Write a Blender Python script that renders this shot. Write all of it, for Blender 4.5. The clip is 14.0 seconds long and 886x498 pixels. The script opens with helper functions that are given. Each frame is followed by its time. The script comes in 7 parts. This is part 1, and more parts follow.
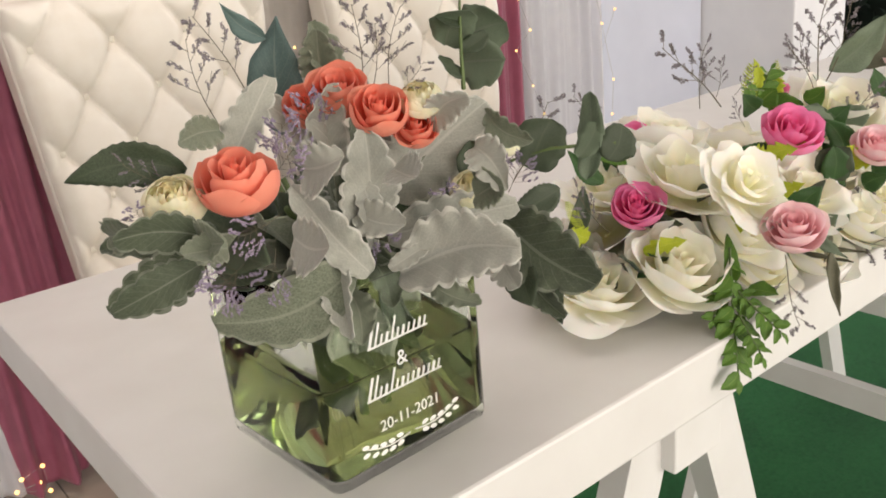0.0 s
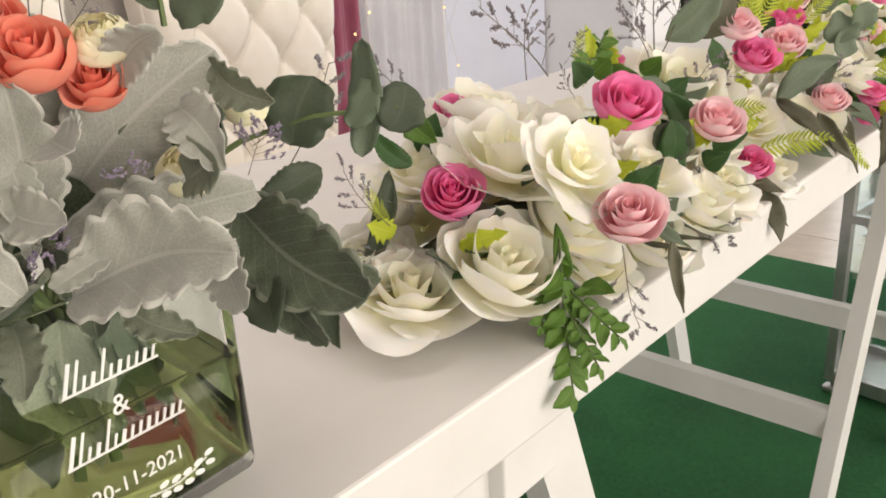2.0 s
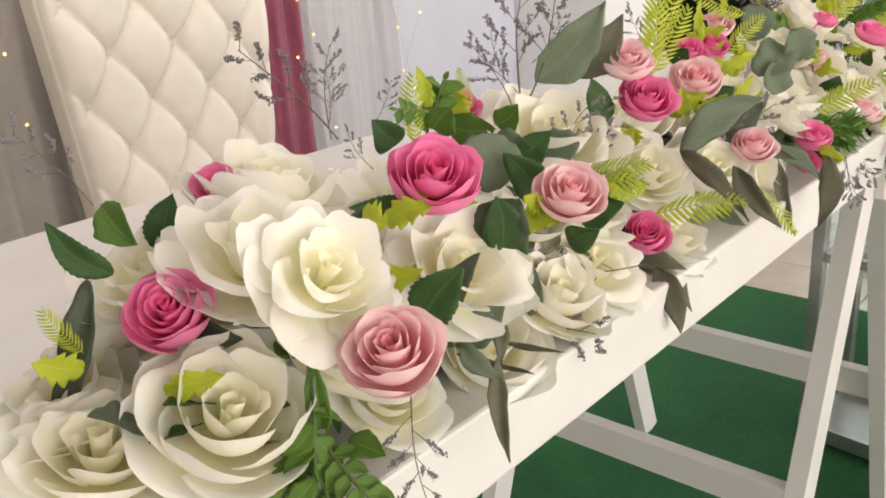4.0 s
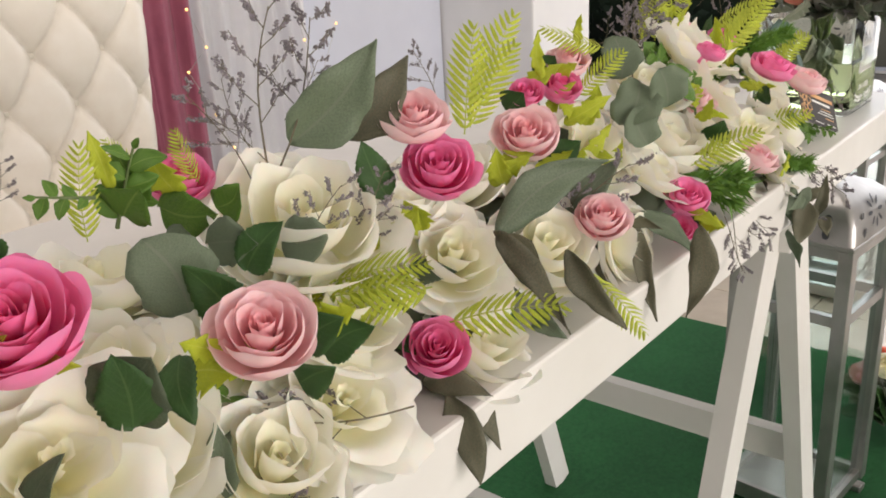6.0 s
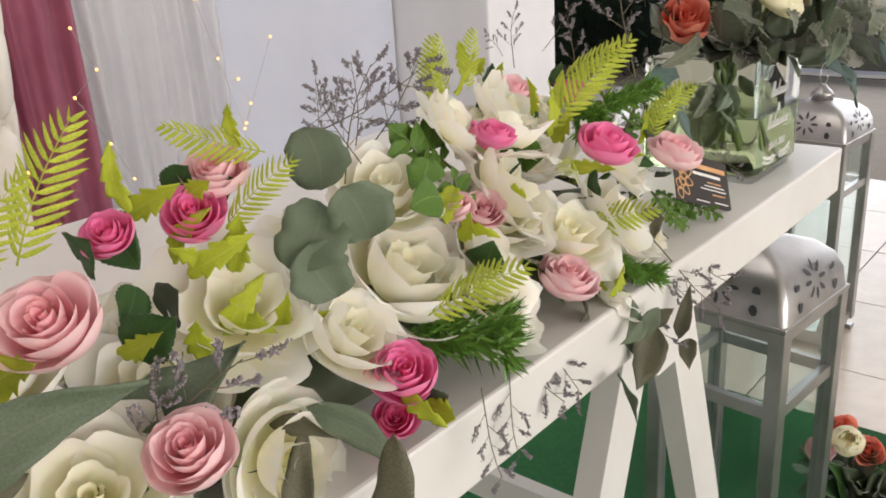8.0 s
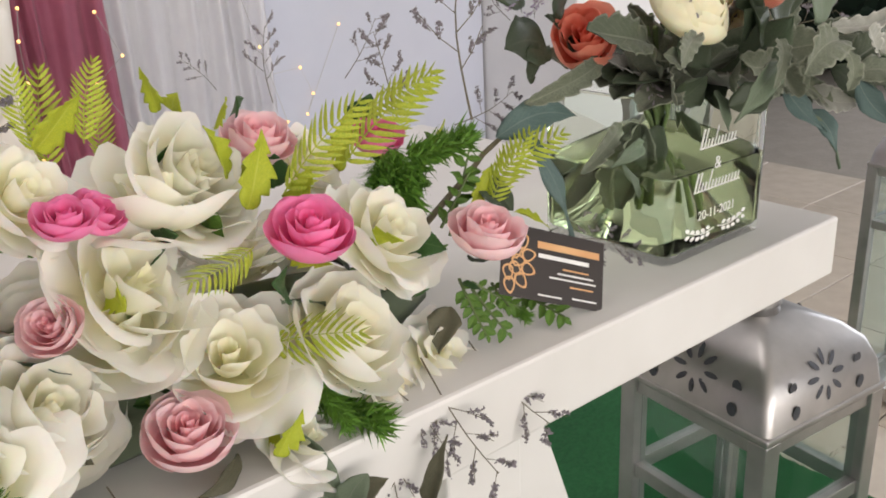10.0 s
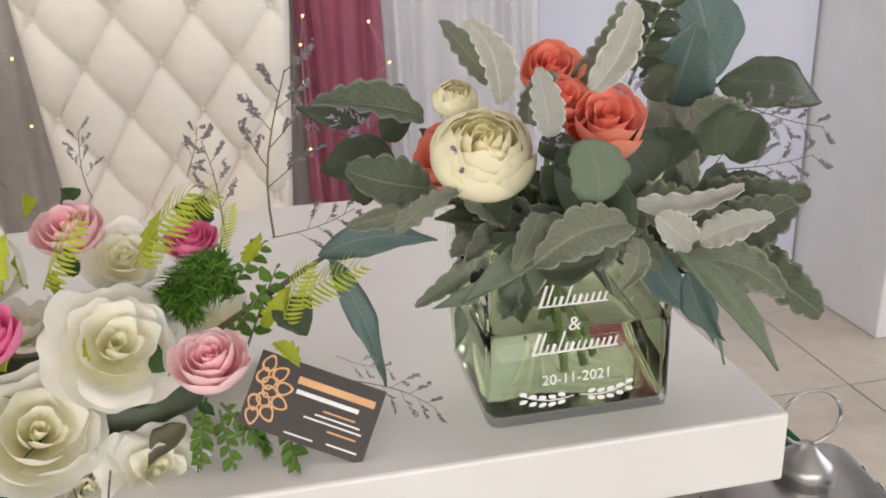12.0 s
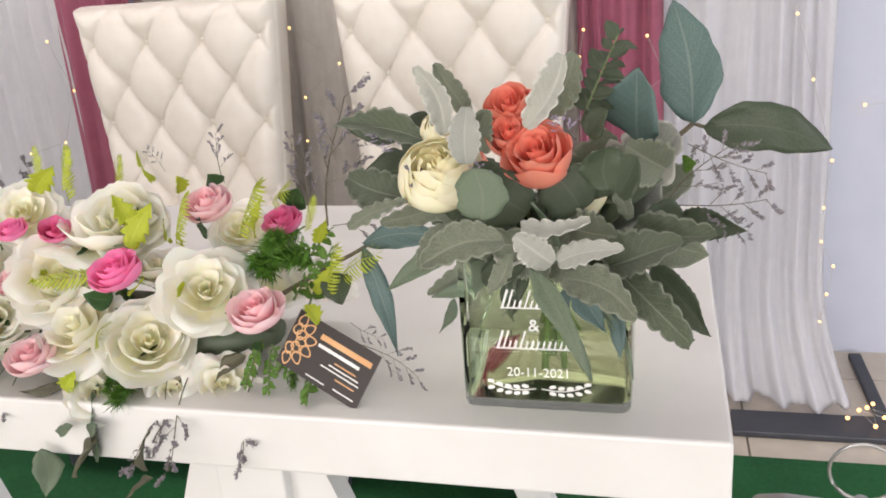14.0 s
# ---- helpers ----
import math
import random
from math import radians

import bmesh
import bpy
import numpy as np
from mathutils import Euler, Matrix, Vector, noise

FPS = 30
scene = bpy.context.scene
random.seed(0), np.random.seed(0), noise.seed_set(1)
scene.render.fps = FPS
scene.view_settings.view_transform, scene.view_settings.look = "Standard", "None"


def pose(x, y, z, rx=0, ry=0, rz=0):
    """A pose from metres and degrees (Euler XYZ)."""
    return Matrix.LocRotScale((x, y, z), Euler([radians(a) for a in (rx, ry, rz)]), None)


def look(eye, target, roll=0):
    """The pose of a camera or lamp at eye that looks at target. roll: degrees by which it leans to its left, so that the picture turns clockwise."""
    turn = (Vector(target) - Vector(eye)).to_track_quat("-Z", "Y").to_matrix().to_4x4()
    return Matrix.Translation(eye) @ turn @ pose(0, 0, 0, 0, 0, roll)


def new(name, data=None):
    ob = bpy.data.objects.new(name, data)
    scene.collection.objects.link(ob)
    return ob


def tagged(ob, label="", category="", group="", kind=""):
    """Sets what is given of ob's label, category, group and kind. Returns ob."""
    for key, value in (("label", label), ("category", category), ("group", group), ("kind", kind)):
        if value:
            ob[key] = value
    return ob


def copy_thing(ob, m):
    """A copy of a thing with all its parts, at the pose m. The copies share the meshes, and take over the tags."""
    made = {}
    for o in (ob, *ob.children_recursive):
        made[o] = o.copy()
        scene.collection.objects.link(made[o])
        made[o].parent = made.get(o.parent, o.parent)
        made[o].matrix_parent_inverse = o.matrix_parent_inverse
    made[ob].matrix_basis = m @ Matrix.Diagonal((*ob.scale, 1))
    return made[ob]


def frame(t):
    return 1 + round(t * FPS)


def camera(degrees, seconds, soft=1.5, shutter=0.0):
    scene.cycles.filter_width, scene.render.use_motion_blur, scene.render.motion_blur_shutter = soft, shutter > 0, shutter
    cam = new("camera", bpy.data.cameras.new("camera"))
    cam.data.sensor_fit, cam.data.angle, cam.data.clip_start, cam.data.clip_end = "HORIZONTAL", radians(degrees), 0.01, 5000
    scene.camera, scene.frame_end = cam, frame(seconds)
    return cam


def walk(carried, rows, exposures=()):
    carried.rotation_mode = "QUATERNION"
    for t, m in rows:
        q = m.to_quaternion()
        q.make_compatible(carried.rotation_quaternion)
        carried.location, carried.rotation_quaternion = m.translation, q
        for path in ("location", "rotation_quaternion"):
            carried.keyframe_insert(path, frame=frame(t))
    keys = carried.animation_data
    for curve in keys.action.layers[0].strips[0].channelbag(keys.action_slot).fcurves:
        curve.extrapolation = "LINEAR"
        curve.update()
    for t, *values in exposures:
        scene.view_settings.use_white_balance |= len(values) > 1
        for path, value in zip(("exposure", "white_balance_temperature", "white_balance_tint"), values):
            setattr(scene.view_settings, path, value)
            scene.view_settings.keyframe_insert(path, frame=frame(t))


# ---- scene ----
cam = camera(54.5, 14.0, soft=1.8)
PATH = [
    (0, pose(0.3386, -0.3185, 1.0696, 70.11, 4.97, -39.59)),
    (0.5, pose(0.3513, -0.3169, 1.0639, 69.92, 4.77, -39.73)),
    (1, pose(0.3743, -0.2888, 1.0488, 69.54, 4.08, -42.15)),
    (1.5, pose(0.3996, -0.2716, 1.0365, 69.24, 3.29, -46.07)),
    (2, pose(0.4475, -0.2661, 1.0283, 68.96, 3.38, -48.84)),
    (2.5, pose(0.5071, -0.2640, 1.0261, 68.85, 3.90, -49.34)),
    (5, pose(0.7595, -0.2543, 1.0154, 70.52, 3.92, -48.68)),
    (5.5, pose(0.8152, -0.2511, 1.0204, 70.26, 3.62, -49.87)),
    (6, pose(0.8641, -0.2439, 1.0145, 70.06, 3.07, -51.53)),
    (6.5, pose(0.9308, -0.2383, 1.0107, 70.05, 2.76, -53.05)),
    (7, pose(1.0143, -0.2404, 1.0125, 69.91, 2.88, -53.51)),
    (7.5, pose(1.0992, -0.2425, 1.0125, 69.97, 2.93, -52.95)),
    (8, pose(1.1832, -0.2618, 1.0256, 69.93, 3.34, -50.50)),
    (8.5, pose(1.2511, -0.2699, 1.0182, 70.23, 3.88, -47.04)),
    (9, pose(1.3380, -0.2701, 1.0059, 70.29, 3.49, -45.75)),
    (11.5, pose(1.7872, -0.4127, 1.0571, 68.84, 2.50, -19.11)),
    (12, pose(1.8777, -0.4203, 1.0754, 69.45, 2.35, -11.38)),
    (12.5, pose(1.9426, -0.4414, 1.0830, 69.96, 2.82, -5.28)),
    (13, pose(2.0158, -0.4635, 1.0924, 70.34, 3.00, 1.80)),
    (13.5, pose(2.0804, -0.4831, 1.0971, 70.65, 3.41, 7.97)),
    (14, pose(2.1252, -0.5173, 1.0984, 70.93, 4.16, 13.64)),
]
walk(cam, PATH, exposures=((0.0, -0.06, 6850, 14), (1.0, -0.17, 6850, 13.5), (2.5, 0.08, 6950, 15.5), (5.0, -0.12, 6850, 14.5), (7.0, -0.23, 6750, 14.5), (9.0, -0.25, 6600, 14.5), (11.5, -0.29, 6500, 15.5), (13.0, -0.12, 6450, 15.5), (14.0, 0.0, 6400, 16)))

# ---- world, lamps ----
world = bpy.data.worlds.new("world")
scene.world = world
world.use_nodes = True
_nt = world.node_tree
_sky = _nt.nodes.new("ShaderNodeTexSky")
_sky.sky_type = 'NISHITA'
_sky.sun_disc = False
_sky.sun_elevation = radians(50)
_sky.sun_rotation = radians(200)
_nt.links.new(_sky.outputs[0], _nt.nodes["Background"].inputs[0])
_nt.nodes["Background"].inputs[1].default_value = 0.09


def area(name, m, sx, sy, power, color):
    """A rectangular lamp: daylight through an opening, and the added fill under the ceiling."""
    la = bpy.data.lights.new(name, 'AREA')
    la.shape, la.size, la.size_y, la.energy, la.color = 'RECTANGLE', sx, sy, power, color
    ob = new(name, la)
    ob.matrix_world = m
    return ob


area("daylight_front", look((1.4, -4.55, 1.35), (1.4, 0, 0.9)), 6.5, 2.0, 235, (1.0, 0.95, 0.88))
area("daylight_side", look((6.8, 0.0, 1.5), (0, 0.4, 0.9)), 3.2, 2.4, 95, (0.93, 0.96, 1.0))
# added fill without a visible fitting, brightens the curtains at the back
area("ceiling_tubes", look((1.3, 0.75, 2.92), (1.3, 0.75, 0)), 3.6, 0.5, 20, (1.0, 0.95, 0.90))


# ---- materials ----
def mat(name, c1, c2=None, rough=0.6, scale=40.0, bump=0.0, bump_scale=200.0, metal=0.0, sheen=0.0, trans=0.0, sss=0.0,
        vary=0.0, ior=1.45, spec=0.5, emit=0.0, coat=0.0, big=0.0):
    """A procedural surface: two colours mixed by noise at two scales, fine relief, change from piece to piece."""
    m = bpy.data.materials.new(name)
    m.use_nodes = True
    nt = m.node_tree
    b = nt.nodes["Principled BSDF"]
    L = nt.links.new
    c2 = c2 or tuple(x * 0.86 for x in c1)
    tc = nt.nodes.new("ShaderNodeTexCoord")
    n1 = nt.nodes.new("ShaderNodeTexNoise")
    n1.inputs["Scale"].default_value = scale
    n1.inputs["Detail"].default_value = 5
    L(tc.outputs["Object"], n1.inputs["Vector"])
    n2 = nt.nodes.new("ShaderNodeTexNoise")
    n2.inputs["Scale"].default_value = scale * 0.13 if not big else big
    n2.inputs["Detail"].default_value = 3
    L(tc.outputs["Object"], n2.inputs["Vector"])
    ad = nt.nodes.new("ShaderNodeMath")
    ad.operation = 'ADD'
    L(n1.outputs["Fac"], ad.inputs[0])
    L(n2.outputs["Fac"], ad.inputs[1])
    rp = nt.nodes.new("ShaderNodeMapRange")
    rp.inputs["From Min"].default_value, rp.inputs["From Max"].default_value = 0.75, 1.25
    L(ad.outputs[0], rp.inputs["Value"])
    mx = nt.nodes.new("ShaderNodeMix")
    mx.data_type = 'RGBA'
    mx.inputs["A"].default_value, mx.inputs["B"].default_value = (*c1, 1), (*c2, 1)
    L(rp.outputs[0], mx.inputs["Factor"])
    out = mx.outputs["Result"]
    if vary:
        gi = nt.nodes.new("ShaderNodeNewGeometry")
        oi = nt.nodes.new("ShaderNodeObjectInfo")
        s = nt.nodes.new("ShaderNodeMath")
        s.operation = 'ADD'
        L(gi.outputs["Random Per Island"], s.inputs[0])
        L(oi.outputs["Random"], s.inputs[1])
        r2 = nt.nodes.new("ShaderNodeMapRange")
        r2.inputs["From Max"].default_value = 2.0
        r2.inputs["To Min"].default_value, r2.inputs["To Max"].default_value = 1 - vary, 1 + vary
        L(s.outputs[0], r2.inputs["Value"])
        hs = nt.nodes.new("ShaderNodeHueSaturation")
        L(out, hs.inputs["Color"])
        L(r2.outputs[0], hs.inputs["Value"])
        out = hs.outputs["Color"]
    L(out, b.inputs["Base Color"])
    b.inputs["Roughness"].default_value = rough
    b.inputs["Metallic"].default_value = metal
    b.inputs["IOR"].default_value = ior
    b.inputs["Specular IOR Level"].default_value = spec
    b.inputs["Transmission Weight"].default_value = trans
    b.inputs["Sheen Weight"].default_value = sheen
    b.inputs["Coat Weight"].default_value = coat
    if sss:
        b.inputs["Subsurface Weight"].default_value = sss
        b.inputs["Subsurface Radius"].default_value = (0.01, 0.007, 0.005)
        b.inputs["Subsurface Scale"].default_value = 0.4
    if emit:
        L(out, b.inputs["Emission Color"])
        b.inputs["Emission Strength"].default_value = emit
    if bump:
        n3 = nt.nodes.new("ShaderNodeTexNoise")
        n3.inputs["Scale"].default_value = bump_scale
        n3.inputs["Detail"].default_value = 4
        L(tc.outputs["Object"], n3.inputs["Vector"])
        bp = nt.nodes.new("ShaderNodeBump")
        bp.inputs["Strength"].default_value = bump
        bp.inputs["Distance"].default_value = 0.002
        L(n3.outputs["Fac"], bp.inputs["Height"])
        L(bp.outputs[0], b.inputs["Normal"])
    return m


M_TABLE = mat("white_paint", (0.76, 0.75, 0.73), (0.70, 0.685, 0.66), 0.38, 14, 0.08, 60, big=2.5)
M_WALL = mat("blue_white_wall", (0.66, 0.69, 0.80), (0.62, 0.65, 0.76), 0.85, 9, 0.1, 90)
M_PILLAR = mat("white_wall", (0.78, 0.78, 0.79), (0.72, 0.72, 0.74), 0.8, 9, 0.1, 90)
M_CEIL = mat("ceiling_white", (0.75, 0.75, 0.73), None, 0.9, 8)
M_TILE = mat("floor_tile", (0.62, 0.55, 0.46), (0.54, 0.47, 0.39), 0.22, 18, 0.03, 40, vary=0.06)
M_GROUT = mat("grout", (0.30, 0.27, 0.23), None, 0.9, 80)
M_GRASS = mat("green_carpet", (0.012, 0.105, 0.03), (0.006, 0.065, 0.018), 0.95, 120, 0.6, 700, vary=0.3, big=4)
M_SHEER = mat("white_sheer", (0.92, 0.91, 0.93), (0.88, 0.87, 0.90), 0.8, 30, 0.15, 500)
M_GREYSHEER = mat("grey_sheer", (0.84, 0.79, 0.74), (0.76, 0.71, 0.66), 0.8, 30, 0.15, 500)
M_PINK = mat("rose_cloth", (0.60, 0.19, 0.29), (0.52, 0.15, 0.24), 0.6, 30, 0.15, 600, sheen=0.3)
M_LEATHER = mat("cream_leatherette", (0.82, 0.77, 0.70), (0.77, 0.71, 0.63), 0.40, 30, 0.12, 400)
M_BUTTON = mat("pearl_button", (0.85, 0.80, 0.70), None, 0.15, 30)
M_IRON = mat("dark_iron", (0.09, 0.095, 0.11), None, 0.5, 40, metal=0.6)
M_SILVER = mat("silver_sheet", (0.50, 0.49, 0.48), (0.38, 0.37, 0.36), 0.36, 25, 0.1, 90, metal=0.9)
# near-black green, so that the sheets behind the leaves pass for shade
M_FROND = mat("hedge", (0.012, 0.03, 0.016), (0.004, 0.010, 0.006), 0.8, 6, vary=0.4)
M_BULB = mat("warm_bulb", (1.0, 0.62, 0.26), (1.0, 0.54, 0.18), 0.4, emit=2.4)
M_WIRE = mat("clear_wire", (0.6, 0.6, 0.58), None, 0.4)


# ---- mesh helpers ----
def mesh_of(name, bm, m, smooth=True):
    me = bpy.data.meshes.new(name)
    bm.normal_update()
    bm.to_mesh(me)
    bm.free()
    if m:
        me.materials.append(m)
    if smooth:
        me.polygons.foreach_set("use_smooth", [True] * len(me.polygons))
    return me


def part(name, bm, m, parent=None, label="", smooth=False):
    ob = new(name, mesh_of(name, bm, m, smooth))
    ob.parent = parent
    return tagged(ob, label)


def thing(name, at, label, category, group="", kind="", turn=0.0):
    ob = new(name)
    ob.empty_display_size = 0.05
    ob.matrix_world = pose(*at, 0, 0, turn)
    return tagged(ob, label, category, group, kind)


def setting(name, bm, m, label, category, smooth=False):
    ob = part(name, bm, m, None, "", smooth)
    return tagged(ob, label, category, "", "structure")


def box(bm, lo, hi, bevel=0.0, seg=2, m=None):
    r = bmesh.ops.create_cube(bm, size=1.0)
    sz = [b - a for a, b in zip(lo, hi)]
    mid = [(a + b) / 2 for a, b in zip(lo, hi)]
    bmesh.ops.scale(bm, vec=sz, verts=r["verts"])
    bmesh.ops.translate(bm, vec=mid, verts=r["verts"])
    vs = r["verts"]
    if bevel:
        es = list({e for v in vs for e in v.link_edges})
        g = bmesh.ops.bevel(bm, geom=es, offset=bevel, segments=seg, affect='EDGES', profile=0.5)
        vs = list({v for f in g["faces"] for v in f.verts} | {v for v in vs if v.is_valid})
    if m is not None:
        bmesh.ops.transform(bm, matrix=m, verts=[v for v in vs if v.is_valid])
    return bm


def bar(bm, a, b, w, d, side=(0, 1, 0)):
    """A square bar from a to b, w wide along side and d across."""
    a, b = Vector(a), Vector(b)
    z = (b - a).normalized()
    y = Vector(side)
    y = (y - z * y.dot(z)).normalized()
    x = y.cross(z)
    c = []
    for p in (a, b):
        for sx, sy in ((-1, -1), (1, -1), (1, 1), (-1, 1)):
            c.append(bm.verts.new(p + x * sx * d / 2 + y * sy * w / 2))
    for f in ((0, 1, 2, 3), (7, 6, 5, 4), (0, 4, 5, 1), (1, 5, 6, 2), (2, 6, 7, 3), (3, 7, 4, 0)):
        bm.faces.new([c[i] for i in reversed(f)])
    return bm


def tube(bm, pts, r0, r1=None, n=5):
    """A round stem through pts, thinning from r0 to r1."""
    r1 = r0 if r1 is None else r1
    rings = []
    for i, p in enumerate(pts):
        p = Vector(p)
        d = (Vector(pts[min(i + 1, len(pts) - 1)]) - Vector(pts[max(i - 1, 0)])).normalized()
        s = d.orthogonal().normalized()
        t = d.cross(s)
        r = r0 + (r1 - r0) * i / max(1, len(pts) - 1)
        rings.append([bm.verts.new(p + (s * math.cos(a) + t * math.sin(a)) * r) for a in [2 * math.pi * k / n for k in range(n)]])
    for u, v in zip(rings, rings[1:]):
        for k in range(n):
            bm.faces.new((u[k], u[(k + 1) % n], v[(k + 1) % n], v[k]))
    bm.faces.new(rings[0][::-1])
    bm.faces.new(rings[-1])
    return bm


def ball(bm, p, r, u=6, v=4, sc=(1, 1, 1)):
    g = bmesh.ops.create_uvsphere(bm, u_segments=u, v_segments=v, radius=r)
    bmesh.ops.scale(bm, vec=sc, verts=g["verts"])
    bmesh.ops.translate(bm, vec=p, verts=g["verts"])
    return bm


TOP = 0.78           # table top
BACK = 1.77          # back wall

# ---- large structure ----
X0, X1, Y0 = -2.6, 7.2, -4.8
setting("floor", box(bmesh.new(), (X0, Y0, -0.12), (X1, 5.2, -0.006)), M_GROUT, "dark grout bed under beige floor tiles", "floor")
FLOOR = bpy.data.objects["floor"]
setting("wall_back", box(bmesh.new(), (X0, BACK, 0), (3.36, BACK + 0.15, 3.0)), M_WALL, "plain pale blue-white plastered wall behind the backdrop", "wall")
setting("wall_left", box(bmesh.new(), (X0 - 0.15, Y0, 0), (X0, BACK + 0.15, 3.0)), M_PILLAR, "plain white plastered side wall", "wall")
setting("pillar", box(bmesh.new(), (3.37, 1.38, 0), (3.75, 1.92, 3.0), 0.006), M_PILLAR, "white square plastered pillar at the wall's end", "pillar")
setting("ceiling", box(bmesh.new(), (X0 - 0.15, Y0 - 0.15, 3.0), (X1 + 0.15, 5.2, 3.15)), M_CEIL, "plain white ceiling over the hall", "ceiling")


def wall_with_gap(name, lo, hi, axis, g0, g1, z0, z1, label):
    """A wall with one opening from g0 to g1 along the axis, z0 to z1 high."""
    bm = bmesh.new()
    def seg(a, b, c, d):
        l, h = list(lo), list(hi)
        l[axis], h[axis], l[2], h[2] = a, b, c, d
        if b - a > 0.01 and d - c > 0.01:
            box(bm, l, h)
    seg(lo[axis], g0, lo[2], hi[2])
    seg(g1, hi[axis], lo[2], hi[2])
    seg(g0, g1, lo[2], z0)
    seg(g0, g1, z1, hi[2])
    setting(name, bm, M_PILLAR, label, "wall")


wall_with_gap("wall_front", (X0, Y0 - 0.15, 0), (X1, Y0, 3.0), 0, -1.8, 5.6, 0.3, 2.95, "white wall with a wide open front")
wall_with_gap("wall_right", (X1, Y0, 0), (X1 + 0.15, 5.2, 3.0), 1, -2.5, 1.8, 0.02, 2.9, "white wall with a wide opening to the yard")

# green carpet under the table
bm = bmesh.new()
box(bm, (-0.5, -1.6, 0.004), (2.9, 1.2, 0.014))
CARPET = setting("carpet", bm, M_GRASS, "green artificial grass carpet under the white table", "carpet")


def make_table():
    t = thing("trestle_table", (0.459, 0, 0), "white painted wooden trestle table with a thick top", "table")
    w, d = 2.173 - 0.459, 0.55
    part("tabletop", box(bmesh.new(), (0, 0, TOP - 0.050), (w, d, TOP), 0.0025), M_TABLE, t)
    for cx in (0.375, 1.345):
        part("beam", box(bmesh.new(), (cx - 0.03, 0.02, TOP - 0.11), (cx + 0.03, d - 0.02, TOP - 0.051), 0.002), M_TABLE, t)
        for sx in (-1, 1):
            for y in (0.045, d - 0.045):
                bm = bmesh.new()
                bar(bm, (cx + sx * 0.03, y, TOP - 0.052), (cx + sx * 0.275, y, 0.014), 0.024, 0.046)
                part("leg", bm, M_TABLE, t)
            x = cx + sx * 0.185
            bm = bmesh.new()
            bar(bm, (x, 0.058, 0.30), (x, d - 0.058, 0.30), 0.045, 0.022, (0, 0, 1))
            part("stretcher", bm, M_TABLE, t)
    return t


make_table()


def make_chair():
    """A throne chair: tall tufted back, padded seat, rolled arms."""
    c = thing("tufted_chair", (0, 0, 0), "cream leatherette armchair with a diamond-tufted buttoned back", "chair", "chairs behind the table")
    W, Z0, Z1 = 0.53, 0.46, 1.03
    px, dz, zb = 0.153, 0.098, Z0 - 0.007
    pts = []
    r = 0
    z = zb
    while z < Z1 - 0.03:
        for k in range(-3, 4):
            x = (k + 0.5 * (r % 2)) * px
            if abs(x) < W / 2 - 0.03:
                pts.append((x, z))
        r += 1
        z += dz

    def taper(h):
        return 1 - 0.30 * (Z1 - h)
    bm = bmesh.new()
    nx, nz = 110, 118
    grid = []
    for j in range(nz + 1):
        row = []
        for i in range(nx + 1):
            x = -W / 2 + W * i / nx
            zz = Z0 + (Z1 - Z0) * j / nz
            u = x / px
            v = (zz - zb) / (2 * dz)
            a, b = u + v, u - v
            fa, fb = abs((a % 1) - 0.5) * 2, abs((b % 1) - 0.5) * 2
            sa, sb = math.sqrt(1 - fa ** 2), math.sqrt(1 - fb ** 2)
            pit = max(0.0, fa + fb - 1.0) ** 2
            puff = 0.62 * (sa * sb) ** 0.55 + 0.38 * (1 - pit)
            ed = min(1, (W / 2 - abs(x)) / 0.045, (Z1 - zz) / 0.045)
            puff = max(0, puff) * 0.040 + 0.004
            y = -puff if ed >= 1 else -puff * math.sqrt(max(0, 1 - (1 - ed) ** 2))
            row.append(bm.verts.new((x * taper(zz), y, zz)))
        grid.append(row)
    for j in range(nz):
        for i in range(nx):
            bm.faces.new((grid[j][i], grid[j][i + 1], grid[j + 1][i + 1], grid[j + 1][i]))
    part("backrest", bm, M_LEATHER, c, "", True)
    bm = box(bmesh.new(), (-W / 2 - 0.004, 0, 0.05), (W / 2 + 0.004, 0.07, Z1 + 0.004), 0.012, 3)
    for v in bm.verts:
        v.co.x *= taper(v.co.z)
    part("back_frame", bm, M_LEATHER, c)
    bmb = bmesh.new()
    first = None
    for x, z in pts:
        if first is None:
            ball(bmb, (0, 0, 0), 0.0095, 10, 6, (1, 0.7, 1))
            first = part("button", bmb, M_BUTTON, c, "", True)
            first.location = (x * taper(z), -0.010, z)
        else:
            o = new("button", first.data)
            o.parent = c
            o.location = (x * taper(z), -0.010, z)
    part("seat", box(bmesh.new(), (-0.235, -0.47, 0.30), (0.235, -0.002, 0.46), 0.045, 4), M_LEATHER, c, "", True)
    part("base", box(bmesh.new(), (-0.225, -0.455, 0.06), (0.225, -0.001, 0.30), 0.01), M_LEATHER, c)
    for sx in (-1, 1):
        for y in (-0.42, -0.04):
            bm = bmesh.new()
            tube(bm, [(sx * 0.2, y, 0.06), (sx * 0.2, y, 0.0)], 0.02, 0.014, 8)
            part("leg", bm, M_IRON, c)
    return c


CHAIR = make_chair()
CHAIR.matrix_world = pose(0.985, 1.40, 0)
copy_thing(CHAIR, pose(1.66, 1.40, 0))


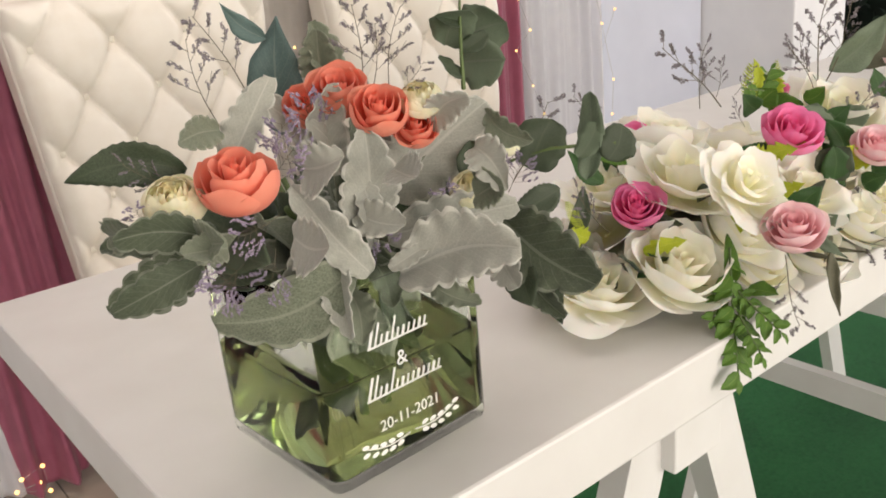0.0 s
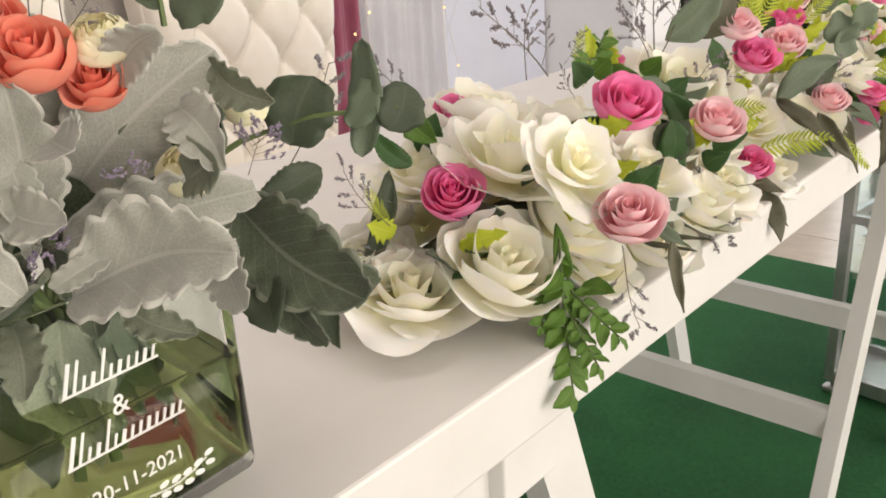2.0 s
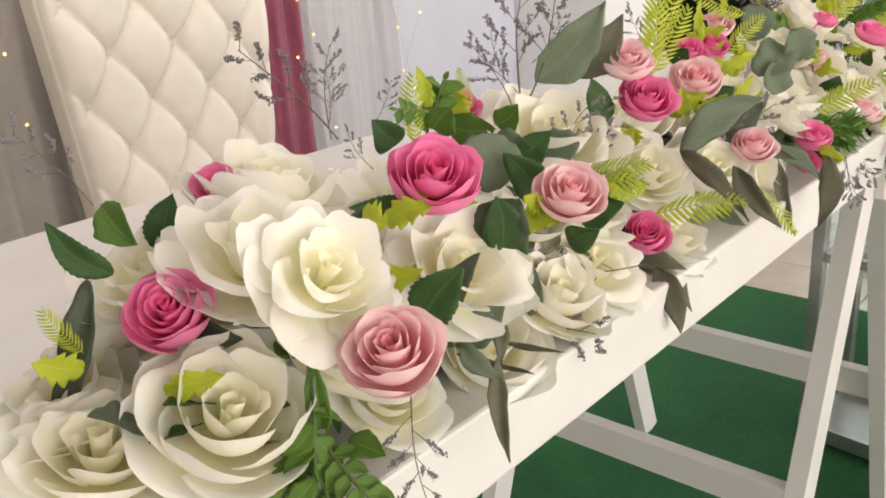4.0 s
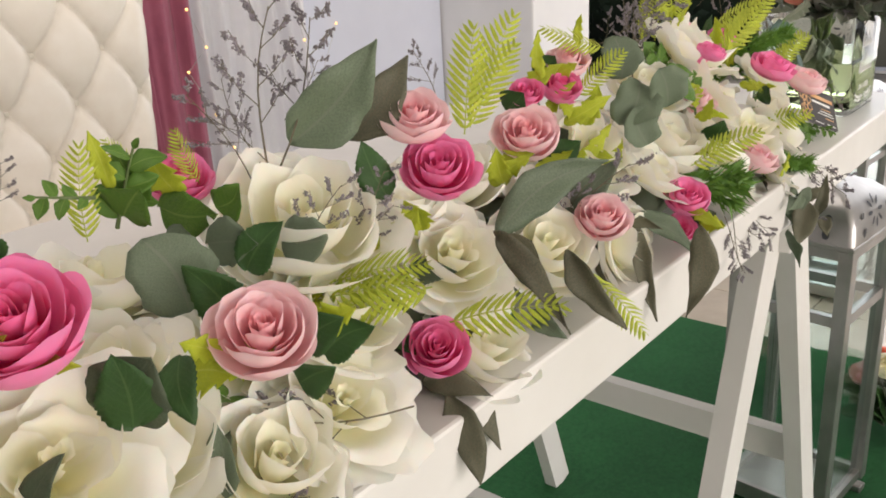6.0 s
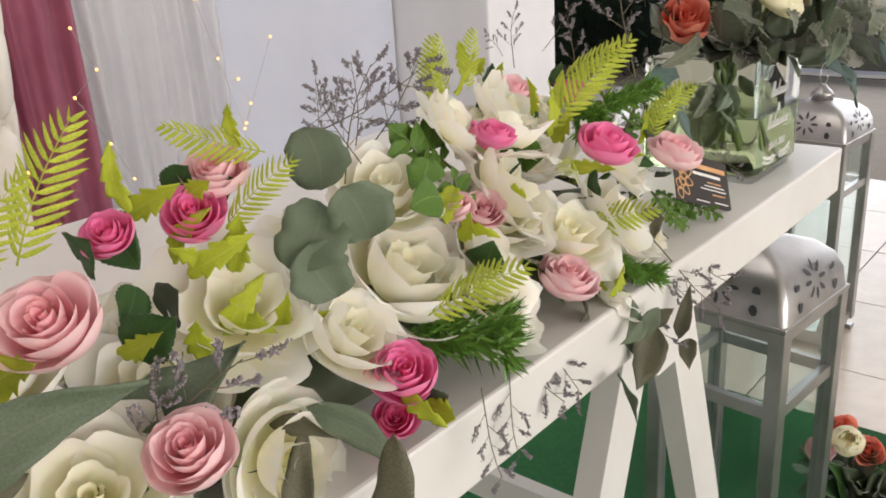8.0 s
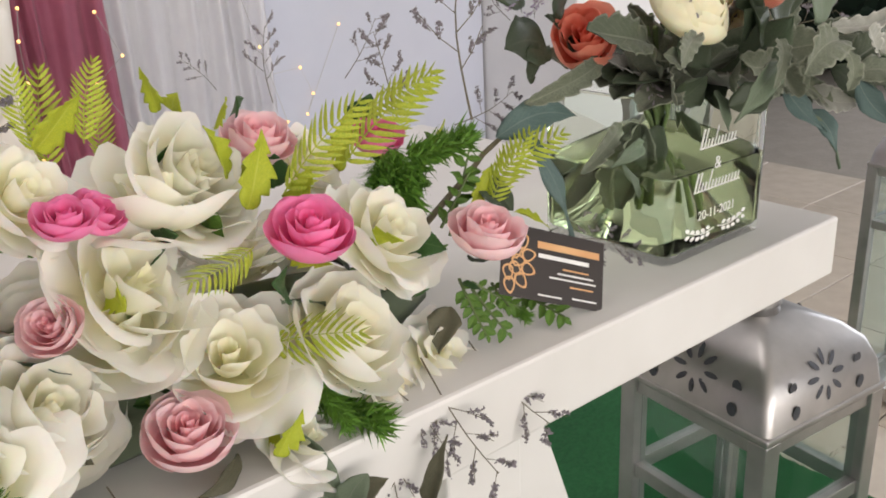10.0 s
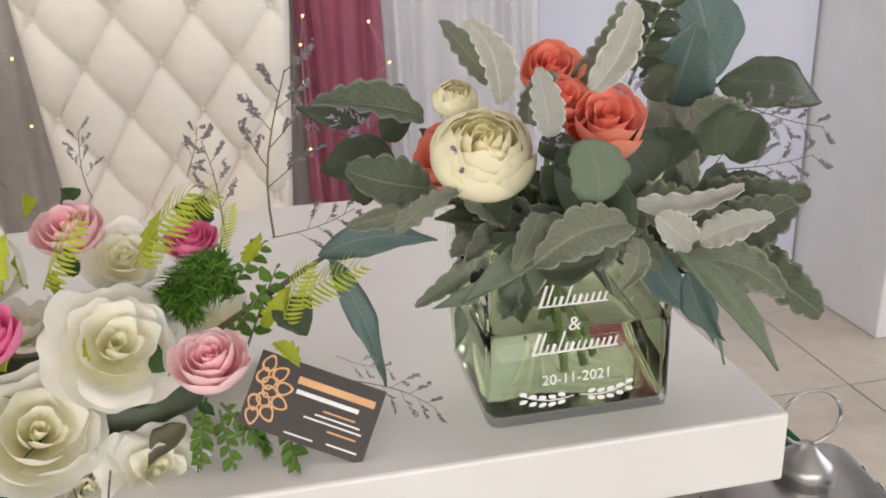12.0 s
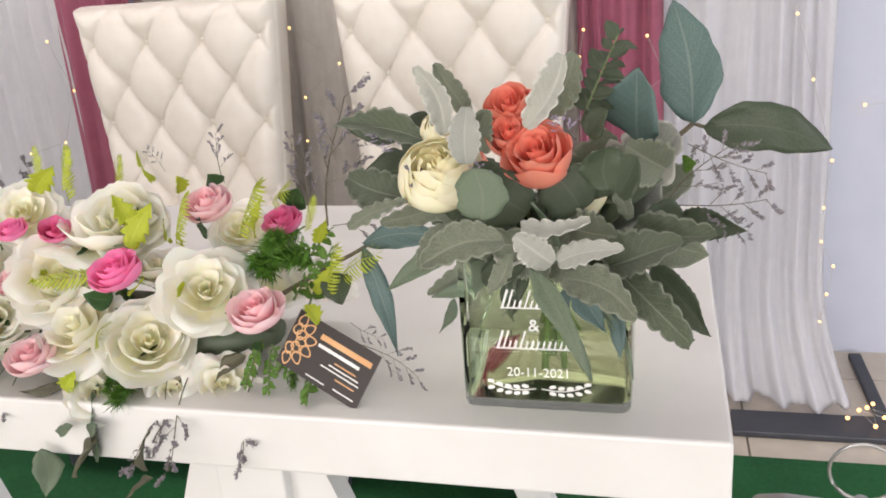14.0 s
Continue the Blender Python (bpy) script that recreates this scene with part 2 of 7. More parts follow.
def curtain(name, x0, x1, y, m, folds, amp, label, z0=0.03, z1=2.6, gather=0.0, seed=1, cat="curtain", trail=0.03, flare=0.0):
    rnd = random.Random(seed)
    ph = [rnd.uniform(0, 6.28) for _ in range(4)]
    bm = bmesh.new()
    n, k = max(24, int(folds * 14)), 26
    rows = []
    for j in range(k + 1):
        z = z0 + (z1 - z0) * (j / k) ** 1.7
        low = max(0.0, 1 - (z - z0) / 0.32) ** 2
        row = []
        for i in range(n + 1):
            u = i / n
            s = math.sin(u * folds * 6.283 + ph[0] + 0.5 * math.sin(u * 9 + ph[1]))
            s = math.copysign(abs(s) ** 0.8, s) + 0.35 * math.sin(u * folds * 2.3 * 6.283 + ph[2] + z)
            sway = 0.01 * math.sin(z * 2.2 + u * 7 + ph[3])
            mid = (x0 + x1) / 2
            sq = 1 - gather * (1 - abs(z - 1.0) / 1.6) if gather else 1
            row.append(bm.verts.new((mid + (x0 + (x1 - x0) * u - mid) * sq + sway + flare * low * u, y + amp * s * (0.8 + 0.2 * math.sin(z * 3 + u * 5)) * (1 + 0.8 * low) - trail * low * (0.85 + 0.15 * math.sin(u * 11 + ph[1])), z)))
        rows.append(row)
    for j in range(k):
        for i in range(n):
            bm.faces.new((rows[j][i], rows[j][i + 1], rows[j + 1][i + 1], rows[j + 1][i]))
    bmesh.ops.solidify(bm, geom=bm.faces[:], thickness=0.0025)
    ob = part(name, bm, m, None, "", True)
    return tagged(ob, label, cat)


curtain("curtain", -0.10, 0.58, 1.54, M_SHEER, 9, 0.014, "white sheer pleated backdrop curtain with string lights", seed=2)
curtain("curtain", 0.56, 0.80, 1.52, M_PINK, 3.5, 0.016, "dusty rose pleated backdrop drape", seed=3)
curtain("curtain", 0.78, 1.96, 1.56, M_GREYSHEER, 14, 0.014, "greyish sheer pleated curtain between the chairs", seed=4)
curtain("curtain", 1.925, 2.118, 1.52, M_PINK, 3.5, 0.016, "dusty rose pleated backdrop drape beside white sheer", seed=5)
curtain("curtain", 2.105, 2.495, 1.54, M_SHEER, 6, 0.017, "white sheer pleated curtain at the backdrop's end", z0=0.024, seed=6, trail=0.135, flare=0.06)
curtain("curtain", -0.40, -0.08, 1.52, M_PINK, 4, 0.018, "dusty rose drape at the backdrop's other end", seed=7)


# ---- flowers and leaves ----
def thin_light(nt, b, colour, share):
    """Lets a share of the light through a thin blade."""
    tr = nt.nodes.new("ShaderNodeBsdfTranslucent")
    mx = nt.nodes.new("ShaderNodeMixShader")
    mx.inputs[0].default_value = share
    nt.links.new(colour, tr.inputs["Color"])
    nt.links.new(b.outputs[0], mx.inputs[1])
    nt.links.new(tr.outputs[0], mx.inputs[2])
    nt.links.new(mx.outputs[0], nt.nodes["Material Output"].inputs["Surface"])


def petal_mat(name, base, tip, rough=0.55, vary=0.05, sss=0.25, thru=0.42):
    """Petal colour running from its base to its rim, with fine veins."""
    m = bpy.data.materials.new(name)
    m.use_nodes = True
    nt = m.node_tree
    b = nt.nodes["Principled BSDF"]
    L = nt.links.new
    at = nt.nodes.new("ShaderNodeAttribute")
    at.attribute_name = "along"
    tc = nt.nodes.new("ShaderNodeTexCoord")
    nz = nt.nodes.new("ShaderNodeTexNoise")
    nz.inputs["Scale"].default_value = 160
    nz.inputs["Detail"].default_value = 4
    L(tc.outputs["Object"], nz.inputs["Vector"])
    ad = nt.nodes.new("ShaderNodeMath")
    ad.operation = 'MULTIPLY_ADD'
    ad.inputs[1].default_value = 0.35
    L(nz.outputs["Fac"], ad.inputs[0])
    L(at.outputs["Fac"], ad.inputs[2])
    mr = nt.nodes.new("ShaderNodeMapRange")
    mr.inputs["From Min"].default_value, mr.inputs["From Max"].default_value = 0.22, 0.92
    L(ad.outputs[0], mr.inputs["Value"])
    mx = nt.nodes.new("ShaderNodeMix")
    mx.data_type = 'RGBA'
    mx.inputs["A"].default_value, mx.inputs["B"].default_value = (*base, 1), (*tip, 1)
    L(mr.outputs[0], mx.inputs["Factor"])
    oi = nt.nodes.new("ShaderNodeObjectInfo")
    r2 = nt.nodes.new("ShaderNodeMapRange")
    r2.inputs["To Min"].default_value, r2.inputs["To Max"].default_value = 1 - vary, 1 + vary
    L(oi.outputs["Random"], r2.inputs["Value"])
    hs = nt.nodes.new("ShaderNodeHueSaturation")
    L(mx.outputs["Result"], hs.inputs["Color"])
    L(r2.outputs[0], hs.inputs["Value"])
    L(hs.outputs[0], b.inputs["Base Color"])
    b.inputs["Roughness"].default_value = rough
    b.inputs["Specular IOR Level"].default_value = 0.3
    b.inputs["Subsurface Weight"].default_value = sss
    b.inputs["Subsurface Radius"].default_value = (0.012, 0.008, 0.006)
    b.inputs["Subsurface Scale"].default_value = 0.3
    b.inputs["Sheen Weight"].default_value = 0.15
    bp = nt.nodes.new("ShaderNodeBump")
    bp.inputs["Strength"].default_value = 0.12
    bp.inputs["Distance"].default_value = 0.001
    L(nz.outputs["Fac"], bp.inputs["Height"])
    L(bp.outputs[0], b.inputs["Normal"])
    thin_light(nt, b, hs.outputs[0], thru)
    return m


def leaf_mat(name, c1, c2, vein, rough=0.5, vary=0.22, veins=9.0, sheen=0.0, rim=0.0, thru=0.18):
    """Leaf blade with a paler midrib and side veins, and blotches."""
    m = bpy.data.materials.new(name)
    m.use_nodes = True
    nt = m.node_tree
    b = nt.nodes["Principled BSDF"]
    L = nt.links.new

    def math_(op, a, c=None, v=None):
        n = nt.nodes.new("ShaderNodeMath")
        n.operation = op
        L(a, n.inputs[0])
        if c is not None:
            L(c, n.inputs[1])
        elif v is not None:
            n.inputs[1].default_value = v
        return n.outputs[0]
    al = nt.nodes.new("ShaderNodeAttribute")
    al.attribute_name = "along"
    ac = nt.nodes.new("ShaderNodeAttribute")
    ac.attribute_name = "across"
    ab = math_('ABSOLUTE', ac.outputs["Fac"])
    ph = math_('SUBTRACT', math_('MULTIPLY', al.outputs["Fac"], v=veins), math_('MULTIPLY', ab, v=3.0))
    fr = math_('PINGPONG', ph, v=0.5)
    side = math_('LESS_THAN', fr, v=0.045)
    mid = math_('LESS_THAN', ab, v=0.045)
    vn = math_('MAXIMUM', math_('MULTIPLY', side, v=0.22), math_('MULTIPLY', mid, v=0.5))
    if rim:
        vn = math_('MAXIMUM', vn, math_('MULTIPLY', math_('GREATER_THAN', ab, v=0.88), v=rim))
    tc = nt.nodes.new("ShaderNodeTexCoord")
    nz = nt.nodes.new("ShaderNodeTexNoise")
    nz.inputs["Scale"].default_value = 70
    nz.inputs["Detail"].default_value = 5
    L(tc.outputs["Object"], nz.inputs["Vector"])
    mr = nt.nodes.new("ShaderNodeMapRange")
    mr.inputs["From Min"].default_value, mr.inputs["From Max"].default_value = 0.35, 0.65
    L(nz.outputs["Fac"], mr.inputs["Value"])
    mx = nt.nodes.new("ShaderNodeMix")
    mx.data_type = 'RGBA'
    mx.inputs["A"].default_value, mx.inputs["B"].default_value = (*c1, 1), (*c2, 1)
    L(mr.outputs[0], mx.inputs["Factor"])
    m2 = nt.nodes.new("ShaderNodeMix")
    m2.data_type = 'RGBA'
    m2.inputs["B"].default_value = (*vein, 1)
    L(vn, m2.inputs["Factor"])
    L(mx.outputs["Result"], m2.inputs["A"])
    oi = nt.nodes.new("ShaderNodeObjectInfo")
    gi = nt.nodes.new("ShaderNodeNewGeometry")
    r2 = nt.nodes.new("ShaderNodeMapRange")
    r2.inputs["From Max"].default_value = 2.0
    r2.inputs["To Min"].default_value, r2.inputs["To Max"].default_value = 1 - vary, 1 + vary
    L(math_('ADD', oi.outputs["Random"], gi.outputs["Random Per Island"]), r2.inputs["Value"])
    hs = nt.nodes.new("ShaderNodeHueSaturation")
    L(m2.outputs["Result"], hs.inputs["Color"])
    L(r2.outputs[0], hs.inputs["Value"])
    L(hs.outputs[0], b.inputs["Base Color"])
    b.inputs["Roughness"].default_value = rough
    b.inputs["Specular IOR Level"].default_value = 0.35
    b.inputs["Sheen Weight"].default_value = sheen
    bp = nt.nodes.new("ShaderNodeBump")
    bp.inputs["Strength"].default_value = 0.35
    bp.inputs["Distance"].default_value = 0.0008
    L(math_('SUBTRACT', nz.outputs["Fac"], vn), bp.inputs["Height"])
    L(bp.outputs[0], b.inputs["Normal"])
    thin_light(nt, b, hs.outputs[0], thru)
    return m


M_WHITE = petal_mat("ivory_petal", (0.90, 0.87, 0.53), (0.96, 0.945, 0.885), sss=0.3, thru=0.34)
M_HOT = petal_mat("hot_pink_petal", (0.80, 0.015, 0.22), (0.96, 0.30, 0.56), thru=0.32)
M_LIGHT = petal_mat("light_pink_petal", (0.88, 0.27, 0.33), (0.97, 0.72, 0.74), thru=0.32)
M_CORAL = petal_mat("coral_petal", (0.84, 0.12, 0.075), (0.97, 0.37, 0.26), thru=0.32)
M_CREAM = petal_mat("cream_petal", (0.90, 0.80, 0.42), (0.97, 0.93, 0.70), thru=0.32)
M_EUC = leaf_mat("eucalyptus_leaf", (0.165, 0.215, 0.14), (0.125, 0.165, 0.11), (0.20, 0.22, 0.17), 0.55)
M_EUCD = leaf_mat("dark_dry_leaf", (0.155, 0.145, 0.095), (0.095, 0.10, 0.065), (0.13, 0.11, 0.07), 0.5)
M_DARK = leaf_mat("dark_green_leaf", (0.085, 0.110, 0.068), (0.055, 0.076, 0.046), (0.11, 0.135, 0.085), 0.42)
M_ROSELEAF = leaf_mat("rose_leaf", (0.045, 0.115, 0.030), (0.030, 0.080, 0.022), (0.10, 0.18, 0.06), 0.42)
M_YELLOW = leaf_mat("yellow_green_leaf", (0.62, 0.66, 0.06), (0.44, 0.54, 0.05), (0.68, 0.72, 0.16), 0.5, thru=0.4)
M_BUSH = leaf_mat("fresh_green_leaf", (0.13, 0.25, 0.035), (0.06, 0.15, 0.022), (0.26, 0.38, 0.09), 0.42)
M_SILVERL = leaf_mat("silver_felt_leaf", (0.45, 0.455, 0.40), (0.37, 0.38, 0.33), (0.60, 0.60, 0.54), 0.85, sheen=0.5, rim=0.8)
M_GREYLEAF = leaf_mat("grey_green_leaf", (0.24, 0.26, 0.19), (0.14, 0.17, 0.115), (0.34, 0.36, 0.28), 0.7, sheen=0.2, rim=0.6)
M_GREENLOBE = leaf_mat("felted_green_leaf", (0.11, 0.135, 0.085), (0.07, 0.09, 0.055), (0.26, 0.28, 0.22), 0.6, sheen=0.2, rim=0.55)
M_BLUEL = leaf_mat("blue_grey_leaf", (0.13, 0.20, 0.185), (0.10, 0.16, 0.15), (0.24, 0.30, 0.27), 0.5)
M_BUD = mat("lilac_bud", (0.27, 0.24, 0.29), (0.15, 0.14, 0.13), 0.8, 200, vary=0.4)
M_PURPLE = mat("purple_statice", (0.27, 0.20, 0.36), (0.38, 0.35, 0.38), 0.8, 200, vary=0.4)
M_STEM = mat("brown_stem", (0.15, 0.13, 0.08), (0.09, 0.075, 0.05), 0.7, 80)
M_GSTEM = mat("green_stem", (0.12, 0.17, 0.06), (0.08, 0.12, 0.04), 0.6, 80)
M_NEEDLE = mat("needle_green", (0.15, 0.31, 0.04), (0.07, 0.18, 0.025), 0.5, 90, vary=0.35)
M_FERN = leaf_mat("fern_leaflet", (0.60, 0.64, 0.08), (0.36, 0.48, 0.05), (0.45, 0.5, 0.1), 0.5, vary=0.25, thru=0.35)


def grid_mesh(name, fn, nu, nv, m, thick=0.0):
    """A sheet: fn(u, v) gives the place for u in -1..1 across, v in 0..1 along; both are kept as attributes."""
    vs, al, ac, fs = [], [], [], []
    for j in range(nv + 1):
        for i in range(nu + 1):
            u, v = -1 + 2 * i / nu, j / nv
            vs.append(fn(u, v))
            al.append(v)
            ac.append(u)
    w = nu + 1
    for j in range(nv):
        for i in range(nu):
            a = j * w + i
            fs.append((a, a + 1, a + 1 + w, a + w))
    if thick:
        V = [Vector(p) for p in vs]
        N = [Vector() for _ in vs]
        for f in fs:
            nn = (V[f[2]] - V[f[0]]).cross(V[f[3]] - V[f[1]])
            for k in f:
                N[k] += nn
        k = len(vs)
        vs = vs + [tuple(p - n.normalized() * thick) if n.length > 0 else tuple(p) for p, n in zip(V, N)]
        al, ac = al * 2, ac * 2
        rim = [(j * w, (j + 1) * w) for j in range(nv)] + [((j + 1) * w + nu, j * w + nu) for j in range(nv)]
        rim += [(i + 1, i) for i in range(nu)] + [(nv * w + i, nv * w + i + 1) for i in range(nu)]
        fs = fs + [tuple(k + q for q in reversed(f)) for f in fs] + [(a, b, b + k, a + k) for a, b in rim]
    me = bpy.data.meshes.new(name)
    me.from_pydata([tuple(p) for p in vs], [], fs)
    for nm, vals in (("along", al), ("across", ac)):
        me.attributes.new(nm, 'FLOAT', 'POINT').data.foreach_set("value", vals)
    me.polygons.foreach_set("use_smooth", [True] * len(fs))
    me.materials.append(m)
    me.update()
    return me


def petal_fn(phi, half, ctrl, tip, roll, ruffle, cup, rnd):
    """One petal of a bloom of unit radius: its middle line is a curve from the base over ctrl to tip, both (radius, height)."""
    p1, p2, p3 = (rnd.uniform(0, 6.28) for _ in range(3))
    half *= rnd.uniform(0.92, 1.08)
    cr, cz = ctrl[0] * rnd.uniform(0.95, 1.05), ctrl[1]
    tr, tz = tip[0] * rnd.uniform(0.93, 1.07), tip[1] * rnd.uniform(0.95, 1.05)
    roll *= rnd.uniform(0.5, 1.5)
    lean = rnd.uniform(0.02, 0.09)
    point = rnd.uniform(0.0, 0.06)

    def fn(u, v):
        e = abs(u)
        w = v * (1 - 0.33 * e ** 2.8 + point * math.exp(-(u / 0.2) ** 2))
        rho = 2 * w * (1 - w) * cr + w * w * tr + 0.05 * (1 - w) ** 2
        z = 2 * w * (1 - w) * cz + w * w * tz
        c = max(0.0, (w - 0.70) / 0.30)
        k = 0.55 + 0.45 * math.sin(2.3 * u + p3)
        rho += roll * k * (c ** 1.5) * 0.9
        z -= roll * k * c ** 2.4
        rho -= cup * tr * e ** 2.2 * w
        z += cup * 0.35 * e ** 2 * w
        wv = ruffle * w ** 2.2 * (math.sin(3.1 * u + p1) * 0.7 + math.sin(6.7 * u + p2) * 0.5 * e + 0.30 * math.sin(11 * u + p3) * c)
        z += wv * 0.8
        rho += wv * 0.6 + lean * u * w
        ang = phi + u * half * (0.22 + 0.78 * math.sin(min(1.0, v * 1.25) * math.pi / 2))
        return (rho * math.cos(ang), rho * math.sin(ang), z)
    return fn


class Bloom:
    """The shared meshes of one kind of bloom: a heart and its outer petals, ring by ring from the middle out."""

    def __init__(self, name, m, rings, keep, seed, grow=1.0):
        rnd = random.Random(seed)
        self.name, self.grow = name, grow
        self.petals = []
        bm = bmesh.new()
        turn = rnd.uniform(0, 6.28)
        for i, (n, half, ctrl, tip, roll, ruffle, cup) in enumerate(rings):
            t = i / (len(rings) - 1)
            turn += 1.1
            for k in range(n):
                phi = turn + (k + rnd.uniform(-0.12, 0.12)) * 2 * math.pi / n
                me = grid_mesh("petal", petal_fn(phi, radians(half), ctrl, tip, roll, ruffle, cup, rnd), 16, 10, m)
                d = me.attributes["along"].data
                vals = [0.0] * len(d)
                d.foreach_get("value", vals)
                d.foreach_set("value", [x * (0.45 + 0.55 * t) for x in vals])
                if i < len(rings) - keep:
                    bm.from_mesh(me)
                    bpy.data.meshes.remove(me)
                else:
                    self.petals.append(me)
        self.heart = mesh_of("heart", bm, m)

    def put(self, name, parent, at, axis, R, spin, label=""):
        R *= self.grow
        ob = new(name, self.heart)
        ob.parent = parent
        q = Vector(axis).normalized().to_track_quat('Z', 'Y').to_matrix().to_4x4()
        m = Matrix.Translation(Vector(at) - Vector(axis).normalized() * R * 0.58) @ q @ pose(0, 0, 0, 0, 0, spin) @ Matrix.Scale(R, 4)
        ob.matrix_basis = parent.matrix_world.inverted() @ m
        for me in self.petals:
            c = new("petal", me)
            c.parent = ob
        return tagged(ob, label)


# rings: petals, half width in degrees, control and tip (radius, height), roll, ruffle, cup
OPEN_ROSE = (
    (2, 120, (0.12, 0.30), (0.10, 0.58), 0.03, 0.03, 0.10),
    (3, 84, (0.28, 0.16), (0.26, 0.62), 0.08, 0.06, 0.12),
    (3, 76, (0.52, 0.08), (0.50, 0.64), 0.15, 0.13, 0.10),
    (4, 66, (0.74, 0.04), (0.78, 0.50), 0.17, 0.17, 0.09),
    (5, 58, (0.80, -0.02), (1.02, 0.26), 0.14, 0.20, 0.07),
)
CUP_ROSE = (
    (2, 120, (0.12, 0.36), (0.10, 0.62), 0.03, 0.03, 0.10),
    (3, 84, (0.32, 0.22), (0.26, 0.70), 0.08, 0.06, 0.10),
    (3, 80, (0.60, 0.14), (0.50, 0.74), 0.12, 0.10, 0.10),
    (4, 72, (0.88, 0.06), (0.76, 0.64), 0.14, 0.14, 0.08),
    (4, 68, (1.00, 0.00), (0.98, 0.42), 0.14, 0.17, 0.06),
)
FULL_ROSE = (
    (3, 95, (0.10, 0.35), (0.09, 0.60), 0.05, 0.06, 0.12),
    (4, 72, (0.34, 0.12), (0.36, 0.62), 0.13, 0.11, 0.10),
    (4, 68, (0.62, 0.06), (0.68, 0.56), 0.18, 0.19, 0.09),
    (6, 54, (0.78, -0.02), (1.00, 0.30), 0.16, 0.22, 0.06),
)
SPRAY_ROSE = (
    (2, 130, (0.10, 0.5), (0.09, 0.86), 0.02, 0.01, 0.06),
    (3, 85, (0.24, 0.40), (0.20, 0.90), 0.05, 0.02, 0.06),
    (3, 78, (0.42, 0.34), (0.34, 0.92), 0.08, 0.03, 0.06),
    (4, 64, (0.62, 0.26), (0.50, 0.90), 0.11, 0.04, 0.06),
    (4, 64, (0.88, 0.18), (0.68, 0.84), 0.12, 0.06, 0.06),
    (5, 56, (1.06, 0.10), (0.84, 0.68), 0.12, 0.07, 0.05),
)
URN_ROSE = (
    (2, 130, (0.10, 0.6), (0.08, 1.02), 0.02, 0.01, 0.06),
    (3, 85, (0.26, 0.50), (0.20, 1.08), 0.06, 0.02, 0.06),
    (3, 78, (0.46, 0.42), (0.36, 1.08), 0.10, 0.03, 0.06),
    (4, 66, (0.72, 0.30), (0.50, 1.02), 0.14, 0.04, 0.06),
    (5, 56, (1.00, 0.12), (0.64, 0.92), 0.20, 0.05, 0.05),
)
GLOBE_ROSE = (
    (3, 80, (0.20, 0.60), (0.05, 0.98), 0.03, 0.05, 0.05),
    (4, 70, (0.42, 0.60), (0.18, 1.00), 0.04, 0.06, 0.05),
    (5, 58, (0.70, 0.56), (0.30, 1.00), 0.04, 0.06, 0.04),
    (5, 56, (0.98, 0.46), (0.44, 0.98), 0.05, 0.05, 0.04),
    (6, 50, (1.22, 0.34), (0.56, 0.90), 0.06, 0.05, 0.03),
    (6, 48, (1.40, 0.16), (0.68, 0.74), 0.06, 0.05, 0.03),
)
BLOOMS = {
    "white": [Bloom("white_rose", M_WHITE, r, 2, s, 1.20) for r, s in ((OPEN_ROSE, 11), (CUP_ROSE, 12), (FULL_ROSE, 13), (CUP_ROSE, 14), (FULL_ROSE, 15), (CUP_ROSE, 16))],
    "hot": [Bloom("pink_rose", M_HOT, SPRAY_ROSE, 2, s, 1.04) for s in (21, 22, 23)],
    "light": [Bloom("pink_rose", M_LIGHT, SPRAY_ROSE, 2, s, 1.04) for s in (31, 32, 33)],
    "coral": [Bloom("coral_rose", M_CORAL, URN_ROSE, 2, s, 1.25) for s in (41, 42)],
    "cream": [Bloom("cream_rose", M_CREAM, GLOBE_ROSE, 2, s, 1.1) for s in (51, 52)],
}
COUNT = {}
SPOTS = []


def bloom(parent, kind, at, R, axis=None, spin=None):
    k = COUNT[kind] = COUNT.get(kind, -1) + 1
    B = BLOOMS[kind][k % len(BLOOMS[kind])]
    SPOTS.append((Vector(at), R))
    rnd = random.Random(k * 7 + len(kind))
    if axis is None:
        axis = Vector((rnd.uniform(-0.25, 0.15), -0.55 + (at[1] - 0.03) * 5 + rnd.uniform(-0.15, 0.15), 0.75))
    lab = {"white": "ivory artificial rose", "hot": "hot pink artificial rose", "light": "pale pink artificial rose",
           "coral": "fresh coral rose", "cream": "fresh cream rose"}[kind]
    return B.put(B.name, parent, at, axis, R, rnd.uniform(0, 360) if spin is None else spin, lab)


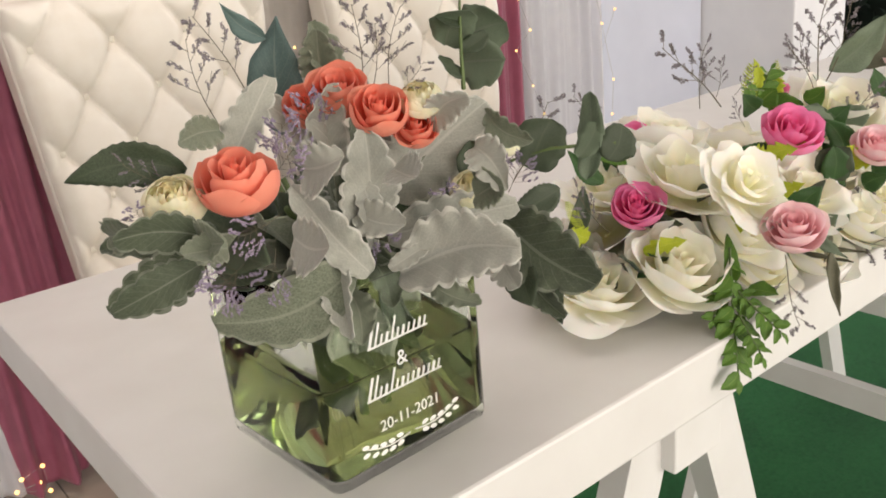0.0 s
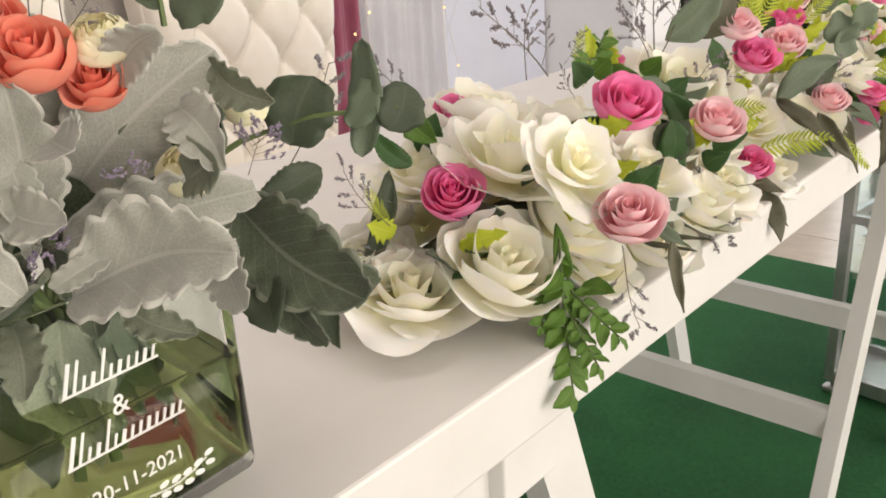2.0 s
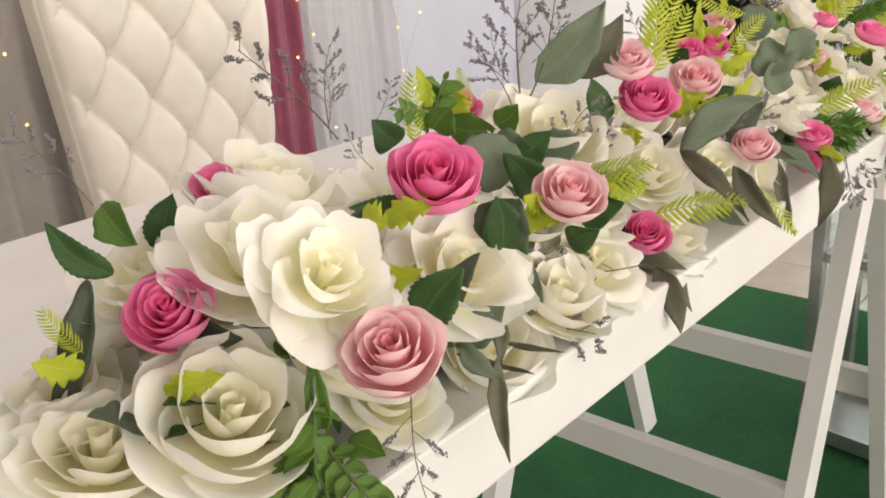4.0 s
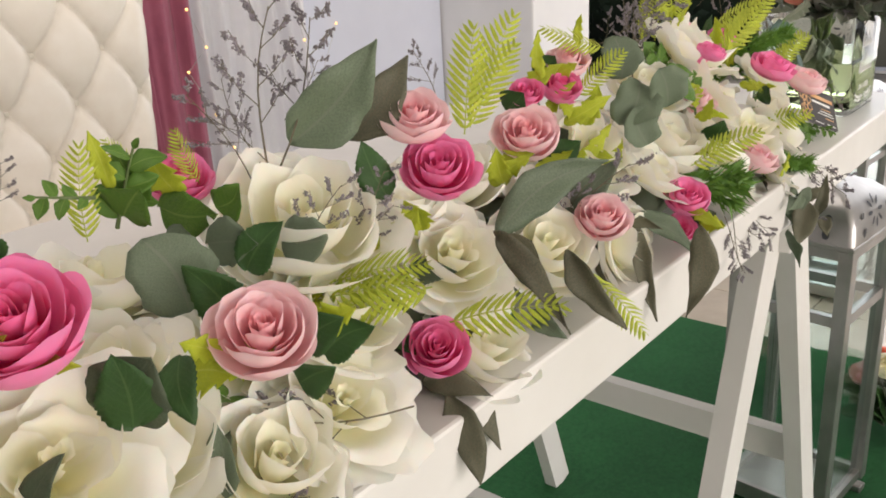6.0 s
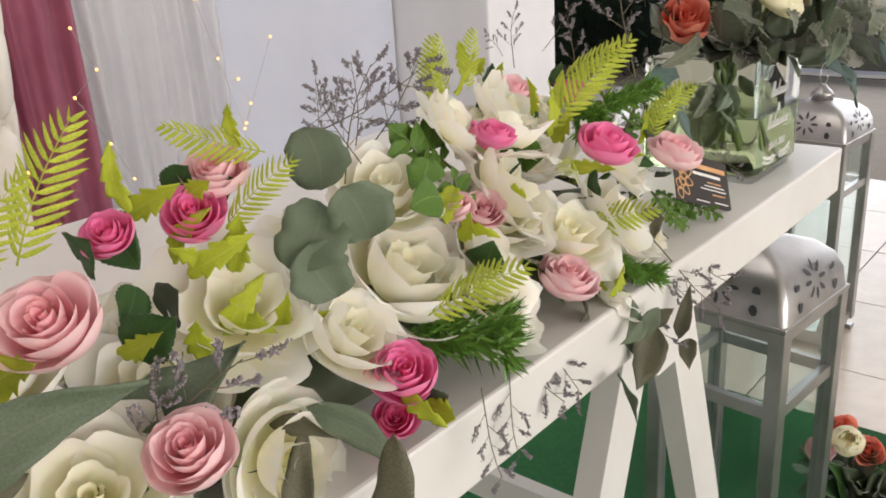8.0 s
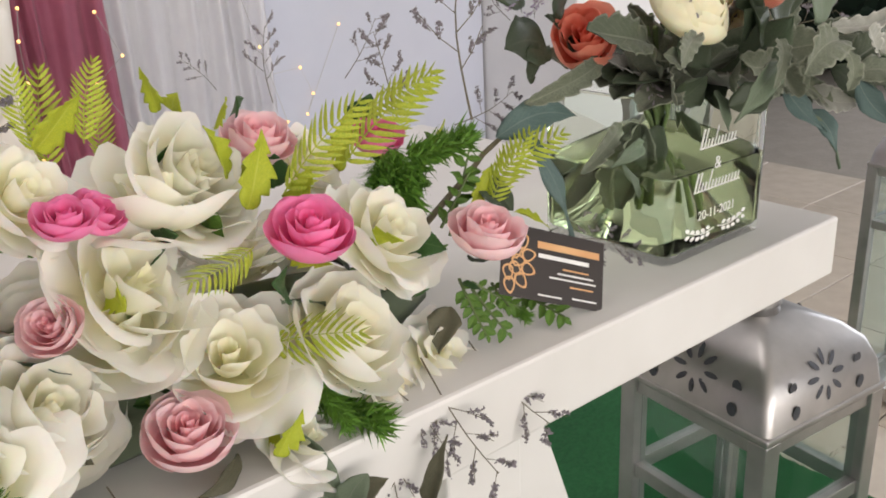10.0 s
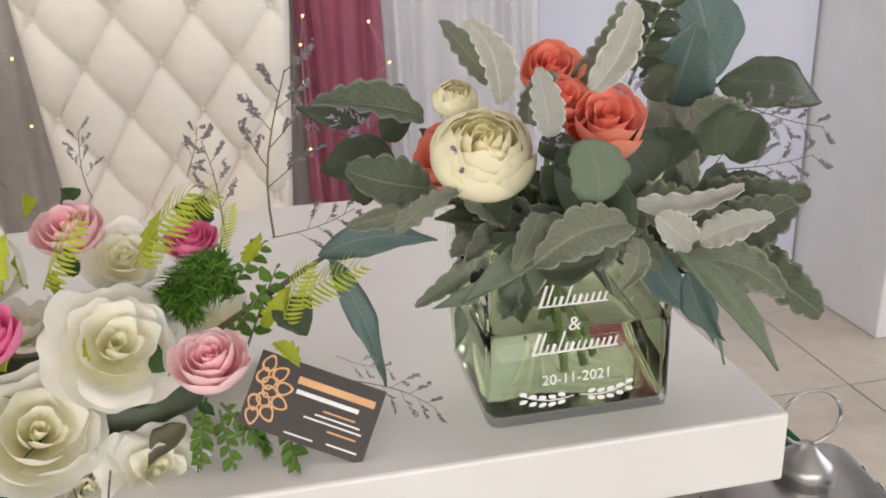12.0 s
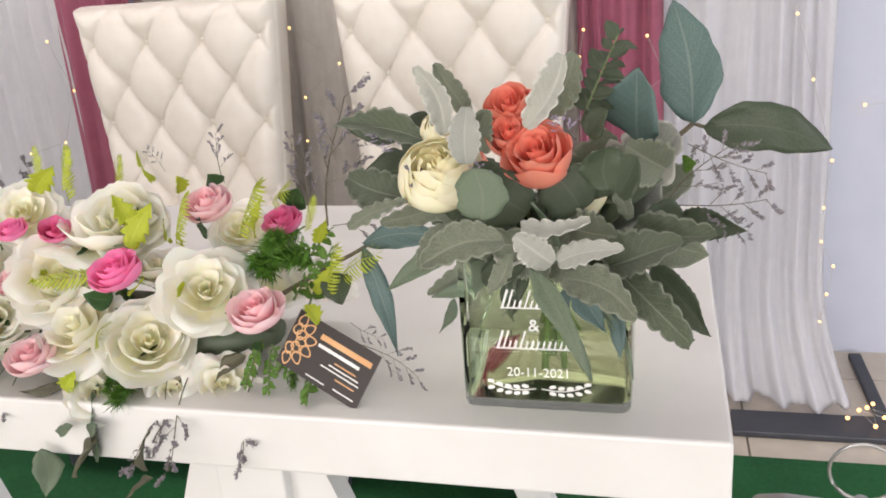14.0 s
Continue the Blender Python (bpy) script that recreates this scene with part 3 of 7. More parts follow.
def leaf_fn(kind, w, rnd):
    """Blade of unit length along x, w wide, seen from +z."""
    bend, fold = rnd.uniform(-0.10, 0.34), rnd.uniform(0.05, 0.45)
    side, tw = rnd.uniform(-0.14, 0.14), rnd.uniform(-0.9, 0.9)
    p = rnd.uniform(0, 6.28)
    lobes = rnd.uniform(5.0, 6.6)
    if kind == "lobed":
        bend, fold = rnd.uniform(-0.35, 0.45), rnd.uniform(0.25, 0.8)

    def fn(u, v):
        if kind == "round":
            h = math.sqrt(max(0.0, 1 - (2 * v - 1) ** 2)) ** 0.9
        elif kind == "long":
            h = math.sin(math.pi * v ** 0.75) ** 1.05
        elif kind == "lobed":
            h = (0.10 + 0.90 * math.sin(math.pi * (0.05 + 0.88 * v ** 0.8)) ** 0.85)
            notch = (1 - abs(math.sin(math.pi * (lobes * v + 0.35 * math.sin(5 * v + p)) + (0.9 if u > 0 else 0)))) ** 1.7
            h *= 1 - (0.10 + 0.22 * v) * notch * abs(u) ** 2
            if v > 0.96:
                h *= 0.8
        elif kind == "jag":
            h = 0.85 * math.sin(math.pi * v ** 0.7) ** 0.8 * (0.52 + 0.48 * (1 - ((v * 4.0) % 1)) ** 0.8)
        elif kind == "serrate":
            h = math.sin(math.pi * v ** 0.72) ** 0.85 * (0.94 + 0.06 * (1 - ((v * 11) % 1)) * 2)
        else:
            h = math.sin(math.pi * v ** 0.8) ** 0.8
        if kind in ("oval", "round", "long"):
            h *= 1 + 0.05 * math.sin(v * 15 + p + (1.3 if u > 0 else 0)) + 0.03 * math.sin(v * 31 + 2 * p)
        y = u * h * w / 2
        z = -bend * v * v + fold * abs(y) + tw * y * v * 0.6
        if kind == "lobed":
            z += 0.034 * abs(u) ** 2.5 * math.sin(v * 33 + p + (2 if u > 0 else 0)) * h + 0.03 * math.sin(v * 5 + u * 2 + p)
        else:
            z += 0.022 * math.sin(v * 6 + u * 2.5 + p) * (0.3 + abs(u)) + 0.02 * u * u * math.sin(v * 14 + p + (2.2 if u > 0 else 0))
        return (v, y + side * math.sin(v * math.pi), z)
    return fn


LEAF = {}


def leaf_mesh(kind, m, w, variant):
    key = (kind, m.name, round(w, 1), variant)
    if key not in LEAF:
        nv = {"lobed": 44, "serrate": 34, "jag": 30}.get(kind, 20)
        LEAF[key] = grid_mesh("leaf", leaf_fn(kind, round(w, 1), random.Random(hash((len(kind), variant)) % 1000 + int(w * 10))), 10 if kind == "lobed" else 6, nv, m, 0.008)
    return LEAF[key]


LC = [0]
LEAFKIND = {
    "euc": ("long", M_EUC, "eucalyptus_leaf"), "dry": ("long", M_EUCD, "dry_leaf"), "coin": ("round", M_EUC, "round_leaf"),
    "dark": ("oval", M_DARK, "dark_leaf"), "rose": ("serrate", M_ROSELEAF, "rose_leaf"), "yel": ("jag", M_YELLOW, "yellow_leaf"),
    "silver": ("lobed", M_SILVERL, "silver_leaf"), "grey": ("oval", M_GREYLEAF, "grey_leaf"), "greylobe": ("lobed", M_GREYLEAF, "grey_leaf"),
    "blue": ("oval", M_BLUEL, "blue_leaf"), "bush": ("oval", M_BUSH, "small_leaf"), "darklobe": ("serrate", M_DARK, "dark_leaf"),
    "greenlobe": ("lobed", M_GREENLOBE, "felted_leaf"), "greencoin": ("round", M_DARK, "round_leaf"), "bluelong": ("long", M_BLUEL, "blue_leaf"),
}


def frame_of(a, b, face):
    """The pose at a whose x axis runs to b and whose z axis leans to face."""
    x = Vector(b) - Vector(a)
    L = x.length
    x.normalize()
    z = Vector(face)
    z = z - x * z.dot(x)
    if z.length < 1e-4:
        z = x.orthogonal()
    z.normalize()
    y = z.cross(x)
    m = Matrix((x, y, z)).transposed().to_4x4()
    m.translation = Vector(a)
    return m, L


def leaf(parent, kind, a, b, w, face=(-0.25, -0.6, 0.75)):
    """A leaf from a to b; w is its width over its length."""
    LC[0] += 1
    if kind == "grey" and LC[0] % 4:
        kind, w = "greylobe", w * 0.85
    if kind == "dark" and LC[0] % 3 == 0 and (Vector(b) - Vector(a)).length < 0.06:
        kind = "darklobe"
    rnd = random.Random(LC[0])
    shape, m, name = LEAFKIND[kind]
    f = Vector(face).normalized() + Vector((rnd.uniform(-0.3, 0.3), rnd.uniform(-0.3, 0.3), rnd.uniform(-0.2, 0.2)))
    fr, L = frame_of(a, b, f)
    ob = new(name, leaf_mesh(shape, m, w, LC[0] % 4))
    ob.parent = parent
    ob.matrix_basis = parent.matrix_world.inverted() @ fr @ Matrix.Scale(L, 4)
    return ob


def add_obj(name, me, parent, a, b, face, label=""):
    fr, L = frame_of(a, b, face)
    ob = new(name, me)
    ob.parent = parent
    ob.matrix_basis = parent.matrix_world.inverted() @ fr @ Matrix.Scale(L, 4)
    return tagged(ob, label)


def fern_mesh(seed):
    """A frond of unit length: a bent rib with pairs of narrow leaflets, which shorten to the tip."""
    rnd = random.Random(seed)
    vs, fs, al, ac = [], [], [], []
    bend = rnd.uniform(0.05, 0.25)
    n = 14

    def rib(t):
        return Vector((t, 0.04 * math.sin(t * 3), -bend * t * t))
    for k in range(n):
        t = 0.06 + 0.92 * k / (n - 1)
        for sd in (-1, 1):
            ln = 0.26 * math.sin(math.pi * (0.16 + 0.80 * t)) ** 0.8 * rnd.uniform(0.88, 1.08)
            d = Vector((0.62, sd * 1.0, -0.25 + rnd.uniform(-0.2, 0.15))).normalized()
            p = rib(t)
            q = Vector((1, 0, 0))
            nn = len(vs)
            prof = ((0.0, 0.25), (0.25, 0.95), (0.55, 1.0), (0.82, 0.65), (1.0, 0.03))
            for s, h in prof:
                c = p + d * ln * s + Vector((0.03 * s * s, 0, -0.05 * s * s)) * 1.2
                wv = q * h * 0.027
                vs += [tuple(c - wv), tuple(c + Vector((0, 0, 0.004))), tuple(c + wv)]
                al += [s] * 3
                ac += [-1, 0, 1]
            for i in range(len(prof) - 1):
                for j in range(2):
                    a = nn + i * 3 + j
                    fs.append((a, a + 1, a + 4, a + 3))
    bm = bmesh.new()
    tube(bm, [rib(t / 8) for t in range(9)], 0.008, 0.003, 4)
    bm.verts.index_update()
    o = len(vs)
    for v in bm.verts:
        vs.append(tuple(v.co))
        al.append(0.5)
        ac.append(0.5)
    for f in bm.faces:
        fs.append(tuple(o + v.index for v in f.verts))
    bm.free()
    me = bpy.data.meshes.new("fern_frond")
    me.from_pydata(vs, [], fs)
    for nm, vals in (("along", al), ("across", ac)):
        me.attributes.new(nm, 'FLOAT', 'POINT').data.foreach_set("value", vals)
    me.materials.append(M_FERN)
    return me


FERNS = [fern_mesh(s) for s in (1, 2, 3)]
FC = [0]


def fern(parent, a, b, face=(-0.3, -0.7, 0.6)):
    FC[0] += 1
    return add_obj("fern_frond", FERNS[FC[0] % 3], parent, a, b, face, "yellow-green fern frond")


def sprig_meshes(seed, nb=7, spread=0.30, bud=0.018):
    """A dried filler stem of unit length: a stem with forking twigs, and small buds along the twig tips."""
    rnd = random.Random(seed)
    st, bd = bmesh.new(), bmesh.new()

    def put_bud(p, r):
        d = Vector((rnd.gauss(0, 1), rnd.gauss(0, 1), rnd.gauss(0, 1))).normalized()
        e = d.orthogonal().normalized() * r * 0.55
        g = d.cross(e)
        c = [bd.verts.new(p - d * r), bd.verts.new(p + d * r)]
        ring = [bd.verts.new(p + e), bd.verts.new(p + g), bd.verts.new(p - e), bd.verts.new(p - g)]
        for i in range(4):
            bd.faces.new((c[0], ring[(i + 1) % 4], ring[i]))
            bd.faces.new((c[1], ring[i], ring[(i + 1) % 4]))
    cv = rnd.uniform(-0.08, 0.08)
    main = [Vector((t / 6, cv * math.sin(t / 2), 0.02 * math.sin(t))) for t in range(7)]
    tube(st, main, 0.008, 0.004, 4)
    for k in range(nb):
        t = 0.30 + 0.68 * k / (nb - 1)
        sd = 1 if k % 2 else -1
        p = Vector((t, cv * math.sin(t * 3), 0.0))
        ln = spread * (1.15 - 0.6 * t) * rnd.uniform(0.75, 1.2)
        d = Vector((0.75, sd * rnd.uniform(0.6, 1.0), rnd.uniform(-0.5, 0.5))).normalized()
        tw = [p, p + d * ln * 0.5, p + d * ln + Vector((0.05, 0, 0))]
        tube(st, tw, 0.0045, 0.003, 3)
        for m in range(3):
            q = p + d * ln * (0.45 + 0.25 * m)
            d2 = (d + Vector((rnd.uniform(-0.2, 0.9), rnd.uniform(-0.8, 0.8), rnd.uniform(-0.5, 0.5)))).normalized()
            l2 = ln * rnd.uniform(0.22, 0.42)
            tube(st, [q, q + d2 * l2], 0.0045, 0.003, 3)
            for i in range(13):
                s = 0.2 + 0.8 * i / 12
                put_bud(q + d2 * l2 * s + Vector((rnd.gauss(0, 1), rnd.gauss(0, 1), rnd.gauss(0, 1))) * 0.010, bud * rnd.uniform(0.7, 1.3))
    return mesh_of("stem", st, M_STEM, False), mesh_of("seed_head", bd, M_BUD, False)


SPRIGS = [sprig_meshes(s) for s in (1, 2, 3)]
PURPLES = []
for s in (5, 6):
    a_, b_ = sprig_meshes(s, 12, 0.5, 0.024)
    b_.materials[0] = M_PURPLE
    PURPLES.append((a_, b_))
SC = [0]


def sprig(parent, a, b, face=(-0.3, -0.8, 0.4), pool=None):
    SC[0] += 1
    pool = pool or SPRIGS
    s, bd = pool[SC[0] % len(pool)]
    ob = add_obj("dried_sprig", s, parent, a, b, face, "thin dried filler sprig with tiny dark buds" if pool is SPRIGS else "purple statice sprig")
    o = tagged(new("seed_head", bd), kind="stuff")
    o.parent = ob
    return ob


def purple(parent, a, b):
    return sprig(parent, a, b, pool=PURPLES)


def brush_mesh(seed):
    """A soft needle plume of unit length."""
    rnd = random.Random(seed)
    bm = bmesh.new()
    for k in range(14):
        t = k / 13
        for j in range(42):
            p = Vector((0.1 + 0.75 * t, rnd.gauss(0, 0.05), rnd.gauss(0, 0.04)))
            d = Vector((0.7 + rnd.random() * 0.5, rnd.gauss(0, 0.75), rnd.gauss(0.1, 0.5))).normalized()
            l = rnd.uniform(0.14, 0.30)
            s = d.orthogonal().normalized() * 0.0105
            m = p + d * l * 0.5 + Vector((0, 0, -0.01))
            a = [bm.verts.new(p - s), bm.verts.new(p + s), bm.verts.new(m + s * 1.2), bm.verts.new(m - s * 1.2), bm.verts.new(p + d * l)]
            bm.faces.new((a[0], a[1], a[2], a[3]))
            bm.faces.new((a[3], a[2], a[4]))
    tube(bm, [(0, 0, 0), (0.5, 0, 0), (0.9, 0, 0)], 0.012, 0.005, 4)
    return mesh_of("needle_plume", bm, M_NEEDLE, False)


BRUSH = [brush_mesh(s) for s in (1, 2)]


def brush(parent, a, b, face=(-0.2, -0.7, 0.6)):
    FC[0] += 1
    return add_obj("needle_plume", BRUSH[FC[0] % 2], parent, a, b, face, "feathery green needle plume")


def spray(parent, a, b, n=9, size=0.3, kind="bush", seed=0):
    """A leafy twig from a to b with n small leaves in pairs."""
    rnd = random.Random(seed + 77)
    A, B = Vector(a), Vector(b)
    d = B - A
    L = d.length
    sd = d.cross(Vector((-0.3, -0.8, 0.5))).normalized()
    bow = Vector((0, -0.2, -0.6)).cross(d) * 0.05
    bm = bmesh.new()
    iv = parent.matrix_world.inverted()
    pts = [A + d * (i / 5) + bow * math.sin(i / 5 * math.pi) for i in range(6)]
    tube(bm, [iv @ p for p in pts], 0.0011, 0.0006, 4)
    tw = part("twig", bm, M_GSTEM, parent)
    for i in range(n):
        t = 0.15 + 0.85 * i / max(1, n - 1)
        p = A + d * t + bow * math.sin(t * math.pi)
        s = 1 if i % 2 else -1
        q = p + (d.normalized() * 0.55 + sd * s * (0.85 if i < n - 1 else 0) + Vector((0, 0, rnd.uniform(-0.35, 0.35)))) * L * size * rnd.uniform(0.8, 1.15)
        leaf(parent, kind, p, q, 0.6)
    return tw


# ---- the vases ----
def rrect(hx, hy, r, n=5):
    p = []
    for cx, cy, a0 in ((hx - r, hy - r, 0), (r - hx, hy - r, 90), (r - hx, r - hy, 180), (hx - r, r - hy, 270)):
        for k in range(n + 1):
            a = radians(a0 + 90 * k / n)
            p.append((cx + r * math.cos(a), cy + r * math.sin(a)))
    return p


def loft(rings, close_a=True, close_b=True):
    bm = bmesh.new()
    R = [[bm.verts.new(p) for p in ring] for ring in rings]
    n = len(R[0])
    for a, b in zip(R, R[1:]):
        for k in range(n):
            bm.faces.new((a[k], a[(k + 1) % n], b[(k + 1) % n], b[k]))
    if close_a:
        bm.faces.new(R[0][::-1])
    if close_b:
        bm.faces.new(R[-1])
    return bm


def glass_mat(name, c, ior, rough=0.0, wave=0.10):
    m = bpy.data.materials.new(name)
    m.use_nodes = True
    b = m.node_tree.nodes["Principled BSDF"]
    b.inputs["Base Color"].default_value = (*c, 1)
    b.inputs["Transmission Weight"].default_value = 1.0
    b.inputs["Roughness"].default_value = rough
    b.inputs["IOR"].default_value = ior
    tc = m.node_tree.nodes.new("ShaderNodeTexCoord")
    nz = m.node_tree.nodes.new("ShaderNodeTexNoise")
    nz.inputs["Scale"].default_value = 38
    bp = m.node_tree.nodes.new("ShaderNodeBump")
    bp.inputs["Strength"].default_value = wave
    bp.inputs["Distance"].default_value = 0.002
    m.node_tree.links.new(tc.outputs["Object"], nz.inputs["Vector"])
    m.node_tree.links.new(nz.outputs["Fac"], bp.inputs["Height"])
    m.node_tree.links.new(bp.outputs[0], b.inputs["Normal"])
    return m


M_GLASS = glass_mat("vase_glass", (0.93, 0.97, 0.93), 1.12)
M_WATER = glass_mat("green_water", (0.66, 0.73, 0.45), 1.25, 0.02, 0.05)
M_GREENWATER = glass_mat("leafy_green_water", (0.40, 0.46, 0.20), 1.25, 0.02, 0.05)
M_PANE = glass_mat("lantern_glass", (0.86, 0.93, 0.91), 1.35)
M_LETTER = mat("white_vinyl", (0.86, 0.86, 0.84), None, 0.5, 60)


def text_mesh(body, size, m):
    cu = bpy.data.curves.new("text", 'FONT')
    cu.body, cu.size, cu.extrude, cu.align_x, cu.align_y = body, size, 0.0002, 'CENTER', 'CENTER'
    ob = bpy.data.objects.new("text", cu)
    scene.collection.objects.link(ob)
    me = bpy.data.meshes.new_from_object(ob.evaluated_get(bpy.context.evaluated_depsgraph_get()))
    bpy.data.objects.remove(ob)
    me.materials.clear()
    me.materials.append(m)
    return me


VS, VH = 0.121, 0.118


def make_vase(at, turn=0.0, water=M_WATER):
    """A square glass vase with rounded edges, greenish water, white lettering on its front face."""
    v = thing("glass_vase", at, "square clear glass vase with greenish water and white lettering", "vase", "vases on the table", turn=turn)
    h, w = VS / 2, 0.0045
    def ring(d, z, r=0.009):
        return [(x, y, z) for x, y in rrect(h - d, h - d, max(0.003, r - d * 0.6))]
    part("glass", loft([ring(0.003, 0), ring(0.0008, 0.0012), ring(0, 0.005), ring(0, VH - 0.002), ring(0.0015, VH), ring(w - 0.001, VH),
                        ring(w, VH - 0.002), ring(w, 0.006), ring(w + 0.002, 0.005)]), M_GLASS, v, "", True).visible_shadow = False
    part("water", loft([ring(0.006, 0.0055), ring(0.0015, 0.009), ring(0.0012, 0.0625), ring(0.003, 0.064), ring(0.006, 0.0636)]), water, v, "", True).visible_shadow = False
    y = -h - 0.0006
    for x, z, sx, n in ((-0.0070, 0.081, 0.044, 11), (-0.0055, 0.050, 0.056, 14)):
        part("lettering_bar", box(bmesh.new(), (x - sx / 2, y - 0.0003, z - 0.0005), (x + sx / 2, y + 0.0002, z + 0.0005)), M_LETTER, v)
        for k in range(n):
            c, hh = x - sx / 2 + sx * (k + 0.3) / n, (0.0135 if k in (0, 1, 4) else 0.0058)
            bm = bmesh.new()
            bar(bm, (c, y, z), (c + hh * 0.32, y, z + hh), 0.0005, 0.0012 if k % 3 else 0.0017)
            part("lettering_bar", bm, M_LETTER, v)
    for body, x, z, size in (("&", -0.006, 0.0675, 0.013), ("20-11-2021", -0.004, 0.031, 0.0098)):
        ob = new("lettering", text_mesh(body, size, M_LETTER))
        ob.parent = v
        ob.matrix_basis = pose(x, y, z, 90, 0, 0)
    for sd in (-1, 1):
        bm = bmesh.new()
        pts = [(-0.004 + sd * (0.002 + 0.031 * t), y, 0.0185 - 0.003 * math.sin(t * 3.1) + 0.003 * t) for t in (0, 0.25, 0.5, 0.75, 1)]
        tube(bm, pts, 0.0005, 0.0004, 4)
        for k in range(5):
            t = 0.15 + 0.2 * k
            bx = -0.004 + sd * (0.002 + 0.031 * t)
            bz = 0.0185 - 0.003 * math.sin(t * 3.1) + 0.003 * t
            for up in (-1, 1):
                c = [bm.verts.new((bx + sd * (0.0035 + 0.003 * math.cos(a)) * 0.9 , y - 0.0002, bz + up * 0.0026 + 0.0016 * math.sin(a) + up * 0.0004 * math.cos(a)))
                     for a in [q * math.pi / 4 for q in range(8)]]
                bm.faces.new(c)
        part("leaf_ornament", bm, M_LETTER, v)
    return v


make_vase((0.589, 0.1095, TOP), 3, M_GREENWATER)
make_vase((2.0455, 0.0885, TOP))


def make_stems(parent, cx, cy, seed, kinds, collar=44):
    """Cut stems that stand in the water and spread to the blooms."""
    rnd = random.Random(seed)
    for k in range(13):
        a, b = rnd.uniform(0, 6.28), rnd.uniform(0.0, 0.03)
        p = (cx + math.cos(a) * b, cy + math.sin(a) * b, TOP + 0.018)
        q = (cx - math.cos(a) * b * 0.4, cy - math.sin(a) * b * 0.4, TOP + 0.09)
        r = (cx + math.cos(a + 2) * 0.055, cy + math.sin(a + 2) * 0.045 - 0.02, TOP + 0.165)
        bm = bmesh.new()
        iv = parent.matrix_world.inverted()
        tube(bm, [iv @ Vector(x) for x in (p, q, r)], 0.0028, 0.0018, 6)
        part("stem", bm, M_GSTEM, parent, "", True)
    for k in range(4):
        a = rnd.uniform(0, 6.28)
        p = (cx + 0.02 * math.cos(a), cy + 0.02 * math.sin(a), TOP + 0.085)
        q = (cx + 0.043 * math.cos(a), cy + 0.043 * math.sin(a), TOP + rnd.uniform(0.025, 0.05))
        leaf(parent, ("dark", "greenlobe", "grey")[k % 3], p, q, 0.5, (math.cos(a), math.sin(a), 0.3))
    for k in range(collar):
        a, r = k * 2.4, 0.030 + 0.058 * rnd.random()
        p = (cx + 0.35 * r * math.cos(a), cy + 0.35 * r * math.sin(a) - 0.012, TOP + 0.122)
        q = (cx + r * math.cos(a) * 1.25, cy + r * math.sin(a) - 0.018, TOP + rnd.uniform(0.105, 0.185))
        leaf(parent, kinds[k % len(kinds)], p, q, 0.6, (math.cos(a) * 0.4, -0.5 + 0.3 * math.sin(a), 0.8))


BOUQUET_A = thing("bouquet", (0.5915, 0.1055, TOP + 0.014), "fresh bouquet of coral and cream roses with silver lobed leaves", "bouquet")
make_stems(BOUQUET_A, 0.5915, 0.1055, 3, ("greylobe", "dark", "grey", "greenlobe"), 26)
for k in range(9):
    a_ = k * 0.7 - 2.6
    leaf(BOUQUET_A, ("dark", "grey", "dark")[k % 3], (0.5915 + 0.025 * math.cos(a_), 0.1055 + 0.025 * math.sin(a_), TOP + 0.095),
         (0.5915 + 0.044 * math.cos(a_), 0.1055 + 0.044 * math.sin(a_), TOP + 0.022 + 0.012 * (k % 3)), 0.6, (math.cos(a_), math.sin(a_), 0.2))
bloom(BOUQUET_A, "coral", (0.485, 0.004, 0.983), 0.018, (-0.16, -0.26, 0.92))
bloom(BOUQUET_A, "coral", (0.570, 0.054, 1.002), 0.016, (-0.261, -0.479, 0.676))
bloom(BOUQUET_A, "coral", (0.568, 0.017, 0.996), 0.015, (-0.278, -0.466, 0.689))
bloom(BOUQUET_A, "coral", (0.585, 0.012, 0.985), 0.012, (-0.293, -0.453, 0.701))
bloom(BOUQUET_A, "cream", (0.463, 0.018, 0.979), 0.013, (-0.169, -0.515, 0.722))
bloom(BOUQUET_A, "cream", (0.590, 0.012, 0.999), 0.011, (-0.299, -0.452, 0.684))
bloom(BOUQUET_A, "cream", (0.606, -0.001, 0.952), 0.011, (-0.310, -0.428, 0.736))
bloom(BOUQUET_A, "coral", (0.561, 0.073, 0.994), 0.013, (-0.243, -0.489, 0.683))
bloom(BOUQUET_A, "cream", (0.646, 0.016, 0.965), 0.009, (-0.329, -0.419, 0.713))
leaf(BOUQUET_A, "silver", (0.589, 0.046, 0.944), (0.623, 0.008, 0.989), 0.6, (-0.65, -0.95, 0.42))
leaf(BOUQUET_A, "silver", (0.56, 0.046, 0.962), (0.562, 0.044, 1.007), 0.5, (-0.54, -0.97, 0.40))
leaf(BOUQUET_A, "silver", (0.551, 0.019, 0.937), (0.563, 0.026, 0.986), 0.6, (-0.68, -0.84, 0.47))
leaf(BOUQUET_A, "silver", (0.592, 0.048, 0.954), (0.602, 0.05, 0.988), 0.6, (-0.38, -0.68, 0.40))
leaf(BOUQUET_A, "silver", (0.565, 0.071, 0.975), (0.539, 0.091, 1.008), 0.4, (-0.39, -0.96, 0.36))
leaf(BOUQUET_A, "silver", (0.542, 0.001, 0.925), (0.519, 0.024, 0.968), 0.4, (-0.49, -0.88, 0.51))
leaf(BOUQUET_A, "silver", (0.549, 0.018, 0.95), (0.56, -0.01, 0.943), 0.6, (-0.64, -0.97, 0.44))
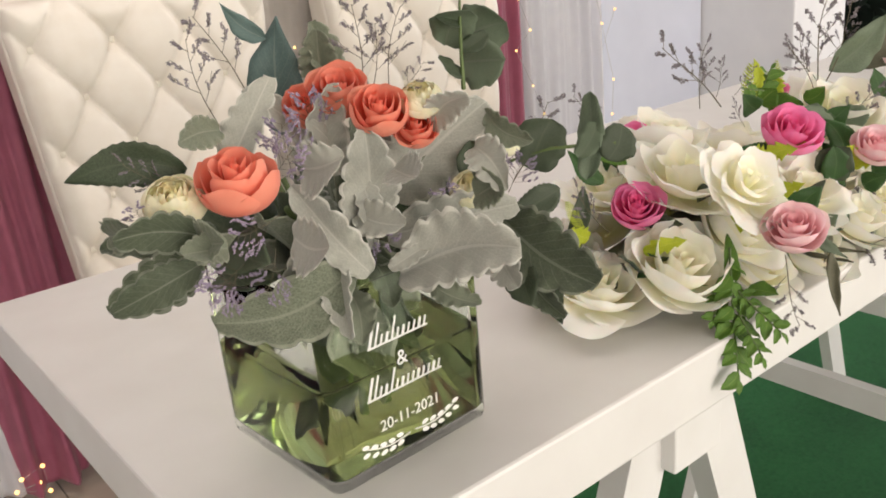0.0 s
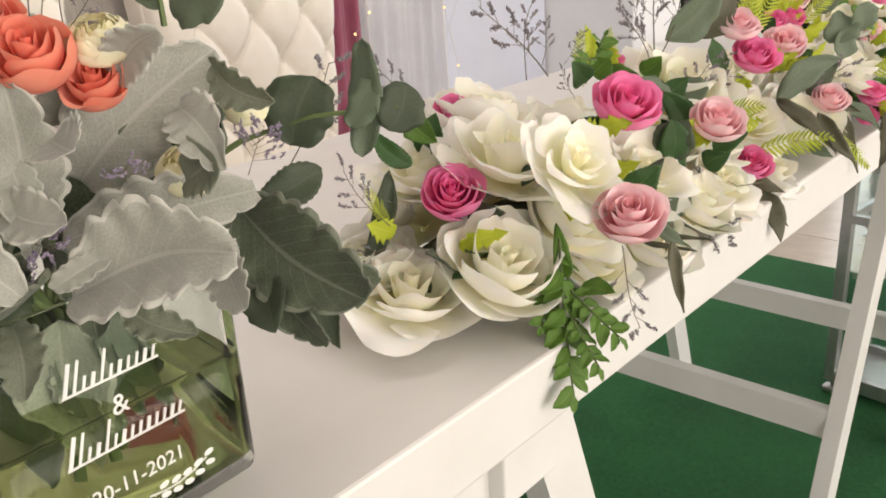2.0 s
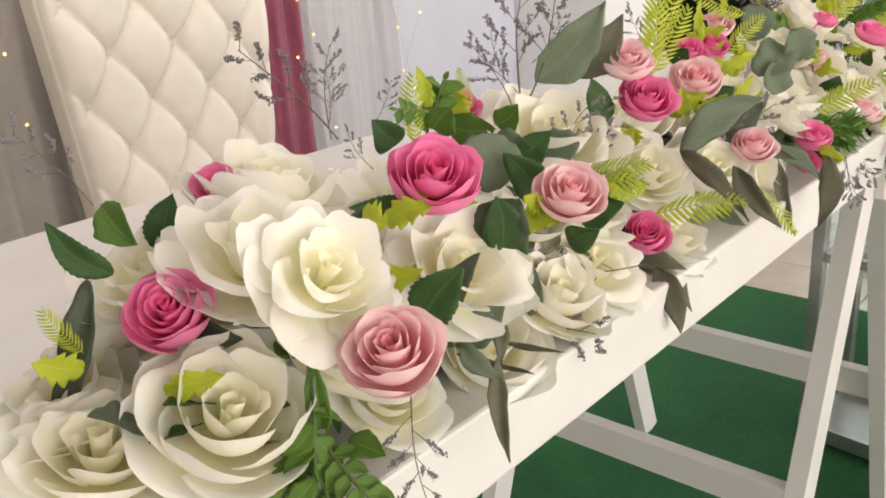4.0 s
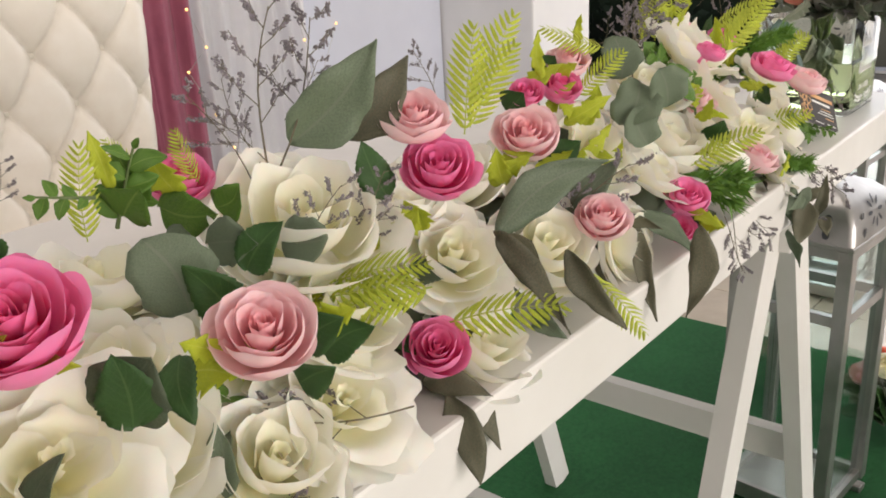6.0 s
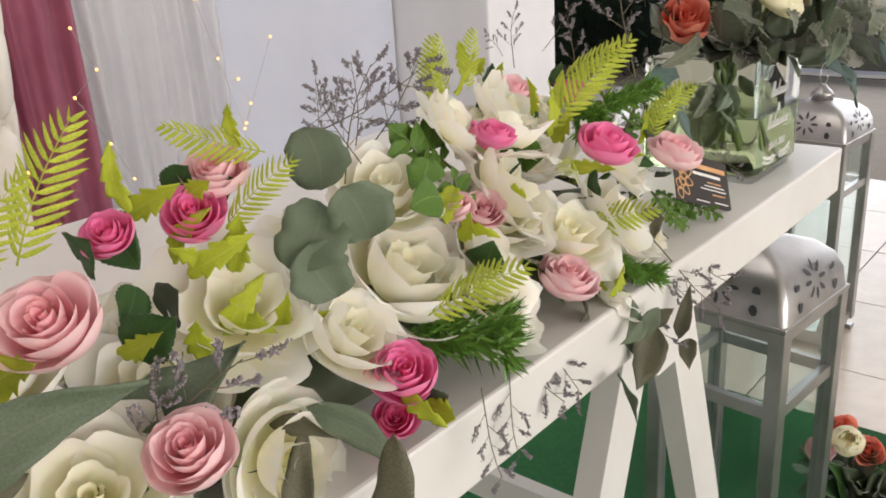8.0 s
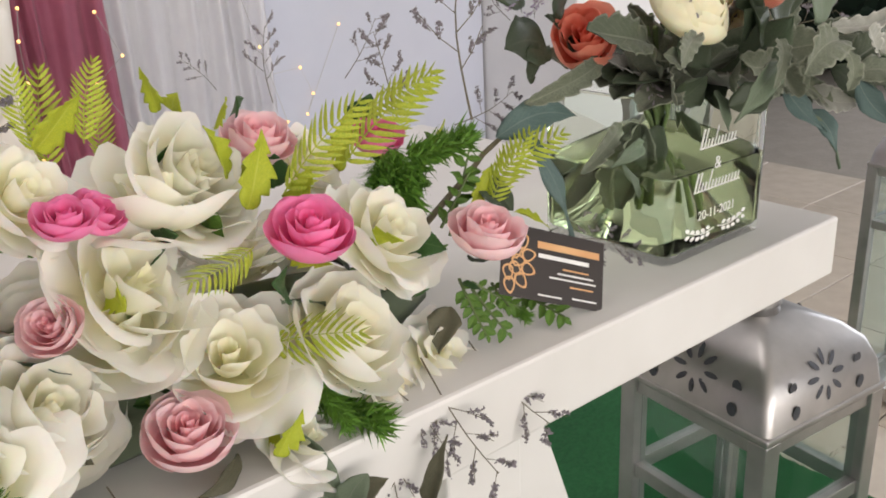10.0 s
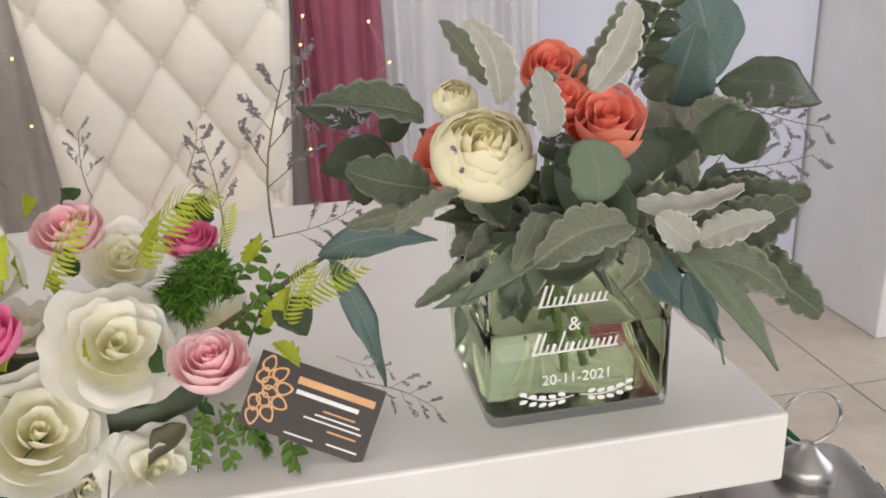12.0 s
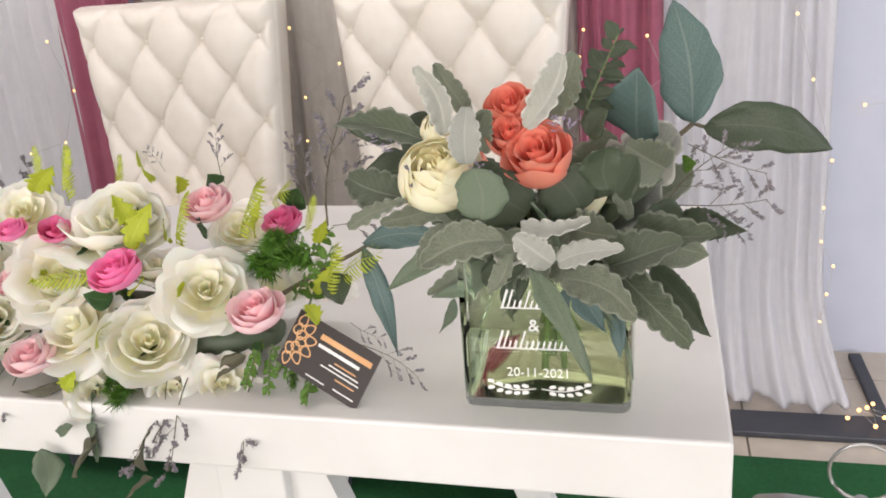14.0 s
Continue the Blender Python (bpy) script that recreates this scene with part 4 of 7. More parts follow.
leaf(BOUQUET_A, "silver", (0.556, -0.004, 0.921), (0.595, -0.051, 0.932), 0.6, (-0.65, -0.60, 0.51))
leaf(BOUQUET_A, "silver", (0.567, 0.019, 0.932), (0.613, -0.024, 0.948), 0.4, (-0.40, -0.66, 0.47))
leaf(BOUQUET_A, "greylobe", (0.537, 0.01, 0.926), (0.472, 0.021, 0.918), 0.5, (-0.36, -0.92, 0.50))
leaf(BOUQUET_A, "greenlobe", (0.626, -0.001, 0.93), (0.642, -0.051, 0.897), 0.6, (-0.71, -0.65, 0.46))
leaf(BOUQUET_A, "greenlobe", (0.626, -0.012, 0.909), (0.627, -0.043, 0.885), 0.4, (-0.55, -0.54, 0.51))
leaf(BOUQUET_A, "greenlobe", (0.489, 0.072, 0.933), (0.444, 0.07, 0.92), 0.6, (-0.19, -1.05, 0.46))
leaf(BOUQUET_A, "greenlobe", (0.504, 0.079, 0.939), (0.452, 0.089, 0.949), 0.4, (-0.33, -0.81, 0.44))
leaf(BOUQUET_A, "greylobe", (0.596, 0.103, 0.994), (0.59, 0.112, 1.031), 0.6, (-0.51, -0.97, 0.30))
leaf(BOUQUET_A, "silver", (0.536, 0.015, 0.936), (0.524, -0.007, 0.9), 0.4, (-0.49, -0.98, 0.48))
leaf(BOUQUET_A, "silver", (0.555, 0.019, 0.964), (0.55, 0.002, 0.939), 0.5, (-0.35, -0.67, 0.40))
leaf(BOUQUET_A, "silver", (0.55, -0.004, 0.926), (0.566, -0.017, 0.937), 0.4, (-0.50, -0.86, 0.51))
leaf(BOUQUET_A, "silver", (0.56, 0.047, 0.964), (0.548, 0.049, 0.991), 0.5, (-0.34, -0.80, 0.39))
leaf(BOUQUET_A, "greylobe", (0.512, 0.048, 0.927), (0.477, 0.056, 0.94), 0.5, (-0.25, -0.71, 0.48))
leaf(BOUQUET_A, "silver", (0.575, 0.004, 0.94), (0.581, -0.025, 0.932), 0.5, (-0.56, -0.80, 0.46))
leaf(BOUQUET_A, "silver", (0.533, 0.03, 0.939), (0.507, 0.024, 0.92), 0.4, (-0.42, -0.86, 0.46))
leaf(BOUQUET_A, "silver", (0.597, 0.065, 0.985), (0.586, 0.076, 1.007), 0.5, (-0.69, -0.89, 0.33))
leaf(BOUQUET_A, "greylobe", (0.571, -0.006, 0.913), (0.581, -0.031, 0.906), 0.5, (-0.43, -0.93, 0.52))
leaf(BOUQUET_A, "greenlobe", (0.622, 0.033, 0.983), (0.596, 0.04, 0.983), 0.6, (-0.80, -0.71, 0.34))
leaf(BOUQUET_A, "dark", (0.622, 0.016, 0.97), (0.616, -0.002, 0.942), 0.5, (-0.72, -0.73, 0.37))
leaf(BOUQUET_A, "dark", (0.657, -0.013, 0.94), (0.628, -0.003, 0.93), 0.5, (-0.70, -0.73, 0.43))
leaf(BOUQUET_A, "greylobe", (0.470, -0.009, 0.961), (0.452, -0.014, 0.966), 0.8, (-0.352, -0.885, 0.306))
leaf(BOUQUET_A, "greylobe", (0.546, 0.027, 0.906), (0.536, 0.007, 0.891), 0.7, (-0.473, -0.785, 0.400))
leaf(BOUQUET_A, "dark", (0.477, 0.034, 0.986), (0.430, 0.049, 0.987), 0.4, (-0.297, -0.930, 0.215))
leaf(BOUQUET_A, "grey", (0.489, 0.020, 1.002), (0.465, 0.016, 1.001), 0.7, (-0.374, -0.909, 0.184))
leaf(BOUQUET_A, "bluelong", (0.569, 0.117, 0.972), (0.577, 0.119, 1.037), 0.5, (-0.469, -0.873, 0.130))
leaf(BOUQUET_A, "silver", (0.506, 0.060, 0.972), (0.524, 0.045, 1.016), 0.4, (-0.422, -0.889, 0.180))
leaf(BOUQUET_A, "greylobe", (0.591, 0.103, 0.998), (0.589, 0.097, 1.030), 0.7, (-0.511, -0.852, 0.113))
leaf(BOUQUET_A, "greenlobe", (0.647, 0.016, 0.926), (0.662, -0.032, 0.893), 0.5, (-0.670, -0.660, 0.340))
leaf(BOUQUET_A, "silver", (0.592, 0.009, 0.985), (0.602, -0.012, 1.002), 0.6, (-0.621, -0.762, 0.183))
leaf(BOUQUET_A, "coin", (0.627, 0.023, 1.020), (0.635, -0.001, 1.028), 1.0, (-0.660, -0.744, 0.102))
leaf(BOUQUET_A, "coin", (0.623, 0.019, 1.010), (0.627, -0.005, 1.011), 1.1, (-0.654, -0.744, 0.136))
leaf(BOUQUET_A, "coin", (0.607, 0.011, 1.021), (0.610, -0.005, 1.038), 0.9, (-0.641, -0.762, 0.095))
leaf(BOUQUET_A, "greenlobe", (0.468, 0.002, 0.964), (0.433, 0.010, 0.970), 0.5, (-0.313, -0.906, 0.286))
leaf(BOUQUET_A, "greenlobe", (0.461, 0.001, 0.954), (0.426, 0.003, 0.947), 0.5, (-0.294, -0.896, 0.332))
leaf(BOUQUET_A, "dark", (0.660, 0.016, 0.885), (0.655, -0.011, 0.864), 0.5, (-0.647, -0.651, 0.396))
leaf(BOUQUET_A, "dark", (0.617, -0.021, 0.908), (0.606, -0.039, 0.898), 0.8, (-0.634, -0.669, 0.387))
leaf(BOUQUET_A, "grey", (0.632, 0.013, 0.983), (0.634, -0.016, 0.971), 0.6, (-0.666, -0.716, 0.210))
leaf(BOUQUET_A, "silver", (0.600, -0.013, 0.975), (0.593, -0.035, 0.963), 0.8, (-0.639, -0.728, 0.248))
leaf(BOUQUET_A, "bluelong", (0.569, 0.119, 1.026), (0.547, 0.123, 1.045), 0.4, (-0.445, -0.893, 0.070))
leaf(BOUQUET_A, "grey", (0.440, 0.039, 0.965), (0.448, 0.014, 0.972), 0.7, (-0.281, -0.921, 0.270))
leaf(BOUQUET_A, "dark", (0.530, 0.015, 0.903), (0.518, 0.011, 0.920), 1.1, (-0.451, -0.806, 0.384))
leaf(BOUQUET_A, "bush", (0.834, 0.113, 0.913), (0.833, 0.086, 0.899), 0.6, (-0.741, -0.626, 0.244))
leaf(BOUQUET_A, "silver", (0.601, -0.020, 0.928), (0.596, -0.046, 0.909), 0.6, (-0.627, -0.689, 0.365))
leaf(BOUQUET_A, "grey", (0.464, 0.004, 0.965), (0.470, -0.021, 0.966), 0.8, (-0.365, -0.882, 0.296))
leaf(BOUQUET_A, "dark", (0.483, 0.008, 0.959), (0.484, -0.018, 0.952), 0.8, (-0.398, -0.862, 0.314))
leaf(BOUQUET_A, "silver", (0.525, 0.019, 0.977), (0.530, -0.004, 0.984), 1.1, (-0.489, -0.841, 0.231))
leaf(BOUQUET_A, "silver", (0.563, 0.002, 0.970), (0.564, -0.022, 0.966), 0.9, (-0.570, -0.780, 0.257))
leaf(BOUQUET_A, "silver", (0.514, 0.017, 0.948), (0.520, -0.011, 0.947), 1.0, (-0.460, -0.830, 0.316))
leaf(BOUQUET_A, "greylobe", (0.597, -0.014, 0.951), (0.601, -0.035, 0.959), 0.9, (-0.636, -0.719, 0.281))
twig = bmesh.new()
tube(twig, [BOUQUET_A.matrix_world.inverted() @ Vector(p) for p in ((0.625, 0.060, 0.925), (0.655, 0.035, 0.946), (0.675, 0.010, 0.955), (0.697, -0.018, 0.957))], 0.0016, 0.0010, 5)
part("twig", twig, M_GSTEM, BOUQUET_A)
leaf(BOUQUET_A, "greencoin", (0.668, 0.018, 0.943), (0.676, 0.010, 0.971), 1.0, (-0.60, -0.75, 0.25))
leaf(BOUQUET_A, "coin", (0.686, -0.006, 0.937), (0.689, -0.007, 0.985), 0.3, (-0.60, -0.75, 0.25))
leaf(BOUQUET_A, "coin", (0.682, -0.004, 0.950), (0.692, -0.010, 0.968), 0.6, (-0.75, -0.55, 0.35))
leaf(BOUQUET_A, "greencoin", (0.692, -0.016, 0.948), (0.699, -0.022, 0.966), 1.0, (-0.60, -0.75, 0.25))
sprig(BOUQUET_A, (0.517, 0.082, 0.991), (0.510, 0.087, 1.035))
sprig(BOUQUET_A, (0.544, 0.101, 1.000), (0.526, 0.113, 1.043))
sprig(BOUQUET_A, (0.589, 0.062, 0.995), (0.589, 0.062, 1.042))
sprig(BOUQUET_A, (0.593, 0.042, 0.999), (0.600, 0.034, 1.040))
sprig(BOUQUET_A, (0.584, 0.025, 0.999), (0.589, 0.006, 1.016))
sprig(BOUQUET_A, (0.588, 0.050, 0.999), (0.589, 0.043, 1.033))
sprig(BOUQUET_A, (0.474, 0.031, 0.979), (0.451, 0.034, 0.994))
sprig(BOUQUET_A, (0.731, 0.101, 0.909), (0.752, 0.086, 0.961))
sprig(BOUQUET_A, (0.677, 0.058, 0.936), (0.688, 0.038, 0.957))
purple(BOUQUET_A, (0.516, 0.013, 0.975), (0.511, 0.007, 1.002))
purple(BOUQUET_A, (0.499, -0.004, 0.967), (0.476, -0.008, 0.964))
purple(BOUQUET_A, (0.480, -0.005, 0.952), (0.458, -0.012, 0.946))
purple(BOUQUET_A, (0.500, 0.009, 0.948), (0.485, -0.006, 0.936))
purple(BOUQUET_A, (0.555, 0.056, 0.976), (0.549, 0.051, 1.003))
purple(BOUQUET_A, (0.455, 0.032, 0.967), (0.448, 0.021, 0.978))
purple(BOUQUET_A, (0.505, 0.014, 0.975), (0.510, -0.003, 0.993))
purple(BOUQUET_A, (0.542, 0.027, 0.932), (0.523, 0.018, 0.928))
purple(BOUQUET_A, (0.632, 0.000, 0.942), (0.633, -0.013, 0.962))
purple(BOUQUET_A, (0.553, 0.022, 0.935), (0.554, 0.000, 0.937))
purple(BOUQUET_A, (0.578, -0.011, 0.955), (0.572, -0.024, 0.964))
purple(BOUQUET_A, (0.477, -0.000, 0.947), (0.462, -0.013, 0.941))
spray(BOUQUET_A, (0.608, 0.001, 1.000), (0.608, -0.001, 1.042), 4, 0.36, "greencoin")
BOUQUET_B = thing("bouquet", (2.0455, 0.0865, TOP + 0.014), "fresh bouquet of cream and coral roses with eucalyptus", "bouquet")
make_stems(BOUQUET_B, 2.0455, 0.0865, 4, ("greylobe", "grey", "euc", "silver", "darklobe", "greylobe"))
bloom(BOUQUET_B, "cream", (1.983, 0.015, 0.964), 0.028, (0.004, -0.582, 0.641))
bloom(BOUQUET_B, "cream", (1.976, 0.050, 0.986), 0.013, (0.012, -0.589, 0.609))
bloom(BOUQUET_B, "coral", (2.049, 0.011, 0.973), 0.023, (-0.071, -0.579, 0.632))
bloom(BOUQUET_B, "coral", (2.027, 0.039, 0.999), 0.018, (-0.044, -0.589, 0.598))
bloom(BOUQUET_B, "coral", (2.029, 0.024, 0.984), 0.016, (-0.047, -0.585, 0.617))
bloom(BOUQUET_B, "coral", (1.978, 0.100, 0.937), 0.025, (-0.517, -0.339, 0.456))
bloom(BOUQUET_B, "cream", (2.072, 0.037, 0.942), 0.023, (-0.552, -0.271, 0.448))
leaf(BOUQUET_B, "greenlobe", (2.099, -0.033, 0.913), (2.139, -0.07, 0.89), 0.4, (-0.07, -1.01, 0.57))
leaf(BOUQUET_B, "greylobe", (2.071, -0.048, 0.913), (2.11, -0.076, 0.903), 0.5, (-0.26, -1.01, 0.59))
leaf(BOUQUET_B, "greenlobe", (2.095, -0.031, 0.915), (2.13, -0.045, 0.938), 0.7, (-0.21, -0.98, 0.56))
leaf(BOUQUET_B, "greenlobe", (2.112, 0.002, 0.93), (2.154, -0.023, 0.934), 0.5, (-0.34, -0.81, 0.51))
leaf(BOUQUET_B, "silver", (2.069, -0.063, 0.929), (2.097, -0.076, 0.945), 0.5, (-0.30, -0.88, 0.57))
leaf(BOUQUET_B, "silver", (2.066, -0.063, 0.928), (2.045, -0.062, 0.945), 0.7, (-0.06, -1.06, 0.57))
leaf(BOUQUET_B, "silver", (2.046, -0.042, 0.943), (2.091, -0.062, 0.948), 0.3, (-0.35, -1.04, 0.53))
leaf(BOUQUET_B, "greylobe", (2.037, -0.053, 0.938), (1.988, -0.063, 0.927), 0.5, (-0.05, -0.88, 0.55))
leaf(BOUQUET_B, "euc", (2.005, -0.032, 0.926), (1.959, -0.049, 0.908), 0.3, (-0.18, -1.00, 0.56))
leaf(BOUQUET_B, "euc", (2.055, -0.071, 0.928), (2.081, -0.12, 0.891), 0.2, (-0.33, -0.92, 0.58))
leaf(BOUQUET_B, "bluelong", (2.071, -0.05, 0.909), (2.079, -0.077, 0.881), 0.4, (-0.41, -0.81, 0.60))
leaf(BOUQUET_B, "coin", (2.023, -0.047, 0.948), (2.02, -0.048, 0.978), 1.0, (0.04, -0.76, 0.52))
leaf(BOUQUET_B, "greenlobe", (1.954, 0.027, 0.941), (1.912, 0.029, 0.958), 0.7, (0.13, -0.77, 0.49))
leaf(BOUQUET_B, "grey", (1.965, -0.002, 0.947), (1.928, -0.019, 0.936), 0.4, (-0.18, -1.04, 0.50))
leaf(BOUQUET_B, "silver", (1.991, 0.008, 0.989), (1.975, 0.006, 1.032), 0.4, (0.14, -0.87, 0.41))
leaf(BOUQUET_B, "silver", (2.043, 0.014, 0.99), (2.067, 0.016, 1.034), 0.4, (-0.19, -0.79, 0.40))
leaf(BOUQUET_B, "silver", (2.009, -0.017, 0.975), (2.009, -0.009, 1.009), 0.6, (-0.04, -0.84, 0.45))
leaf(BOUQUET_B, "greencoin", (2.101, -0.029, 0.958), (2.111, -0.036, 0.982), 0.9, (-0.37, -1.04, 0.48))
leaf(BOUQUET_B, "greencoin", (2.095, -0.026, 0.96), (2.096, -0.03, 0.988), 0.9, (-0.29, -1.07, 0.47))
leaf(BOUQUET_B, "greenlobe", (1.959, 0.066, 0.972), (1.896, 0.064, 0.984), 0.4, (-0.02, -0.79, 0.42))
leaf(BOUQUET_B, "greylobe", (1.998, -0.036, 0.942), (1.982, -0.053, 0.925), 0.5, (-0.13, -1.14, 0.53))
leaf(BOUQUET_B, "greylobe", (2.041, -0.056, 0.931), (2.028, -0.068, 0.912), 0.5, (-0.34, -1.05, 0.56))
leaf(BOUQUET_B, "blue", (2.145, 0.08, 0.977), (2.129, 0.086, 1.057), 0.5, (-0.256, -0.959, 0.124))
leaf(BOUQUET_B, "dark", (2.152, 0.083, 0.974), (2.233, 0.071, 0.958), 0.4, (-0.356, -0.912, 0.205))
leaf(BOUQUET_B, "blue", (2.11, 0.059, 0.97), (2.105, 0.026, 1.018), 0.7, (-0.230, -0.957, 0.179))
leaf(BOUQUET_B, "greylobe", (1.996, 0.058, 0.991), (1.976, 0.054, 1.027), 0.4, (0.000, -0.988, 0.154))
leaf(BOUQUET_B, "greylobe", (2.043, 0.040, 0.991), (2.071, 0.038, 1.032), 0.5, (-0.140, -0.978, 0.153))
leaf(BOUQUET_B, "greylobe", (2.011, 0.025, 0.973), (2.018, 0.019, 1.005), 0.6, (-0.056, -0.977, 0.204))
leaf(BOUQUET_B, "darklobe", (1.936, 0.115, 0.970), (1.888, 0.101, 0.977), 0.3, (0.129, -0.972, 0.199))
leaf(BOUQUET_B, "dark", (1.955, 0.098, 0.959), (1.938, 0.086, 0.974), 1.0, (0.071, -0.973, 0.218))
leaf(BOUQUET_B, "dark", (1.949, 0.108, 0.934), (1.900, 0.093, 0.940), 0.7, (0.107, -0.959, 0.262))
leaf(BOUQUET_B, "grey", (1.979, 0.087, 0.922), (1.920, 0.066, 0.909), 0.3, (0.066, -0.949, 0.309))
leaf(BOUQUET_B, "greencoin", (2.043, 0.002, 0.938), (2.017, -0.007, 0.962), 1.0, (-0.092, -0.952, 0.292))
leaf(BOUQUET_B, "greencoin", (2.076, 0.010, 0.937), (2.059, 0.002, 0.963), 1.2, (-0.165, -0.945, 0.284))
leaf(BOUQUET_B, "greencoin", (2.092, 0.012, 0.946), (2.080, 0.003, 0.965), 1.2, (-0.203, -0.941, 0.271))
leaf(BOUQUET_B, "grey", (2.106, 0.016, 0.930), (2.092, 0.014, 0.971), 0.4, (-0.224, -0.935, 0.274))
leaf(BOUQUET_B, "greylobe", (2.127, 0.022, 0.961), (2.107, 0.010, 0.975), 1.2, (-0.259, -0.936, 0.240))
leaf(BOUQUET_B, "grey", (2.056, 0.004, 0.920), (2.010, -0.010, 0.928), 0.6, (-0.096, -0.935, 0.341))
leaf(BOUQUET_B, "grey", (2.020, 0.045, 0.911), (1.970, 0.022, 0.893), 0.4, (-0.016, -0.934, 0.357))
leaf(BOUQUET_B, "grey", (1.995, 0.082, 0.875), (1.955, 0.060, 0.861), 0.3, (0.020, -0.922, 0.387))
leaf(BOUQUET_B, "euc", (2.001, 0.064, 0.862), (1.963, 0.047, 0.860), 0.3, (0.008, -0.913, 0.407))
leaf(BOUQUET_B, "grey", (2.064, 0.017, 0.925), (2.102, -0.002, 0.920), 0.7, (-0.193, -0.923, 0.332))
leaf(BOUQUET_B, "grey", (2.091, 0.020, 0.916), (2.119, 0.000, 0.907), 0.7, (-0.232, -0.909, 0.346))
leaf(BOUQUET_B, "greylobe", (2.114, 0.019, 0.915), (2.090, -0.000, 0.909), 0.8, (-0.227, -0.910, 0.346))
leaf(BOUQUET_B, "grey", (2.104, 0.030, 0.915), (2.152, 0.011, 0.909), 0.7, (-0.268, -0.903, 0.336))
leaf(BOUQUET_B, "darklobe", (2.131, 0.044, 0.916), (2.174, 0.027, 0.916), 0.5, (-0.304, -0.899, 0.317))
leaf(BOUQUET_B, "dark", (2.120, -0.007, 0.907), (2.152, -0.036, 0.873), 0.4, (-0.300, -0.867, 0.398))
leaf(BOUQUET_B, "silver", (2.103, -0.002, 0.892), (2.133, -0.023, 0.882), 0.5, (-0.261, -0.878, 0.401))
leaf(BOUQUET_B, "bluelong", (2.075, 0.006, 0.904), (2.092, -0.024, 0.868), 0.4, (-0.195, -0.893, 0.406))
leaf(BOUQUET_B, "bluelong", (2.096, -0.007, 0.880), (2.097, -0.032, 0.857), 0.4, (-0.220, -0.871, 0.440))
leaf(BOUQUET_B, "euc", (2.083, -0.007, 0.881), (2.107, -0.037, 0.845), 0.1, (-0.217, -0.866, 0.451))
leaf(BOUQUET_B, "grey", (2.069, 0.005, 0.922), (2.055, -0.021, 0.896), 0.5, (-0.154, -0.917, 0.368))
leaf(BOUQUET_B, "euc", (2.018, 0.018, 0.903), (2.006, -0.005, 0.885), 0.5, (-0.050, -0.920, 0.389))
leaf(BOUQUET_B, "grey", (2.082, 0.005, 0.897), (2.112, -0.017, 0.884), 0.6, (-0.220, -0.892, 0.394))
leaf(BOUQUET_B, "dark", (2.024, 0.001, 0.940), (2.011, -0.011, 0.954), 1.2, (-0.065, -0.952, 0.300))
leaf(BOUQUET_B, "grey", (2.024, 0.012, 0.905), (2.011, 0.004, 0.929), 0.8, (-0.062, -0.936, 0.347))
leaf(BOUQUET_B, "dark", (1.986, 0.026, 0.927), (1.999, 0.014, 0.940), 1.2, (-0.012, -0.950, 0.311))
leaf(BOUQUET_B, "euc", (1.975, 0.061, 0.853), (1.968, 0.038, 0.836), 0.3, (0.027, -0.900, 0.436))
leaf(BOUQUET_B, "dark", (2.079, 0.027, 0.982), (2.092, 0.016, 1.000), 0.8, (-0.199, -0.960, 0.197))
leaf(BOUQUET_B, "greencoin", (1.932, 0.103, 0.916), (1.920, 0.093, 0.935), 1.1, (0.104, -0.954, 0.281))
leaf(BOUQUET_B, "dark", (2.010, 0.003, 0.895), (2.041, -0.011, 0.906), 0.6, (-0.079, -0.920, 0.384))
leaf(BOUQUET_B, "grey", (2.032, 0.001, 0.902), (2.050, -0.010, 0.919), 1.0, (-0.113, -0.924, 0.366))
leaf(BOUQUET_B, "dark", (2.139, 0.038, 0.925), (2.111, 0.021, 0.925), 0.8, (-0.262, -0.914, 0.309))
leaf(BOUQUET_B, "bush", (2.138, 0.037, 0.957), (2.144, 0.023, 0.963), 0.7, (-0.294, -0.924, 0.245))
leaf(BOUQUET_B, "darklobe", (1.959, 0.103, 0.973), (1.939, 0.089, 0.981), 0.7, (0.066, -0.978, 0.199))
leaf(BOUQUET_B, "dark", (2.015, 0.006, 0.958), (2.024, -0.006, 0.971), 1.2, (-0.070, -0.962, 0.263))
leaf(BOUQUET_B, "grey", (1.999, 0.036, 0.919), (1.979, 0.023, 0.932), 0.9, (-0.005, -0.948, 0.320))
leaf(BOUQUET_B, "greylobe", (2.055, 0.001, 0.911), (2.071, -0.019, 0.901), 0.8, (-0.157, -0.914, 0.375))
leaf(BOUQUET_B, "dark", (1.991, 0.031, 0.899), (2.008, 0.019, 0.914), 1.0, (-0.025, -0.935, 0.355))
branch = bmesh.new()
tube(branch, [BOUQUET_B.matrix_world.inverted() @ Vector(p) for p in ((2.075, 0.060, 0.930), (2.124, 0.072, 0.96), (2.145, 0.08, 0.977), (2.152, 0.083, 0.974))], 0.0024, 0.0014, 6)
part("twig", branch, M_STEM, BOUQUET_B)
sprig(BOUQUET_B, (2.125, 0.036, 0.930), (2.169, 0.034, 0.973))
sprig(BOUQUET_B, (2.130, 0.043, 0.931), (2.189, 0.029, 0.939))
sprig(BOUQUET_B, (2.147, 0.051, 0.924), (2.179, 0.032, 0.917))
sprig(BOUQUET_B, (1.920, 0.113, 0.954), (1.893, 0.104, 0.976))
sprig(BOUQUET_B, (2.009, 0.017, 0.949), (1.968, 0.004, 0.961))
